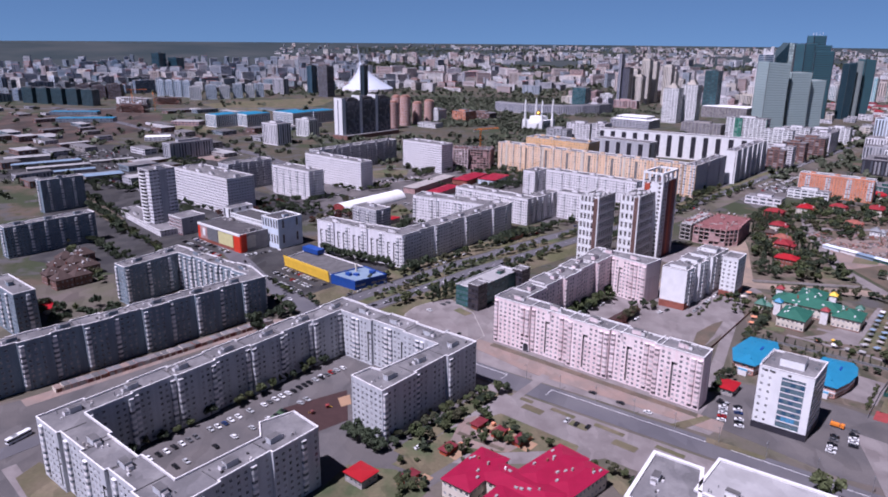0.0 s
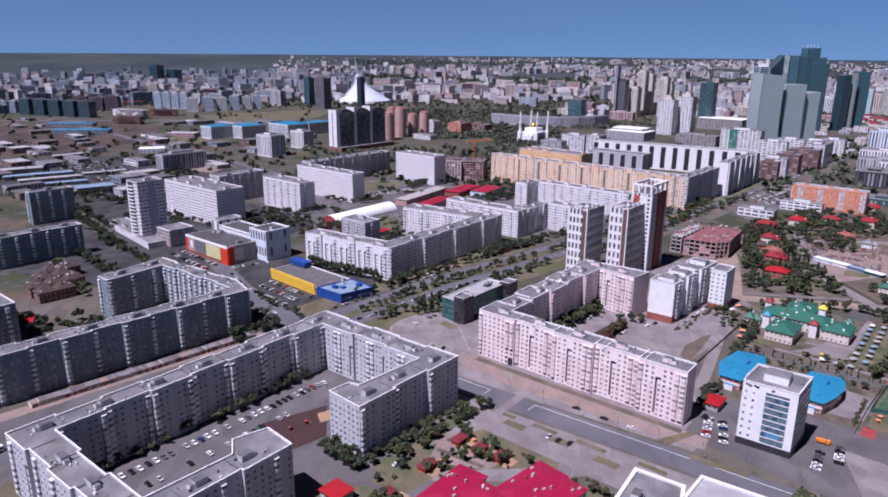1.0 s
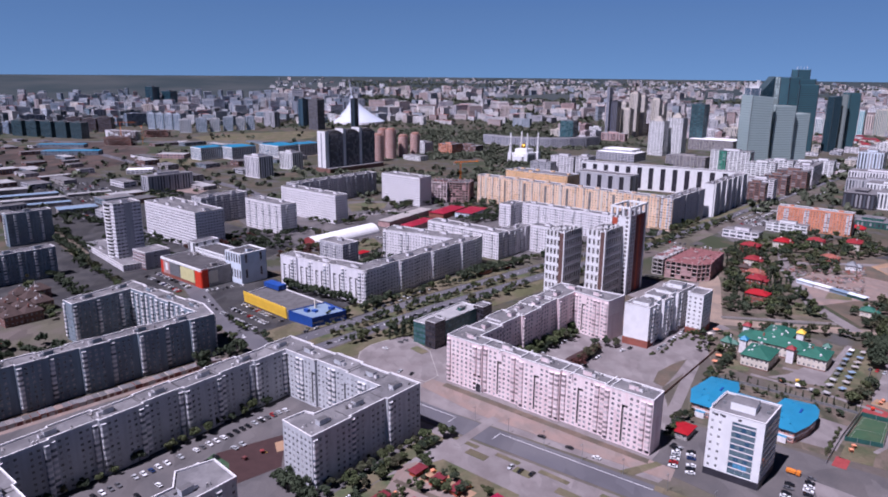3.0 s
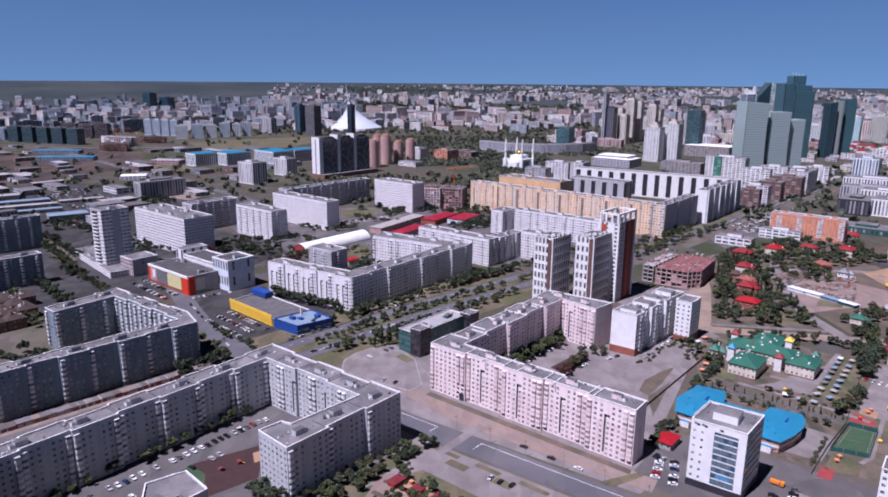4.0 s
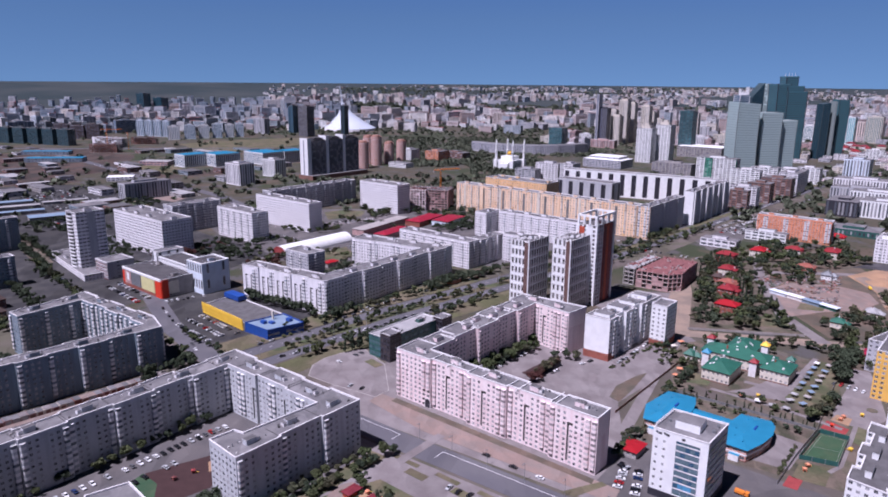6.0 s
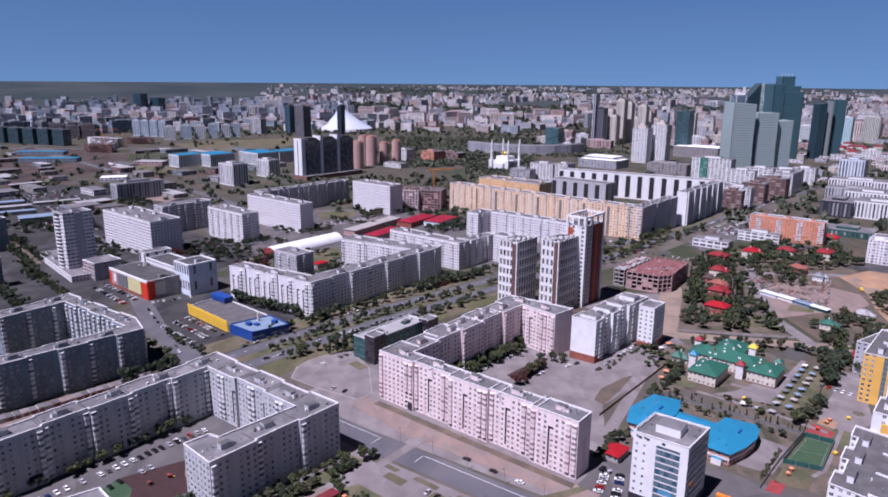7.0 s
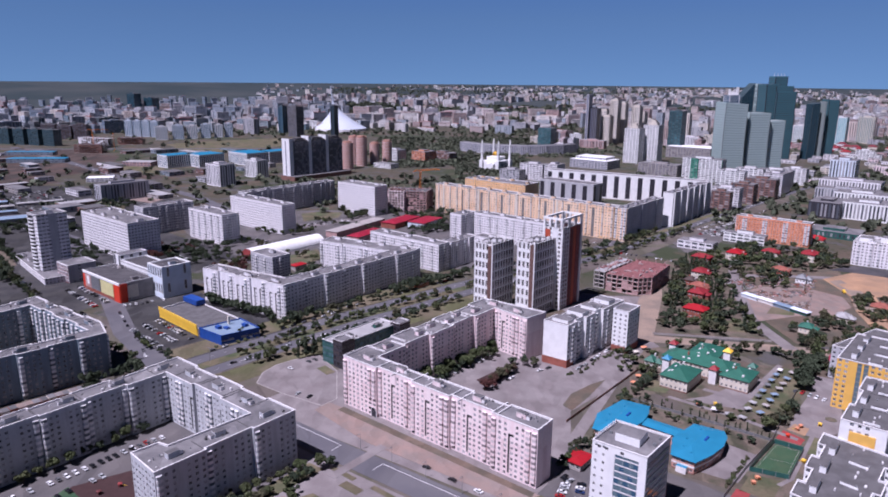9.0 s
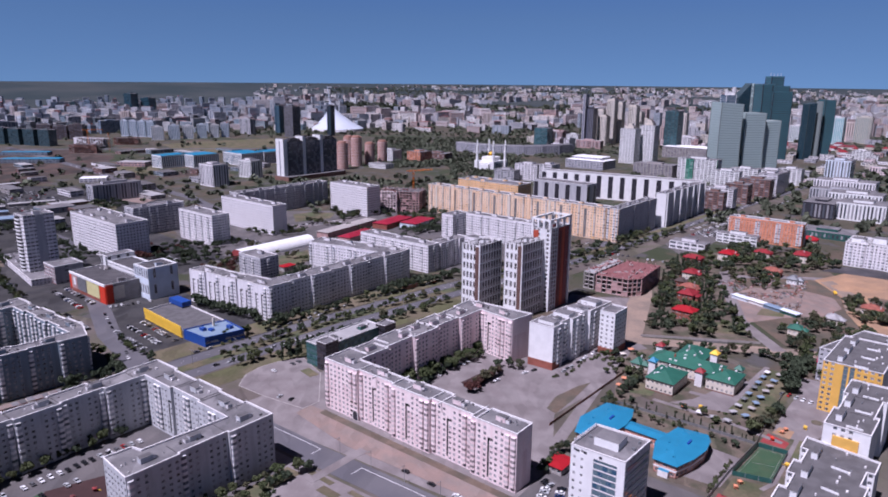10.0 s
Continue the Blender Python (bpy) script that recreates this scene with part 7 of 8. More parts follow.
for k, h in enumerate((62, 50, 84, 58, 90, 66, 80, 60, 76, 56)):
    far_block("apartment_tower", "grey-teal apartment tower of the western quarter", -1345 + 25 * k, 2830 + 7 * k, 22, 24, h, ("panel_grey", "blue_grey_roof", "slate_clad")[k % 3], "night_glass", "v", u=Vector((1, 0.1)).normalized(), group=WEST)
far_block("apartment_block", "blue-white slab of the western quarter", -1560, 2835, 60, 24, 72, "pale_blue", "blue_glass", "v", u=Vector((1, 0)), group=WEST)
far_block("apartment_block", "teal slab of the western quarter", -1480, 2815, 90, 24, 58, "slate_clad", "teal_glass", "h", u=Vector((1, 0)), group=WEST)
far_block("barrack", "long low shed with bright blue roofs", -760, 1560, 120, 30, 9, "panel_shaded", "black_glass", "h", roof="blue_roof", u=Vector((1, 0.1)).normalized(), group="depot sheds", category="shed", top=False)
far_block("hall", "long low hall with a bright white roof", -500, 1284, 44, 30, 7, "panel_white", "black_glass", "h", roof="bright_white", u=Vector((1, 0.3)).normalized(), group="depot sheds", category="hall", top=False)
far_block("hall", "low pink hall on the works area", -520, 1512, 62, 34, 9, "raw_pink", "black_glass", "h", roof="roof_pale", u=Vector((1, -0.1)).normalized(), group="depot sheds", category="hall", top=False)
far_block("barrack", "long low shed with bright blue roofs", -855, 1704, 110, 26, 8, "panel_shaded", "black_glass", "h", roof="blue_roof", u=Vector((1, 0.05)).normalized(), group="depot sheds", category="shed", top=False)
shell("unfinished brown frame of the works area", oblong((-740, 1762), Vector((1, -0.1)), 70, 28), 5, 4.0, "brick_brown", "bitumen_dark", 6, 7, "site frames", True)
shell("unfinished white frame of the works area", oblong((-800, 1925), Vector((0.9, -0.43)), 110, 26), 5, 4.4, "panel_white", "roof_pale", 7, 9, "site frames", True)
shell("unfinished dark frame of the works area", oblong((-732, 1984), Vector((1, 0.05)), 66, 26), 4, 4.4, "brick_brown", "bitumen_dark", 8, 8, "site frames", True)
shell("unfinished brown frame behind the white slabs", oblong((68, 1016), Vector((0.96, -0.28)), 58, 34), 8, 3.6, "raw_pink", "bitumen_dark", 9, 5, "site frames", True)
shell("unfinished white frame behind the white slabs", oblong((50, 1010), Vector((0.96, -0.28)), 26, 26), 8, 3.6, "panel_pink", "concrete", 10, 4.5, "site frames", True)


def tower_crane(x, y, h, turn, jib):
    """A lattice mast with a slewing jib, counter-jib, cab and ballast."""
    root = thing("tower_crane", "orange lattice tower crane on the building site", "crane", "cranes", (x, y, 0))
    c, u = Vector((x, y)), Vector((math.cos(turn), math.sin(turn)))
    w = Vector((-u.y, u.x))
    s = Shape()
    for sx in (-1, 1):
        for sy in (-1, 1):
            s.box(c + u * sx + w * sy, u, 0.3, 0.3, 0, h, "truck_orange")
    for k in range(int(h / 3)):
        s.box(c + w * (1 if k % 2 else -1), u, 2.2, 0.3, 3 * k + 1, 3 * k + 1.5, "truck_orange")
        s.box(c + u * (1 if k % 2 else -1), w, 2.2, 0.3, 3 * k + 2, 3 * k + 2.5, "truck_orange")
    part("mast", s, root)
    for nm, L, sgn in (("jib", jib, 1), ("counter_jib", jib * 0.35, -1)):
        s = Shape()
        s.box(c + u * sgn * L / 2 + w * 0.7, u, L, 0.35, h, h + 0.5, "truck_orange")
        s.box(c + u * sgn * L / 2 - w * 0.7, u, L, 0.35, h, h + 0.5, "truck_orange")
        s.box(c + u * sgn * L * 0.45, u, L * 0.9, 0.35, h + 1.6, h + 2.0, "truck_orange")
        for k in range(int(L / 3)):
            s.box(c + u * sgn * (3 * k + 1.5), w, 1.6, 0.3, h + 0.2, h + 1.7, "truck_orange")
        part(nm, s, root)
    s = Shape()
    s.box(c + u * 1.6 + w * 1.6, u, 2, 1.6, h - 2.2, h, "trim_white")
    part("cab", s, root)
    s = Shape()
    s.box(c - u * jib * 0.32, u, 2.4, 2.2, h - 2.4, h, "concrete")
    part("ballast", s, root)


tower_crane(82, 1062, 50, 0.5, 34)
tower_crane(-780, 1860, 48, 0.2, 40)
tower_crane(-700, 1800, 42, 2.0, 36)
ARC += [(-1110 + 40 * k, 1990 - 15 * k) for k in range(8)] + [(-860 + 30 * k, 2250 - 8 * k) for k in range(12)] + [(-1030 + 40 * k, 2130) for k in range(4)]
TAKEN = list(ARC)
left = scatter(14, -1750, -900, 1900, 2250, 20, 40, gap=60, keep=lambda x, y: inview(x, y), taken=TAKEN)
left += scatter(70, -2150, -860, 2300, 2900, 22, 50, gap=45, keep=lambda x, y: inview(x, y) and (x < -1350 or y > 2880 or y < 2650), taken=TAKEN)
left += scatter(24, -860, -330, 2560, 2900, 14, 36, gap=50, keep=inview, taken=TAKEN)


def singles(spots, n, name, label, mats, group):
    """The nearest ones of a quarter as buildings of their own; the rest is given back."""
    spots = sorted(spots, key=lambda t: t[1])
    for x, y, z, L, W, h, a, sc in spots[:n]:
        far_block(name, label, x, y, L, W, h, rnd.choice(mats), "pane_many", rnd.choice("hhv"), u=Vector((math.cos(a), math.sin(a))), roof=rnd.choice(("bitumen", "bitumen", "bitumen_dark", "bitumen_dark", "roof_pale")), group=group, top=h > 18)
    return spots[n:]


far_city("far_housing", "grey-blue housing blocks of the western quarter", singles(left, 45, "apartment_block", "grey-blue apartment block of the western quarter", ("panel_grey", "pale_blue", "slate_clad", "panel_shaded", "blue_grey_roof"), "western quarter"), "city_left", "city_roofs")
sheds = scatter(34, -800, -270, 860, 1450, 5, 11, L=(18, 60), W=(14, 34), gap=34, keep=lambda x, y: inview(x, y) and not (-300 < x and y < 1000), taken=TAKEN)
sheds += scatter(22, -1300, -250, 1450, 1950, 4, 9, L=(25, 80), W=(16, 34), gap=40, keep=inview, taken=TAKEN)
far_city("far_sheds", "low sheds and depots of the works area", singles(sheds, 56, "depot_shed", "low flat-roofed depot shed on bare ground", ("panel_grey", "panel_shaded", "brick_brown", "panel_white", "concrete"), "depot sheds"), "city_left", "city_roofs")
mid = scatter(20, -560, 120, 2450, 2900, 12, 30, gap=36, keep=inview, taken=TAKEN)
mid += scatter(26, -380, 560, 2650, 2900, 12, 32, gap=34, keep=inview, taken=TAKEN)
mid += scatter(56, 250, 1000, 1850, 2900, 12, 36, gap=38, keep=lambda x, y: inview(x, y) and (x > 420 or y > 2400), taken=TAKEN)
mid += scatter(70, 700, 1500, 2200, 2900, 35, 90, L=(20, 40), W=(16, 26), gap=34, keep=inview, taken=TAKEN)
mid += scatter(90, 900, 2400, 1700, 2900, 8, 38, gap=38, keep=inview, taken=TAKEN)
mid += scatter(60, 820, 1500, 1250, 1800, 6, 16, L=(15, 40), W=(10, 22), gap=30, keep=inview, taken=TAKEN)
far_city("far_housing", "pale pink and white housing blocks of the old city", singles(mid, 110, "apartment_block", "pale apartment block of the old city", ("panel_white", "panel_pink", "cream", "panel_grey", "raw_pink", "bright_white"), "old city"), "city_pale", "city_roofs")
back = scatter(120, -2100, -500, 2330, 2900, 14, 42, L=(18, 60), gap=30, keep=lambda x, y: inview(x, y) and x < -560 and not (-900 < x < -480 and y < 2420), taken=TAKEN)
far_city("far_housing", "dim blue-grey housing behind the western quarter", back, "city_left", "city_roofs")
rim = []
for _ in range(420):
    D, az = 2930 * math.exp(0.55 * rnd.random() ** 1.5), rnd.uniform(-0.60, -0.10)
    r = NEAR_R + (FAR_R - NEAR_R) * math.log(D / NEAR_R) / DEEP
    k = r / D
    rim.append((MID.x + r * math.sin(az), MID.y + r * math.cos(az), land_z(r), rnd.uniform(18, 50) * k, 18 * k, rnd.choice((28, 36, 50, 64)) * k, rnd.choice((0.0, 0.5, -0.4)), k))
far_city("far_housing", "pale towers along the western skyline", rim, "city_rim", "city_roofs")
deep = []
for D, az, L, h in ((3690, -0.330, 120, 44), (3700, -0.298, 110, 40), (3710, -0.265, 130, 44), (3800, -0.232, 60, 48), (4000, -0.212, 90, 66), (3990, -0.188, 60, 84)):
    r = NEAR_R + (FAR_R - NEAR_R) * math.log(D / NEAR_R) / DEEP
    deep.append((MID.x + r * math.sin(az), MID.y + r * math.cos(az), land_z(r), L * r / D, 20 * r / D, h * r / D, 0.2, r / D))
while len(deep) < 2600:
    s = rnd.random() ** 1.25
    D = 2900 * math.exp(s * 1.75)
    az = rnd.uniform(-0.66, 0.74)
    if az < -0.22 and s > 0.22 or az < 0.02 and s > 0.5 and rnd.random() < 0.8:
        continue
    if 0.5 + 0.5 * noise.noise((az * 9, s * 5, 3)) < 0.42 or 0.10 < s < 0.26 and az < 0.22 and rnd.random() < 0.85:
        continue
    r = NEAR_R + (FAR_R - NEAR_R) * math.log(D / NEAR_R) / DEEP
    k = r / D
    x, y = MID.x + r * math.sin(az), MID.y + r * math.cos(az)
    hh = rnd.choice((12, 16, 28, 28, 36, 50)) * rnd.uniform(0.8, 1.2)
    deep.append((x, y, land_z(r), rnd.uniform(25, 90) * k, rnd.uniform(14, 26) * k, hh * k, rnd.uniform(-0.3, 0.3) + rnd.choice((0.7, -0.7, 0)), k))
far_city("far_housing", "hazy rows of housing along the skyline", deep, "city_pale", "city_roofs")

# ---- trees ----


def leaf_quads(rn, lumps, n, size):
    """n small leaf clumps scattered in a crown made of a few uneven lumps; returns quads (n, 4, 3)."""
    lumps = np.array(lumps)
    pick = rn.integers(0, len(lumps), n)
    d = rn.normal(size=(n, 3))
    d /= np.linalg.norm(d, axis=1)[:, None]
    rad = rn.uniform(0.55, 1.05, n)[:, None]
    c = lumps[pick, :3] + d * rad * lumps[pick, 3:6]
    nrm = d + rn.normal(size=(n, 3)) * 0.7
    nrm /= np.linalg.norm(nrm, axis=1)[:, None]
    a = np.cross(nrm, rn.normal(size=(n, 3)))
    a /= np.linalg.norm(a, axis=1)[:, None]
    b = np.cross(nrm, a)
    s = rn.uniform(0.6, 1.3, n)[:, None] * size
    return np.stack([c - a * s - b * s * 0.7, c + a * s - b * s * 0.6, c + a * s * 0.8 + b * s, c - a * s * 0.9 + b * s * 0.8], 1)


def tree_lumps(rn, kind):
    if kind == "poplar":
        return [(rn.normal() * 0.25, rn.normal() * 0.25, 2.2 + k * 1.25, 1.15 - 0.09 * k, 1.15 - 0.09 * k, 1.1) for k in range(7)]
    if kind == "bush":
        return [(rn.normal() * 0.9, rn.normal() * 0.9, 1.0 + rn.uniform(0, 0.8), 1.0, 1.0, 0.9) for _ in range(5)]
    return [(rn.normal() * 1.5, rn.normal() * 1.5, 3.6 + rn.uniform(0, 2.8), rn.uniform(1.1, 1.9), rn.uniform(1.1, 1.9), rn.uniform(0.9, 1.5)) for _ in range(9)]


def tree_proto(kind, leaf, seed):
    rn = np.random.default_rng(seed)
    lumps = tree_lumps(rn, kind)
    V = leaf_quads(rn, lumps, {"poplar": 420, "bush": 260}.get(kind, 620), {"poplar": 0.32, "bush": 0.34}.get(kind, 0.42)).reshape(-1, 3)
    n = len(V) // 4
    me = bpy.data.meshes.new("crown")
    me.from_pydata(V.tolist(), [], [tuple(range(4 * i, 4 * i + 4)) for i in range(n)])
    me.materials.append(MATS[leaf])
    me.update()
    s = Shape()
    hh = {"poplar": 6, "bush": 0.9}.get(kind, 3.8)
    s.tube((0, 0), 0.24, 0.12, 0, hh, "bark", 7)
    for i in range(4):
        a = i * 1.6 + 0.4
        p = (math.cos(a) * 0.9, math.sin(a) * 0.9)
        k = len(s.v)
        z0, z1 = hh * 0.6, hh + 0.9
        s.face([(0.08, 0, z0), (0, 0.08, z0), (p[0], p[1], z1)], "bark")
        s.face([(-0.08, 0, z0), (0.05, 0.05, z0 - 0.1), (p[0], p[1], z1)], "bark")
    return me, s.mesh("trunk")


PROTO = {}
for kind, leaf, k in (("round", "leaf_deep", 3), ("round", "leaf_mid", 2), ("round", "leaf_dull", 2), ("poplar", "leaf_deep", 2), ("bush", "leaf_mid", 2), ("bush", "leaf_dull", 1), ("round", "leaf_red", 1)):
    for i in range(k):
        PROTO.setdefault((kind, leaf), []).append(tree_proto(kind, leaf, 7 * i + len(PROTO)))
TREE_WORDS = {"leaf_deep": "dark green leafy tree", "leaf_mid": "green leafy tree", "leaf_dull": "dusty brown-green tree", "leaf_red": "dark reddish-leaved tree"}
tree_rnd = random.Random(5)


SPOTS = []


def tree(x, y, size=1.0, kind="round", leaf=None, where="growing beside the yard"):
    """Notes a tree; they are planted below, the nearest ones as things."""
    leaf = leaf or tree_rnd.choice(("leaf_deep", "leaf_deep", "leaf_mid", "leaf_mid", "leaf_dull") if kind == "round" else ("leaf_deep",) if kind == "poplar" else ("leaf_mid", "leaf_dull"))
    r = tree_rnd.choice(PROTO[(kind, leaf)])
    SPOTS.append((x, y, (size * tree_rnd.uniform(0.9, 1.1), size * tree_rnd.uniform(0.9, 1.1), size * tree_rnd.uniform(0.85, 1.2)), tree_rnd.uniform(0, 6.28), kind, leaf, r, where))


def plant(single):
    order = sorted(SPOTS, key=lambda t: t[1] + abs(t[0] - 60) * 0.3)
    for x, y, sc, a, kind, leaf, (crown, trunk), where in order[:single]:
        word = TREE_WORDS[leaf].replace("tree", "bush") if kind == "bush" else TREE_WORDS[leaf].replace("leafy", "slender") if kind == "poplar" else TREE_WORDS[leaf]
        root = thing("bush" if kind == "bush" else "tree", word + " " + where, "bush" if kind == "bush" else "tree", "trees", (x, y, 0), a)
        root.scale = sc
        for nm, me in (("trunk", trunk), ("crown", crown)):
            ob = new(nm, me)
            ob.parent = root
    rest = {}
    for x, y, sc, a, kind, leaf, (crown, trunk), where in order[single:]:
        n = len(crown.vertices)
        co = np.empty(3 * n)
        crown.vertices.foreach_get("co", co)
        co = co.reshape(-1, 4, 3)[::2] * 1.0
        m = co.mean(axis=1, keepdims=True)
        co = (m + (co - m) * 1.35) * np.array(sc)
        c, s = math.cos(a), math.sin(a)
        co = np.stack([co[..., 0] * c - co[..., 1] * s + x, co[..., 0] * s + co[..., 1] * c + y, co[..., 2]], -1)
        rest.setdefault(leaf, []).append(co)
    for leaf, list_ in rest.items():
        V = np.concatenate(list_)
        quads_object("woods", TREE_WORDS[leaf] + "s standing farther off among the blocks", V, [leaf], np.zeros(len(V), int), "woods")


def rows_of(pts, gap, size, kind="round", leaf=None, jit=1.5, where="growing in a row along the wall", skip=0.1):
    for i in range(len(pts) - 1):
        a, b = Vector(pts[i]), Vector(pts[i + 1])
        L = (b - a).length
        n = max(1, int(L / gap))
        for k in range(n):
            if tree_rnd.random() < skip:
                continue
            p = a.lerp(b, (k + 0.5) / n) + Vector((tree_rnd.uniform(-jit, jit), tree_rnd.uniform(-jit, jit)))
            tree(p.x, p.y, size * tree_rnd.uniform(0.75, 1.25), kind, leaf, where)


def grove(pts, n, size, kinds=("round",), leaf=None, where="in a dense garden"):
    q = [Vector(p) for p in pts]
    x0, x1, y0, y1 = min(p.x for p in q), max(p.x for p in q), min(p.y for p in q), max(p.y for p in q)
    made = 0
    for _ in range(n * 20):
        if made >= n:
            break
        x, y = tree_rnd.uniform(x0, x1), tree_rnd.uniform(y0, y1)
        inside = False
        for i in range(len(q)):
            a, b = q[i - 1], q[i]
            if (a.y > y) != (b.y > y) and x < (b.x - a.x) * (y - a.y) / (b.y - a.y) + a.x:
                inside = not inside
        if inside and all((x - c[0][0]) ** 2 + (y - c[0][1]) ** 2 > 110 for c in COTS):
            tree(x, y, size * tree_rnd.uniform(0.7, 1.3), tree_rnd.choice(kinds), leaf, where)
            made += 1


# courtyard and street trees by the near blocks
rows_of([(-141, 262), (-58, 364)], 7, 0.8, where="under the shaded long wall")
rows_of([(-36, 286), (-18, 271)], 4.5, 1.0, leaf="leaf_deep", where="at the gable of the white block", skip=0)
rows_of([(-16, 274), (32, 328)], 6, 0.75, where="under the shaded wall")
rows_of([(-4, 280), (46, 330)], 4.0, 0.75, where="in a hedge row by the footpath", skip=0.05)
grove([(-10, 262), (10, 262), (60, 272), (62, 285), (30, 305), (5, 290)], 42, 0.65, ("round", "bush"), where="round the play shelters")
grove([(-18, 236), (-8, 228), (6, 240), (-6, 262), (-14, 262)], 18, 0.55, ("round", "bush"), where="beside the red-roofed school")
rows_of([(66, 268), (90, 248), (112, 226)], 6, 0.6, where="along the path by the school")
rows_of([(72, 404), (140, 478)], 4.2, 1.15, leaf="leaf_mid", where="inside the pink courtyard", jit=3, skip=0)
rows_of([(78, 400), (140, 470)], 6, 0.9, where="inside the pink courtyard", jit=3)
rows_of([(148, 452), (166, 448)], 5, 1.0, where="before the courtyard gable")
rows_of([(126, 410), (148, 440)], 3.4, 0.8, leaf="leaf_red", where="beside the car yard", skip=0)
rows_of([(134, 424), (150, 444)], 4, 0.85, leaf="leaf_dull", where="beside the car yard", skip=0)
rows_of([(180, 436), (190, 438), (240, 492)], 5, 0.65, "bush", where="hedge along the white slab")
rows_of([(152, 322), (180, 352), (214, 402), (236, 430)], 5, 0.75, where="along the fence of the kindergarten", jit=2.5)
rows_of([(210, 392), (250, 360), (266, 346)], 6, 0.5, where="in the kindergarten hedge", jit=2)
rows_of([(216, 398), (262, 364), (276, 352)], 3.6, 0.42, "poplar", where="in the kindergarten hedge", jit=1.8, skip=0.25)
grove([(210, 400), (256, 356), (268, 362), (284, 374), (270, 388), (232, 404)], 26, 0.5, ("round", "bush"), where="in the kindergarten garden")
grove([(214, 446), (236, 428), (252, 470), (236, 490)], 26, 0.75, ("round", "bush"), where="by the green-roofed kindergarten")
rows_of([(321, 409), (330, 418), (343, 435)], 5, 1.3, leaf="leaf_deep", where="tall by the car park", jit=2, skip=0)
rows_of([(278, 361), (284, 367), (298, 377), (306, 388)], 4.2, 0.95, where="along the sports ground", jit=1.5)
rows_of([(262, 486), (330, 470), (372, 440)], 7, 0.9, where="beside the dusty lane", jit=3)
rows_of([(232, 308), (256, 335)], 2.2, 0.55, "bush", where="in a clipped hedge by the sports ground", jit=0.5, skip=0)
rows_of([(262, 470), (306, 462)], 7, 1.0, where="behind the kindergarten", jit=3)
grove([(268, 520), (300, 508), (345, 498), (350, 540), (376, 640), (400, 720), (380, 740), (345, 700), (310, 610)], 220, 0.95, where="in the cottage gardens", kinds=("round", "round", "round", "poplar"))
grove([(362, 480), (400, 455), (440, 470), (440, 520), (410, 545), (370, 520)], 90, 0.85, where="in the cottage gardens")
grove([(395, 690), (470, 680), (530, 700), (540, 770), (420, 790), (398, 740)], 120, 1.1, where="in the cottage gardens")
grove([(385, 640), (430, 620), (450, 650), (440, 700), (400, 690)], 40, 0.9, where="by the building site")
grove([(440, 540), (470, 500), (500, 560), (470, 600)], 30, 1.0, where="by the building site")
grove([(330, 440), (380, 420), (400, 455), (350, 470)], 40, 0.9, where="behind the yellow blocks")
rows_of([(166, 236), (170, 236)], 4, 1.5, leaf="leaf_mid", where="tall beside the street", jit=0.5, skip=0)
# the avenue
rows_of([(-40, 466), (30, 540), (134, 632), (284, 762)], 6, 0.75, where="on the avenue's middle strip", jit=2)
rows_of([(-20, 452), (60, 528), (120, 590)], 6, 0.9, where="on the avenue's verge", jit=3)
rows_of([(4, 458), (30, 486), (58, 518)], 5, 1.2, "poplar", where="on the avenue's verge", jit=2)
rows_of([(-58, 490), (10, 552), (60, 602), (150, 690), (280, 800)], 6, 0.85, where="on the far verge of the avenue", jit=4)
rows_of([(60, 606), (100, 640), (130, 668)], 5, 1.1, leaf="leaf_deep", where="before the old blocks", jit=3)
rows_of([(-92, 582), (-24, 534)], 5, 1.2, leaf="leaf_deep", where="before the old block's front", jit=2, skip=0.05)
rows_of([(-14, 532), (10, 556)], 6, 1.0, leaf="leaf_deep", where="at the old block's corner")
rows_of([(200, 690), (300, 780), (380, 860)], 7, 1.0, where="on the far verge of the avenue", jit=6)
rows_of([(160, 610), (250, 700), (330, 780), (430, 880)], 7, 0.9, where="on the near verge of the avenue", jit=5)
grove([(-225, 700), (-180, 690), (-150, 750), (-190, 800), (-240, 780)], 24, 1.0, leaf="leaf_red", where="between the white slabs")
grove([(-10, 925), (16, 960), (0, 985), (-24, 960)], 30, 1.0, where="between the white slabs")
grove([(-40, 630), (-10, 650), (0, 690), (-30, 690)], 10, 1.2, leaf="leaf_deep", where="in the old block's yard")
grove([(-130, 700), (-100, 690), (-80, 720), (-110, 740)], 10, 1.0, where="beside the arched hall")
rows_of([(-115, 425), (-112, 405)], 5, 1.3, leaf="leaf_deep", where="in the shade of the grey block", jit=4, skip=0)
rows_of([(-108, 432), (-98, 440), (-90, 446)], 4, 1.1, leaf="leaf_deep", where="in the shade of the grey block", jit=4, skip=0)
rows_of([(-212, 446), (-232, 430), (-250, 420)], 6, 1.1, leaf="leaf_deep", where="behind the grey block", jit=4)
rows_of([(-300, 470), (-262, 440), (-230, 450)], 6, 1.0, where="behind the grey block", jit=6)
rows_of([(-340, 700), (-250, 600), (-225, 560)], 6, 0.9, where="along the western street", jit=3)
rows_of([(-360, 640), (-300, 560), (-250, 500)], 7, 0.9, where="along the western street", jit=5)
rows_of([(-120, 500), (-70, 452)], 5, 0.7, where="on the car park's edge", jit=3)
rows_of([(-60, 480), (-25, 505)], 6, 0.6, "bush", where="before the blue shop")


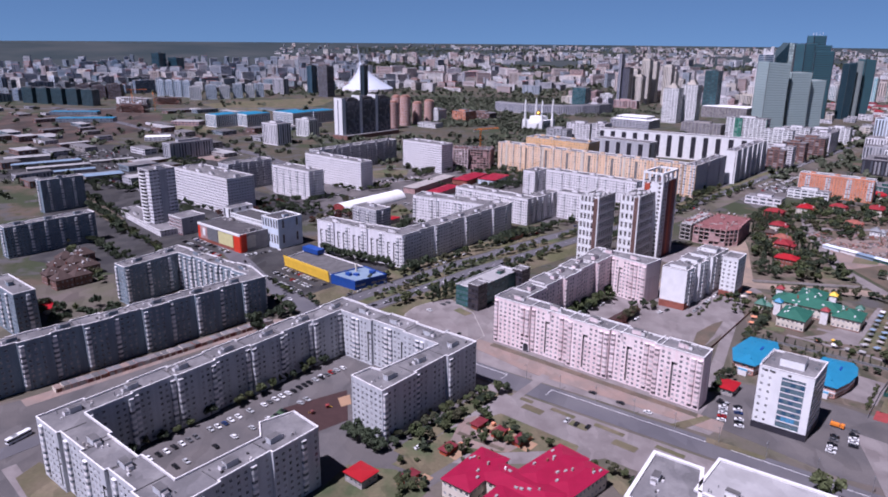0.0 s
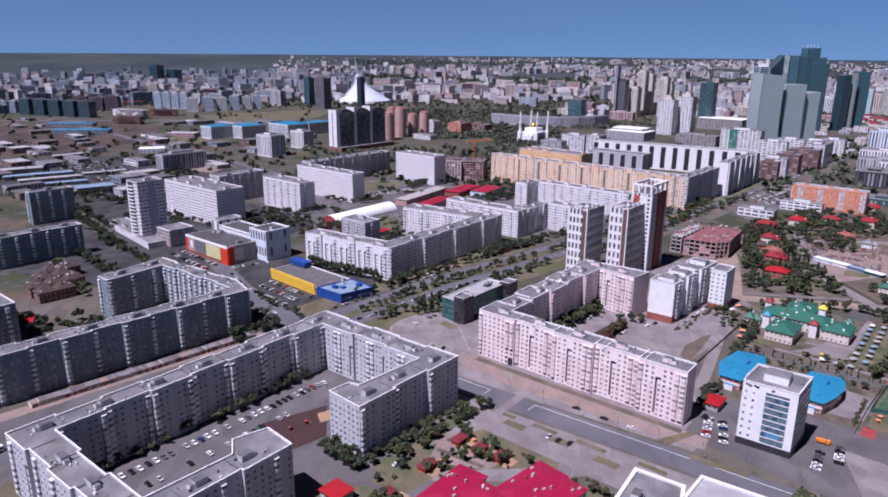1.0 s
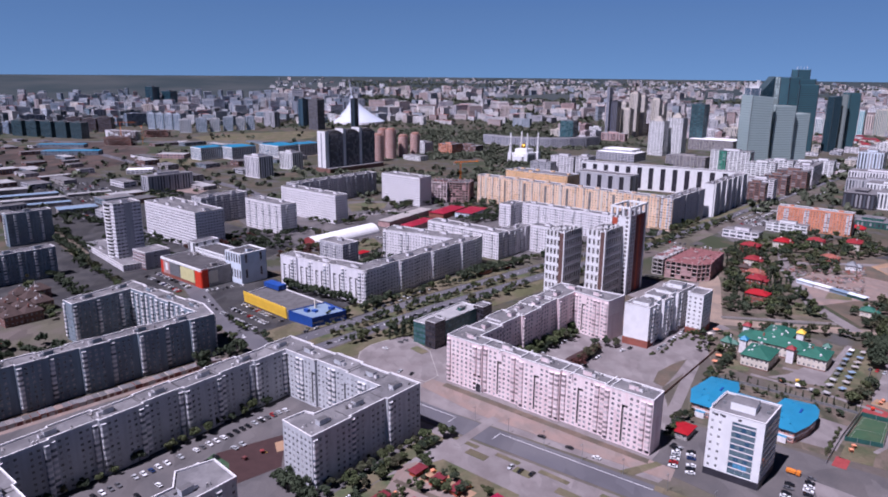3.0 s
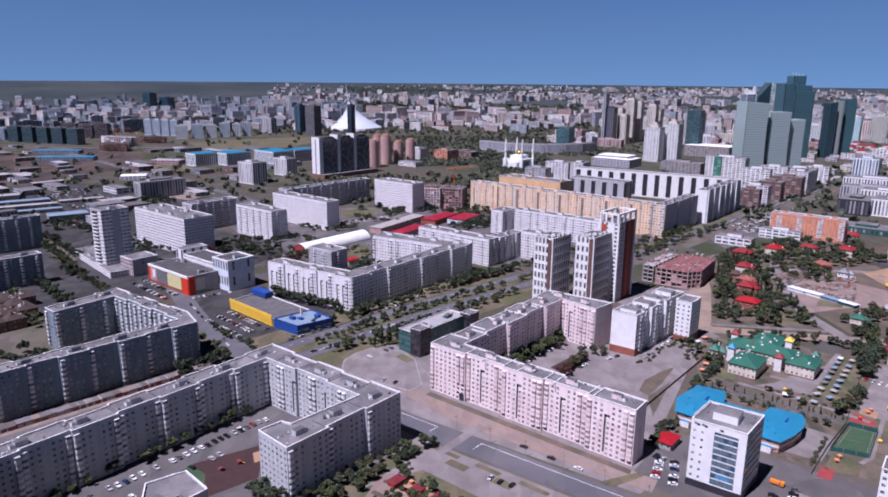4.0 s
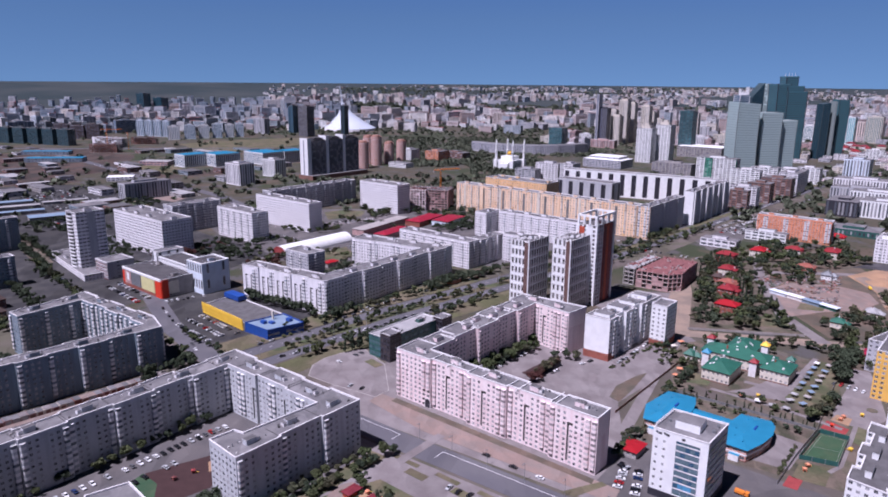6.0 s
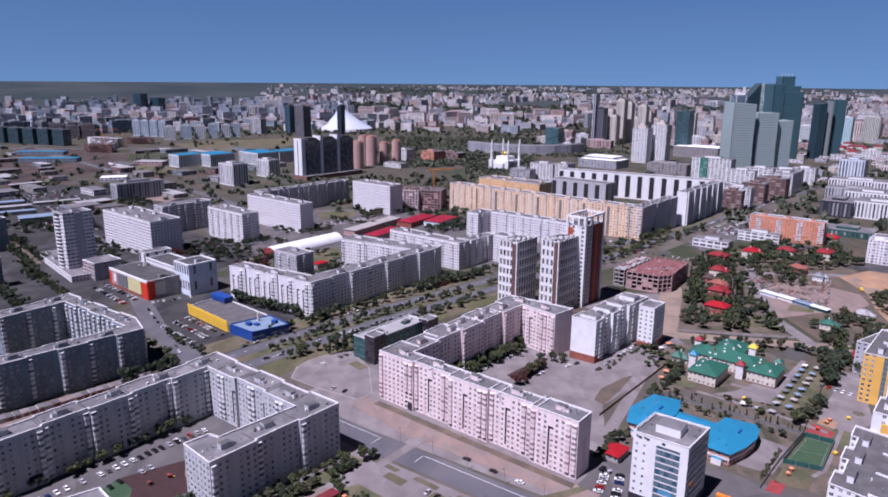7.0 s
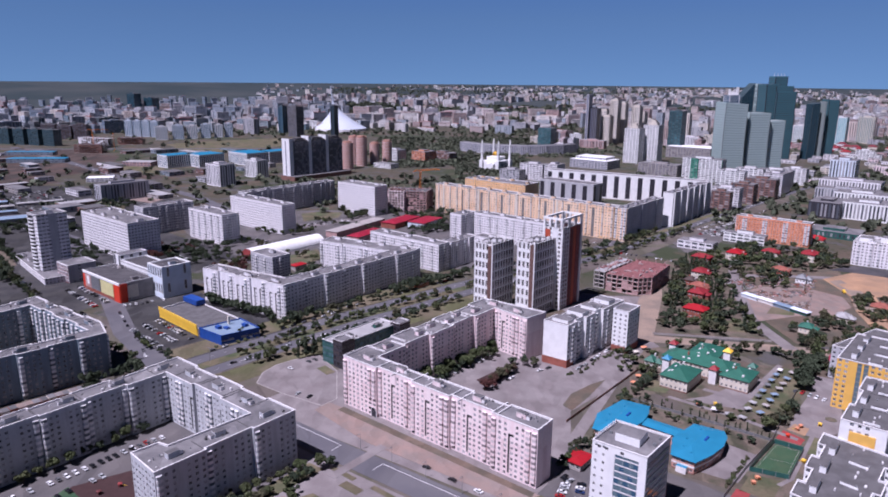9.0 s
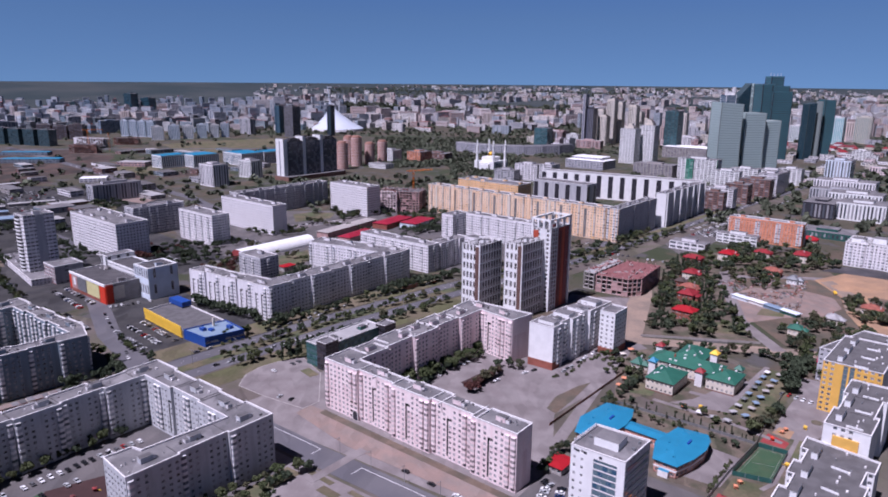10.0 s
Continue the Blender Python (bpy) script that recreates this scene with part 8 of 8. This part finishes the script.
rows_of([(-425, 810), (-330, 695), (-290, 640)], 5, 1.0, leaf="leaf_deep", where="in the dark belt by the western street", jit=3, skip=0)
rows_of([(-410, 812), (-318, 702)], 5, 0.9, leaf="leaf_deep", where="in the dark belt by the western street", jit=3, skip=0)
grove([(-470, 880), (-380, 820), (-330, 860), (-420, 930)], 60, 1.0, leaf="leaf_deep", where="in the dark belt by the western street")
grove([(-120, 860), (-90, 830), (-40, 850), (-50, 880), (-90, 900)], 40, 0.8, where="between the white slabs")
grove([(60, 960), (140, 900), (220, 1000), (120, 1080)], 70, 0.9, where="behind the white slabs")
grove([(-480, 1180), (-420, 1130), (-380, 1150), (-450, 1210)], 30, 1.0, leaf="leaf_deep", where="by the depots")
rows_of([(-250, 700), (-190, 640), (-150, 690)], 6, 0.9, where="between the white slabs", jit=4)
rows_of([(-150, 830), (-70, 760), (10, 700)], 6, 0.9, where="between the white slabs", jit=5)
rows_of([(-60, 930), (40, 850), (120, 780)], 6, 0.9, where="between the white slabs", jit=5)
rows_of([(-20, 1000), (80, 940), (200, 850)], 6, 1.0, where="behind the white slabs", jit=6)
rows_of([(-330, 640), (-270, 570), (-240, 540)], 6, 1.0, leaf="leaf_deep", where="along the western street", jit=4)
rows_of([(-205, 560), (-150, 500), (-100, 455)], 6, 0.8, where="along the street to the shops", jit=3)
grove([(-205, 745), (-150, 700), (-100, 740), (-130, 790), (-190, 800)], 60, 0.9, leaf="leaf_deep", where="between the white slabs")
grove([(-130, 690), (-95, 655), (-60, 700), (-100, 735)], 26, 0.8, leaf="leaf_red", where="beside the arched hall")
grove([(60, 870), (90, 850), (130, 880), (120, 900)], 30, 0.85, leaf="leaf_deep", where="between the white slabs")
grove([(110, 720), (160, 740), (190, 800), (140, 820), (100, 770)], 50, 0.9, leaf="leaf_deep", where="in the yard of the white blocks")
grove([(60, 900), (120, 860), (160, 900), (100, 960)], 40, 0.9, leaf="leaf_deep", where="behind the white slabs")
grove([(-330, 760), (-260, 700), (-230, 740), (-300, 820)], 60, 0.9, leaf="leaf_deep", where="along the western street")
grove([(-420, 1080), (-380, 1020), (-330, 1010), (-350, 1070)], 40, 0.8, leaf="leaf_deep", where="on the lawn by the depots")
plant(300)


def far_woods(name, label, spots, leaf, seed):
    """Many far trees as one mass of leaf clumps: spots of (x, y, z, size)."""
    rn = np.random.default_rng(seed)
    out = []
    for x, y, z, k in spots:
        n = 26
        c = rn.normal(size=(n, 3)) * (2.0 * k, 2.0 * k, 1.2 * k) + (x, y, z + 3.2 * k)
        a = rn.normal(size=(n, 3)) * 0.9 * k
        b = np.cross(a, rn.normal(size=(n, 3)))
        b *= (np.linalg.norm(a, axis=1) / (np.linalg.norm(b, axis=1) + 1e-6))[:, None]
        out.append(np.stack([c - a - b, c + a - b, c + a + b, c - a + b], 1))
    V = np.concatenate(out)
    quads_object(name, label, V, [leaf], np.zeros(len(V), int), "woods")


woods = []
for n, x0, x1, y0, y1, k0, k1 in ((1500, -60, 520, 1700, 2250, 0.7, 1.2), (560, -20, 330, 1500, 1700, 0.7, 1.2), (260, 150, 330, 1380, 1520, 0.7, 1.1), (190, -1700, -300, 1300, 2500, 1.0, 1.5), (260, -800, -200, 780, 1400, 0.8, 1.2), (1300, 300, 2100, 1750, 2900, 0.9, 1.5), (800, -900, 900, 2300, 2900, 0.9, 1.5), (160, 780, 1200, 1200, 1500, 1.2, 1.8), (420, 480, 950, 780, 1400, 0.9, 1.4), (300, -200, 260, 980, 1350, 0.9, 1.4)):
    for _ in range(n):
        x, y = rnd.uniform(x0, x1), rnd.uniform(y0, y1)
        if inview(x, y) and free(x, y, ARC, 28):
            woods.append((x, y, 0, rnd.uniform(k0, k1)))
far_woods("woods", "scattered far trees between the buildings", woods, "leaf_haze", 3)
deep_w = []
while len(deep_w) < 4200:
    s = rnd.random() ** 1.1
    D = 2900 * math.exp(s * 1.9)
    az = rnd.uniform(-0.66, 0.74)
    if noise.noise((az * 6 + 7, s * 7, 1)) < -0.05 or az < -0.12 and (s > 0.3 or rnd.random() < 0.75):
        continue
    r = NEAR_R + (FAR_R - NEAR_R) * math.log(D / NEAR_R) / DEEP
    deep_w.append((MID.x + r * math.sin(az), MID.y + r * math.cos(az), land_z(r), 2.4 * (r / D) + 0.15))
far_woods("woods", "dark belts of trees towards the skyline", deep_w, "leaf_haze", 4)

# ---- cars ----
PAINTS = {"white": (0.75, 0.75, 0.77), "black": (0.015, 0.015, 0.018), "silver": (0.42, 0.43, 0.45), "dark_blue": (0.02, 0.04, 0.12), "red": (0.35, 0.02, 0.02), "grey": (0.12, 0.12, 0.13)}
for k, c in PAINTS.items():
    mat("paint_" + k, c, 0.25, vary=0.04, scale=0.5, spec=0.6)
mat("car_glass", (0.012, 0.014, 0.017), 0.08, vary=0.05, spec=0.7)


def car_meshes(paint):
    """Body, cabin and wheel of a saloon car, 4.5 m long, nose along x."""
    s = Shape()
    prof = [(-2.2, 0.35), (2.2, 0.35), (2.25, 0.62), (2.05, 0.80), (1.0, 0.92), (-1.75, 0.98), (-2.2, 0.90)]
    for y0, y1 in ((-0.87, 0.87),):
        n = len(prof)
        for i in range(n):
            j = (i + 1) % n
            s.face([(prof[i][0], y1, prof[i][1]), (prof[j][0], y1, prof[j][1]), (prof[j][0], y0, prof[j][1]), (prof[i][0], y0, prof[i][1])][::-1], "paint_" + paint)
        s.face([(x, y0, z) for x, z in prof], "paint_" + paint)
        s.face([(x, y1, z) for x, z in reversed(prof)], "paint_" + paint)
    c = Shape()
    low = [(-1.7, -0.80), (1.0, -0.80), (1.0, 0.80), (-1.7, 0.80)]
    top = [(-1.15, -0.62), (0.25, -0.62), (0.25, 0.62), (-1.15, 0.62)]
    for i in range(4):
        j = (i + 1) % 4
        c.face([(*low[i], 0.93), (*low[j], 0.93), (*top[j], 1.42), (*top[i], 1.42)], "car_glass")
    r = Shape()
    r.prism([Vector((x * 1.04, y * 1.04)) for x, y in top], 1.42, 1.46, "paint_" + paint)
    w = Shape()
    n = 10
    for yy in (0,):
        a = [(math.cos(2 * math.pi * i / n) * 0.32, math.sin(2 * math.pi * i / n) * 0.32) for i in range(n)]
        w.face([(x, -0.1, z) for x, z in a], "tyre")
        w.face([(x, 0.1, z) for x, z in reversed(a)], "tyre")
        for i in range(n):
            j = (i + 1) % n
            w.face([(a[i][0], 0.1, a[i][1]), (a[j][0], 0.1, a[j][1]), (a[j][0], -0.1, a[j][1]), (a[i][0], -0.1, a[i][1])], "tyre")
    return s.mesh("body"), c.mesh("cabin_glass"), r.mesh("roof_panel"), w.mesh("wheel")


CARS = {k: car_meshes(k) for k in PAINTS}
car_rnd = random.Random(8)
FAR_CARS = []
NAMES = {"dark_blue": "dark blue"}


def car(x, y, a, paint=None, z=0.15, size=1.0, where="parked on the asphalt"):
    paint = paint or car_rnd.choice(("white", "white", "white", "black", "black", "silver", "silver", "grey", "grey", "dark_blue" if car_rnd.random() < 0.4 else "white", "red" if car_rnd.random() < 0.4 else "black"))
    body, cab, top, wheel = CARS[paint]
    if y > 560:
        FAR_CARS.append((x, y, z, a, paint))
        return
    root = thing("car", NAMES.get(paint, paint) + " saloon car " + where, "car", "cars", (x, y, z), a)
    root.scale = (size, size, size * (1.25 if size > 1.2 else 1.0))
    for nm, me in (("body", body), ("cabin_glass", cab), ("roof_panel", top)):
        ob = new(nm, me)
        ob.parent = root
    for wx in (-1.35, 1.4):
        for wy in (-0.78, 0.78):
            ob = new("wheel", wheel)
            ob.parent = root
            ob.location = (wx, wy, 0.32)


def car_row(a, b, n, cross=True, fill=0.85, where="parked on the asphalt", z=0.15):
    a, b = Vector(a), Vector(b)
    t = math.atan2(b.y - a.y, b.x - a.x) + (math.pi / 2 if cross else 0)
    for i in range(n):
        if car_rnd.random() < fill:
            p = a.lerp(b, (i + 0.5) / n)
            car(p.x + car_rnd.uniform(-0.4, 0.4), p.y + car_rnd.uniform(-0.4, 0.4), t + car_rnd.choice((0, math.pi)) + car_rnd.uniform(-0.06, 0.06), z=z, where=where)


car_row((-128, 262), (-52, 352), 30, where="parked along the courtyard lane")
car_row((-112, 258), (-60, 322), 16, fill=0.5, where="parked in the courtyard")
car_row((-60, 344), (-46, 358), 5, where="parked in the courtyard")
car_row((62, 352), (134, 290), 6, cross=False, fill=0.7, where="standing along the street")
car_row((157, 291), (166, 312), 7, where="parked by the white tower")
car_row((151, 297), (160, 316), 6, where="parked by the white tower")
car_row((190, 268), (202, 284), 5, where="parked by the white tower")
car_row((204, 272), (214, 288), 5, where="parked by the white tower")
car_row((155, 322), (162, 312), 3, where="parked beside the pink block")
car_row((100, 428), (140, 472), 10, fill=0.7, where="parked in the pink courtyard")
car_row((130, 420), (176, 448), 7, cross=False, fill=0.5, where="parked in the pink courtyard")
car_row((190, 442), (236, 494), 14, cross=False, fill=0.7, where="parked along the white slab")
car_row((205, 440), (244, 482), 8, cross=False, fill=0.5, where="parked along the lane")
car_row((-2, 440), (18, 462), 6, fill=0.8, where="parked at the glass office")
car_row((-4, 418), (26, 402), 4, fill=0.5, where="parked at the glass office")
car_row((-118, 538), (-78, 498), 16, where="parked before the shop")
car_row((-126, 530), (-86, 490), 16, where="parked before the shop")
car_row((-136, 524), (-94, 482), 14, where="parked before the shop")
car_row((-222, 628), (-172, 578), 18, where="parked before the mall")
car_row((-230, 620), (-180, 570), 18, where="parked before the mall")
car_row((-160, 572), (-130, 590), 8, where="parked beside the mall")
car_row((-190, 560), (-150, 520), 12, fill=0.6, where="driving on the street")
car_row((-60, 474), (20, 558), 12, cross=False, fill=0.6, z=0.16, where="driving on the avenue")
car_row((10, 556), (120, 656), 16, cross=False, fill=0.6, z=0.16, where="parked along the avenue")
car_row((-24, 470), (120, 600), 20, cross=False, fill=0.6, z=0.16, where="driving on the avenue")
car_row((-14, 466), (128, 594), 12, cross=False, fill=0.5, z=0.16, where="driving on the avenue")
car_row((-40, 452), (-10, 474), 4, cross=False, fill=0.7, z=0.16, where="waiting at the crossing")
car_row((-96, 462), (-170, 580), 12, cross=False, fill=0.6, z=0.16, where="driving on the street")
car_row((150, 672), (420, 930), 36, cross=False, fill=0.6, z=0.16, where="driving on the avenue")
car_row((170, 640), (440, 890), 36, cross=False, fill=0.6, z=0.16, where="driving on the avenue")
car_row((420, 860), (520, 960), 20, fill=0.7, where="parked beside the avenue")
car_row((430, 850), (530, 950), 20, fill=0.7, where="parked beside the avenue")
car_row((20, 330), (100, 268), 5, cross=False, fill=0.6, where="parked south of the street")
car_row((70, 300), (84, 290), 3, fill=0.9, where="parked south of the street")
car_row((318, 412), (332, 396), 5, fill=0.9, where="parked by the yellow block")
car_row((-5, 272), (10, 286), 3, cross=False, fill=0.7, where="on the yard lane")
car_row((-190, 296), (-100, 392), 8, cross=False, fill=0.5, z=0.17, where="on the lane behind the block")


for k in range(9):
    a = Vector((-585, 1090)) + AX * 9 * k * 2.2 + BX * car_rnd.uniform(-6, 6)
    car_row(a, a + BX * 80 - AX * 10, 26, fill=0.65, where="parked in the depot yard")
for k in range(5):
    a = Vector((-420, 880)) + AX * 18 * k
    car_row(a, a + BX * 55, 18, fill=0.6, where="parked in the depot yard")
for a, b, n in (((-700, 1560), (-440, 1275), 30), ((-430, 1270), (-130, 905), 44), ((520, 985), (640, 1105), 24), ((540, 960), (680, 1100), 26), ((445, 905), (600, 1060), 30), ((-215, 690), (-160, 600), 12), ((560, 900), (620, 960), 14)):
    car_row(a, b, n, cross=False, fill=0.5, z=0.16, where="driving far off")


for a, b, n in (((-60, 800), (20, 740), 22), ((-110, 820), (-50, 770), 16), ((-200, 760), (-150, 720), 14), ((-68, 898), (-20, 930), 18), ((-60, 892), (-10, 926), 18), ((100, 880), (180, 810), 20), ((-230, 690), (-190, 650), 12), ((-300, 660), (-240, 600), 18), ((-290, 700), (-230, 640), 16), ((300, 760), (380, 700), 18), ((440, 840), (500, 900), 22), ((460, 830), (520, 890), 22), ((-80, 640), (-30, 600), 10), ((0, 640), (40, 690), 12), ((120, 720), (200, 800), 20)):
    car_row(a, b, n, fill=0.55, where="parked between the blocks")


def far_cars():
    """The cars on the far avenue, joined: a body and a cabin each."""
    s = Shape()
    for x, y, z, a, paint in FAR_CARS:
        u = Vector((math.cos(a), math.sin(a)))
        s.box((x, y), u, 4.4, 1.75, z + 0.3, z + 0.92, "paint_" + paint)
        s.box(Vector((x, y)) - u * 0.3, u, 2.2, 1.5, z + 0.92, z + 1.42, "car_glass", "paint_" + paint)
    tagged(new("far_cars", s.mesh("far_cars")), "cars far off along the avenue", "cars", kind="stuff")


for k in range(9):
    a = Vector((436, 862)) + BX * 16 * k
    car_row(a, a + AX * 36, 13, fill=0.75, where="parked in the lot by the avenue")
far_cars()


# ---- courtyard playground ----
def play_frame(x, y, a, m):
    """A climbing frame with a slide."""
    t = thing("playground_climber", "small red and orange playground climber with a slide", "climber", "playground", (x, y, 0.12), a)
    t.scale = (0.75, 0.75, 0.75)
    for sx in (-1, 1):
        for sy in (-1, 1):
            s = Shape()
            s.box((sx, sy), (1, 0), 0.16, 0.16, 0, 2.4, m)
            ob = new("post", s.mesh("post"))
            ob.parent = t
    s = Shape()
    s.box((0, 0), (1, 0), 2.2, 2.2, 1.2, 1.32, m)
    ob = new("deck", s.mesh("deck"))
    ob.parent = t
    s = Shape()
    hip(s, (0, 0), (1, 0), 2.4, 2.4, 2.4, 0.8, m, 0.1)
    ob = new("roof", s.mesh("roof"))
    ob.parent = t
    s = Shape()
    s.face([(1.1, -0.4, 1.3), (3.4, -0.4, 0.1), (3.4, 0.4, 0.1), (1.1, 0.4, 1.3)], "yellow")
    s.face([(1.1, 0.4, 1.2), (3.4, 0.4, 0.0), (3.4, -0.4, 0.0), (1.1, -0.4, 1.2)], "yellow")
    ob = new("slide", s.mesh("slide"))
    ob.parent = t


for x, y, a, m in ((-50, 312, 0.4, "rubber_red"), (-57, 306, 2.5, "maroon"), (250.7, 314.8, 0.3, "orange_panel"), (247, 311, 1.4, "orange_panel"), (286, 355, 1.2, "red_sign"), (298.5, 365, 0.5, "orange_panel"), (295, 362, 2.1, "orange_panel"), (310.2, 366.7, 0.9, "yellow"), (281, 329.5, 2.2, "yellow"), (18, 276, 0.8, "orange_panel"), (38, 284, 2.0, "orange_panel"), (262, 392, 0.2, "yellow")):
    play_frame(x, y, a, m)
sheet("pavement", "orange sand corner of the playground", [(-46, 322), (-40, 326), (-38, 316), (-43, 313)], 0.135, "sand", "playground")


# ---- building-site clutter and depot roofs ----
def site_rubble():
    """Planks, blocks and heaps strewn over the building ground: nobody could count them."""
    s = Shape()
    r = random.Random(77)
    for _ in range(2400):
        x, y = r.uniform(372, 470), r.uniform(545, 655)
        if (x - 378) * 0.9 + (y - 597) * 0.45 < 5 or x > 372 + (y - 500) * 0.62 or noise.noise((x * 0.06, y * 0.06, 2)) < -0.05:
            continue
        a = r.uniform(0, 3.14)
        s.box((x, y), (math.cos(a), math.sin(a)), r.uniform(0.5, 3.4), r.uniform(0.3, 1.4), 0, r.uniform(0.2, 1.5), r.choice(("concrete", "brick_red", "bitumen", "bark", "brick_brown", "bitumen", "dirt", "soil", "raw_pink", "roof_pale")))
    tagged(new("rubble", s.mesh("rubble")), "strewn planks, blocks and heaps of the building site", "rubble", kind="stuff")


site_rubble()
for x, y, L, W, h, r in ((-560, 1010, 90, 16, 6, "blue_grey_roof"), (-530, 985, 80, 14, 5, "roof_pale"), (-500, 950, 70, 12, 5, "blue_grey_roof"), (-430, 905, 46, 22, 9, "blue_grey_roof"), (-610, 1050, 60, 20, 7, "roof_pale"), (-480, 1045, 60, 10, 4, "roof_pale")):
    house("market_shed", "long low market shed with a pale metal roof", [((x, y), Vector((0.82, 0.57)), L, W, h, 1.0)], 1, "concrete", r, "shed", "market sheds", "n", chimneys=0)


# ---- bus, truck, sand heaps ----
def bus(x, y, a):
    """A white town bus, 12 m long."""
    t = thing("bus", "white town bus with a dark window band", "bus", "", (x, y, 0.15), a)

    def piece(name, shape, label="", at=None):
        ob = new(name, shape.mesh(name))
        ob.parent = t
        if at:
            ob.location = at
        tagged(ob, label)
    s = Shape()
    s.prism([Vector(p) for p in ((-6, -1.1), (-5.7, -1.25), (5.6, -1.25), (6, -1.0), (6, 1.0), (5.6, 1.25), (-5.7, 1.25), (-6, 1.1))], 0.35, 1.35, "paint_white")
    piece("body", s)
    s = Shape()
    s.prism([Vector(p) for p in ((-5.95, -1.05), (-5.7, -1.2), (5.55, -1.2), (5.9, -0.95), (5.9, 0.95), (5.55, 1.2), (-5.7, 1.2), (-5.95, 1.05))], 1.35, 2.4, "car_glass")
    piece("window_band", s)
    s = Shape()
    s.prism([Vector(p) for p in ((-6, -1.1), (-5.7, -1.25), (5.6, -1.25), (5.8, -1.0), (5.8, 1.0), (5.6, 1.25), (-5.7, 1.25), (-6, 1.1))], 2.4, 2.95, "paint_white")
    s.box((-2, 0), (1, 0), 2.4, 1.6, 2.95, 3.2, "metal_grey")
    piece("roof", s)
    wheel = CARS["white"][3]
    for wx in (-3.6, 3.8):
        for wy in (-1.15, 1.15):
            ob = new("wheel", wheel)
            ob.parent = t
            ob.location = (wx, wy, 0.42)
            ob.scale = (1.35, 1.4, 1.35)


bus(-192.5, 283.5, 1.1)


def tipper(x, y, a, m, label):
    """A small truck: cab, chassis, open box and wheels."""
    t = thing("truck", label, "truck", "", (x, y, 0.15), a)
    for nm, (cx, w, d, z0, z1, mm) in (("chassis", (0, 6.4, 1.8, 0.5, 0.8, "bitumen_dark")), ("load_box", (-1.0, 4.2, 2.3, 0.85, 2.1, m)), ("cab", (2.3, 1.7, 2.2, 0.7, 2.4, m)), ("windscreen", (3.12, 0.12, 1.9, 1.5, 2.2, "car_glass"))):
        s = Shape()
        s.box((cx, 0), (1, 0), w, d, z0, z1, mm)
        ob = new(nm, s.mesh(nm))
        ob.parent = t
    for wx in (-2.2, -1.0, 2.2):
        for wy in (-0.95, 0.95):
            ob = new("wheel", CARS["white"][3])
            ob.parent = t
            ob.location = (wx, wy, 0.45)
            ob.scale = (1.4, 1.6, 1.4)


tipper(207.2, 291.6, -0.75, "truck_orange", "orange truck parked by the white office tower")
tipper(429.5, 503, 0.4, "yellow", "yellow truck standing at the sand pit")
tipper(470, 612, 1.2, "yellow", "yellow truck standing at the sand pit")


def heap(x, y, r, h, seed):
    """A heap of dug sand with an uneven foot."""
    rr = random.Random(seed)
    s = Shape()
    n = 18
    k0 = rr.uniform(0, 6)
    foot = [1 + 0.2 * math.sin(3 * 2 * math.pi * i / n + k0) + rr.uniform(-0.1, 0.1) for i in range(n)]
    for f, z in ((1.0, 0.0), (0.7, 0.4), (0.38, 0.82), (0.1, 1.0)):
        s.v += [(x + r * f * foot[i] * math.cos(2 * math.pi * i / n), y + r * 0.7 * f * foot[i] * math.sin(2 * math.pi * i / n), 0.1 + h * z) for i in range(n)]
    m = s.slot("sand")
    for k in range(3):
        for i in range(n):
            j = (i + 1) % n
            s.f.append((k * n + i, k * n + j, k * n + n + j, k * n + n + i))
            s.m.append(m)
    s.f.append(tuple(range(3 * n, 4 * n)))
    s.m.append(m)
    ob = new("sand_heap", s.mesh("sand_heap"))
    tagged(ob, "heap of dug orange sand on the building ground", "heap", "sand heaps")
    for p in ob.data.polygons:
        p.use_smooth = True


for k, (x, y, r, h) in enumerate(((500, 545, 26, 4.5), (530, 600, 30, 5), (548, 560, 22, 4), (492, 630, 14, 3), (470, 530, 12, 2.4), (560, 620, 24, 4.4), (515, 655, 12, 2.2))):
    heap(x, y, r, h, k)
for x, y, a in ((35, 294, 0.7), (42, 288, 0.7), (51, 281, 0.7), (-10, 246, 0.4)):
    play_frame(x, y, a, "orange_panel")
for x, y in ((33, 291), (42, 283), (50, 276), (16, 270), (0, 250)):
    sheet("pavement", "orange-brown sand plot of the playground", [Vector((x, y)) + AX * sx * 2.6 + BX * sy * 4.5 for sx, sy in ((-1, -1), (1, -1), (1, 1), (-1, 1))], 0.125, "sand", "playground")
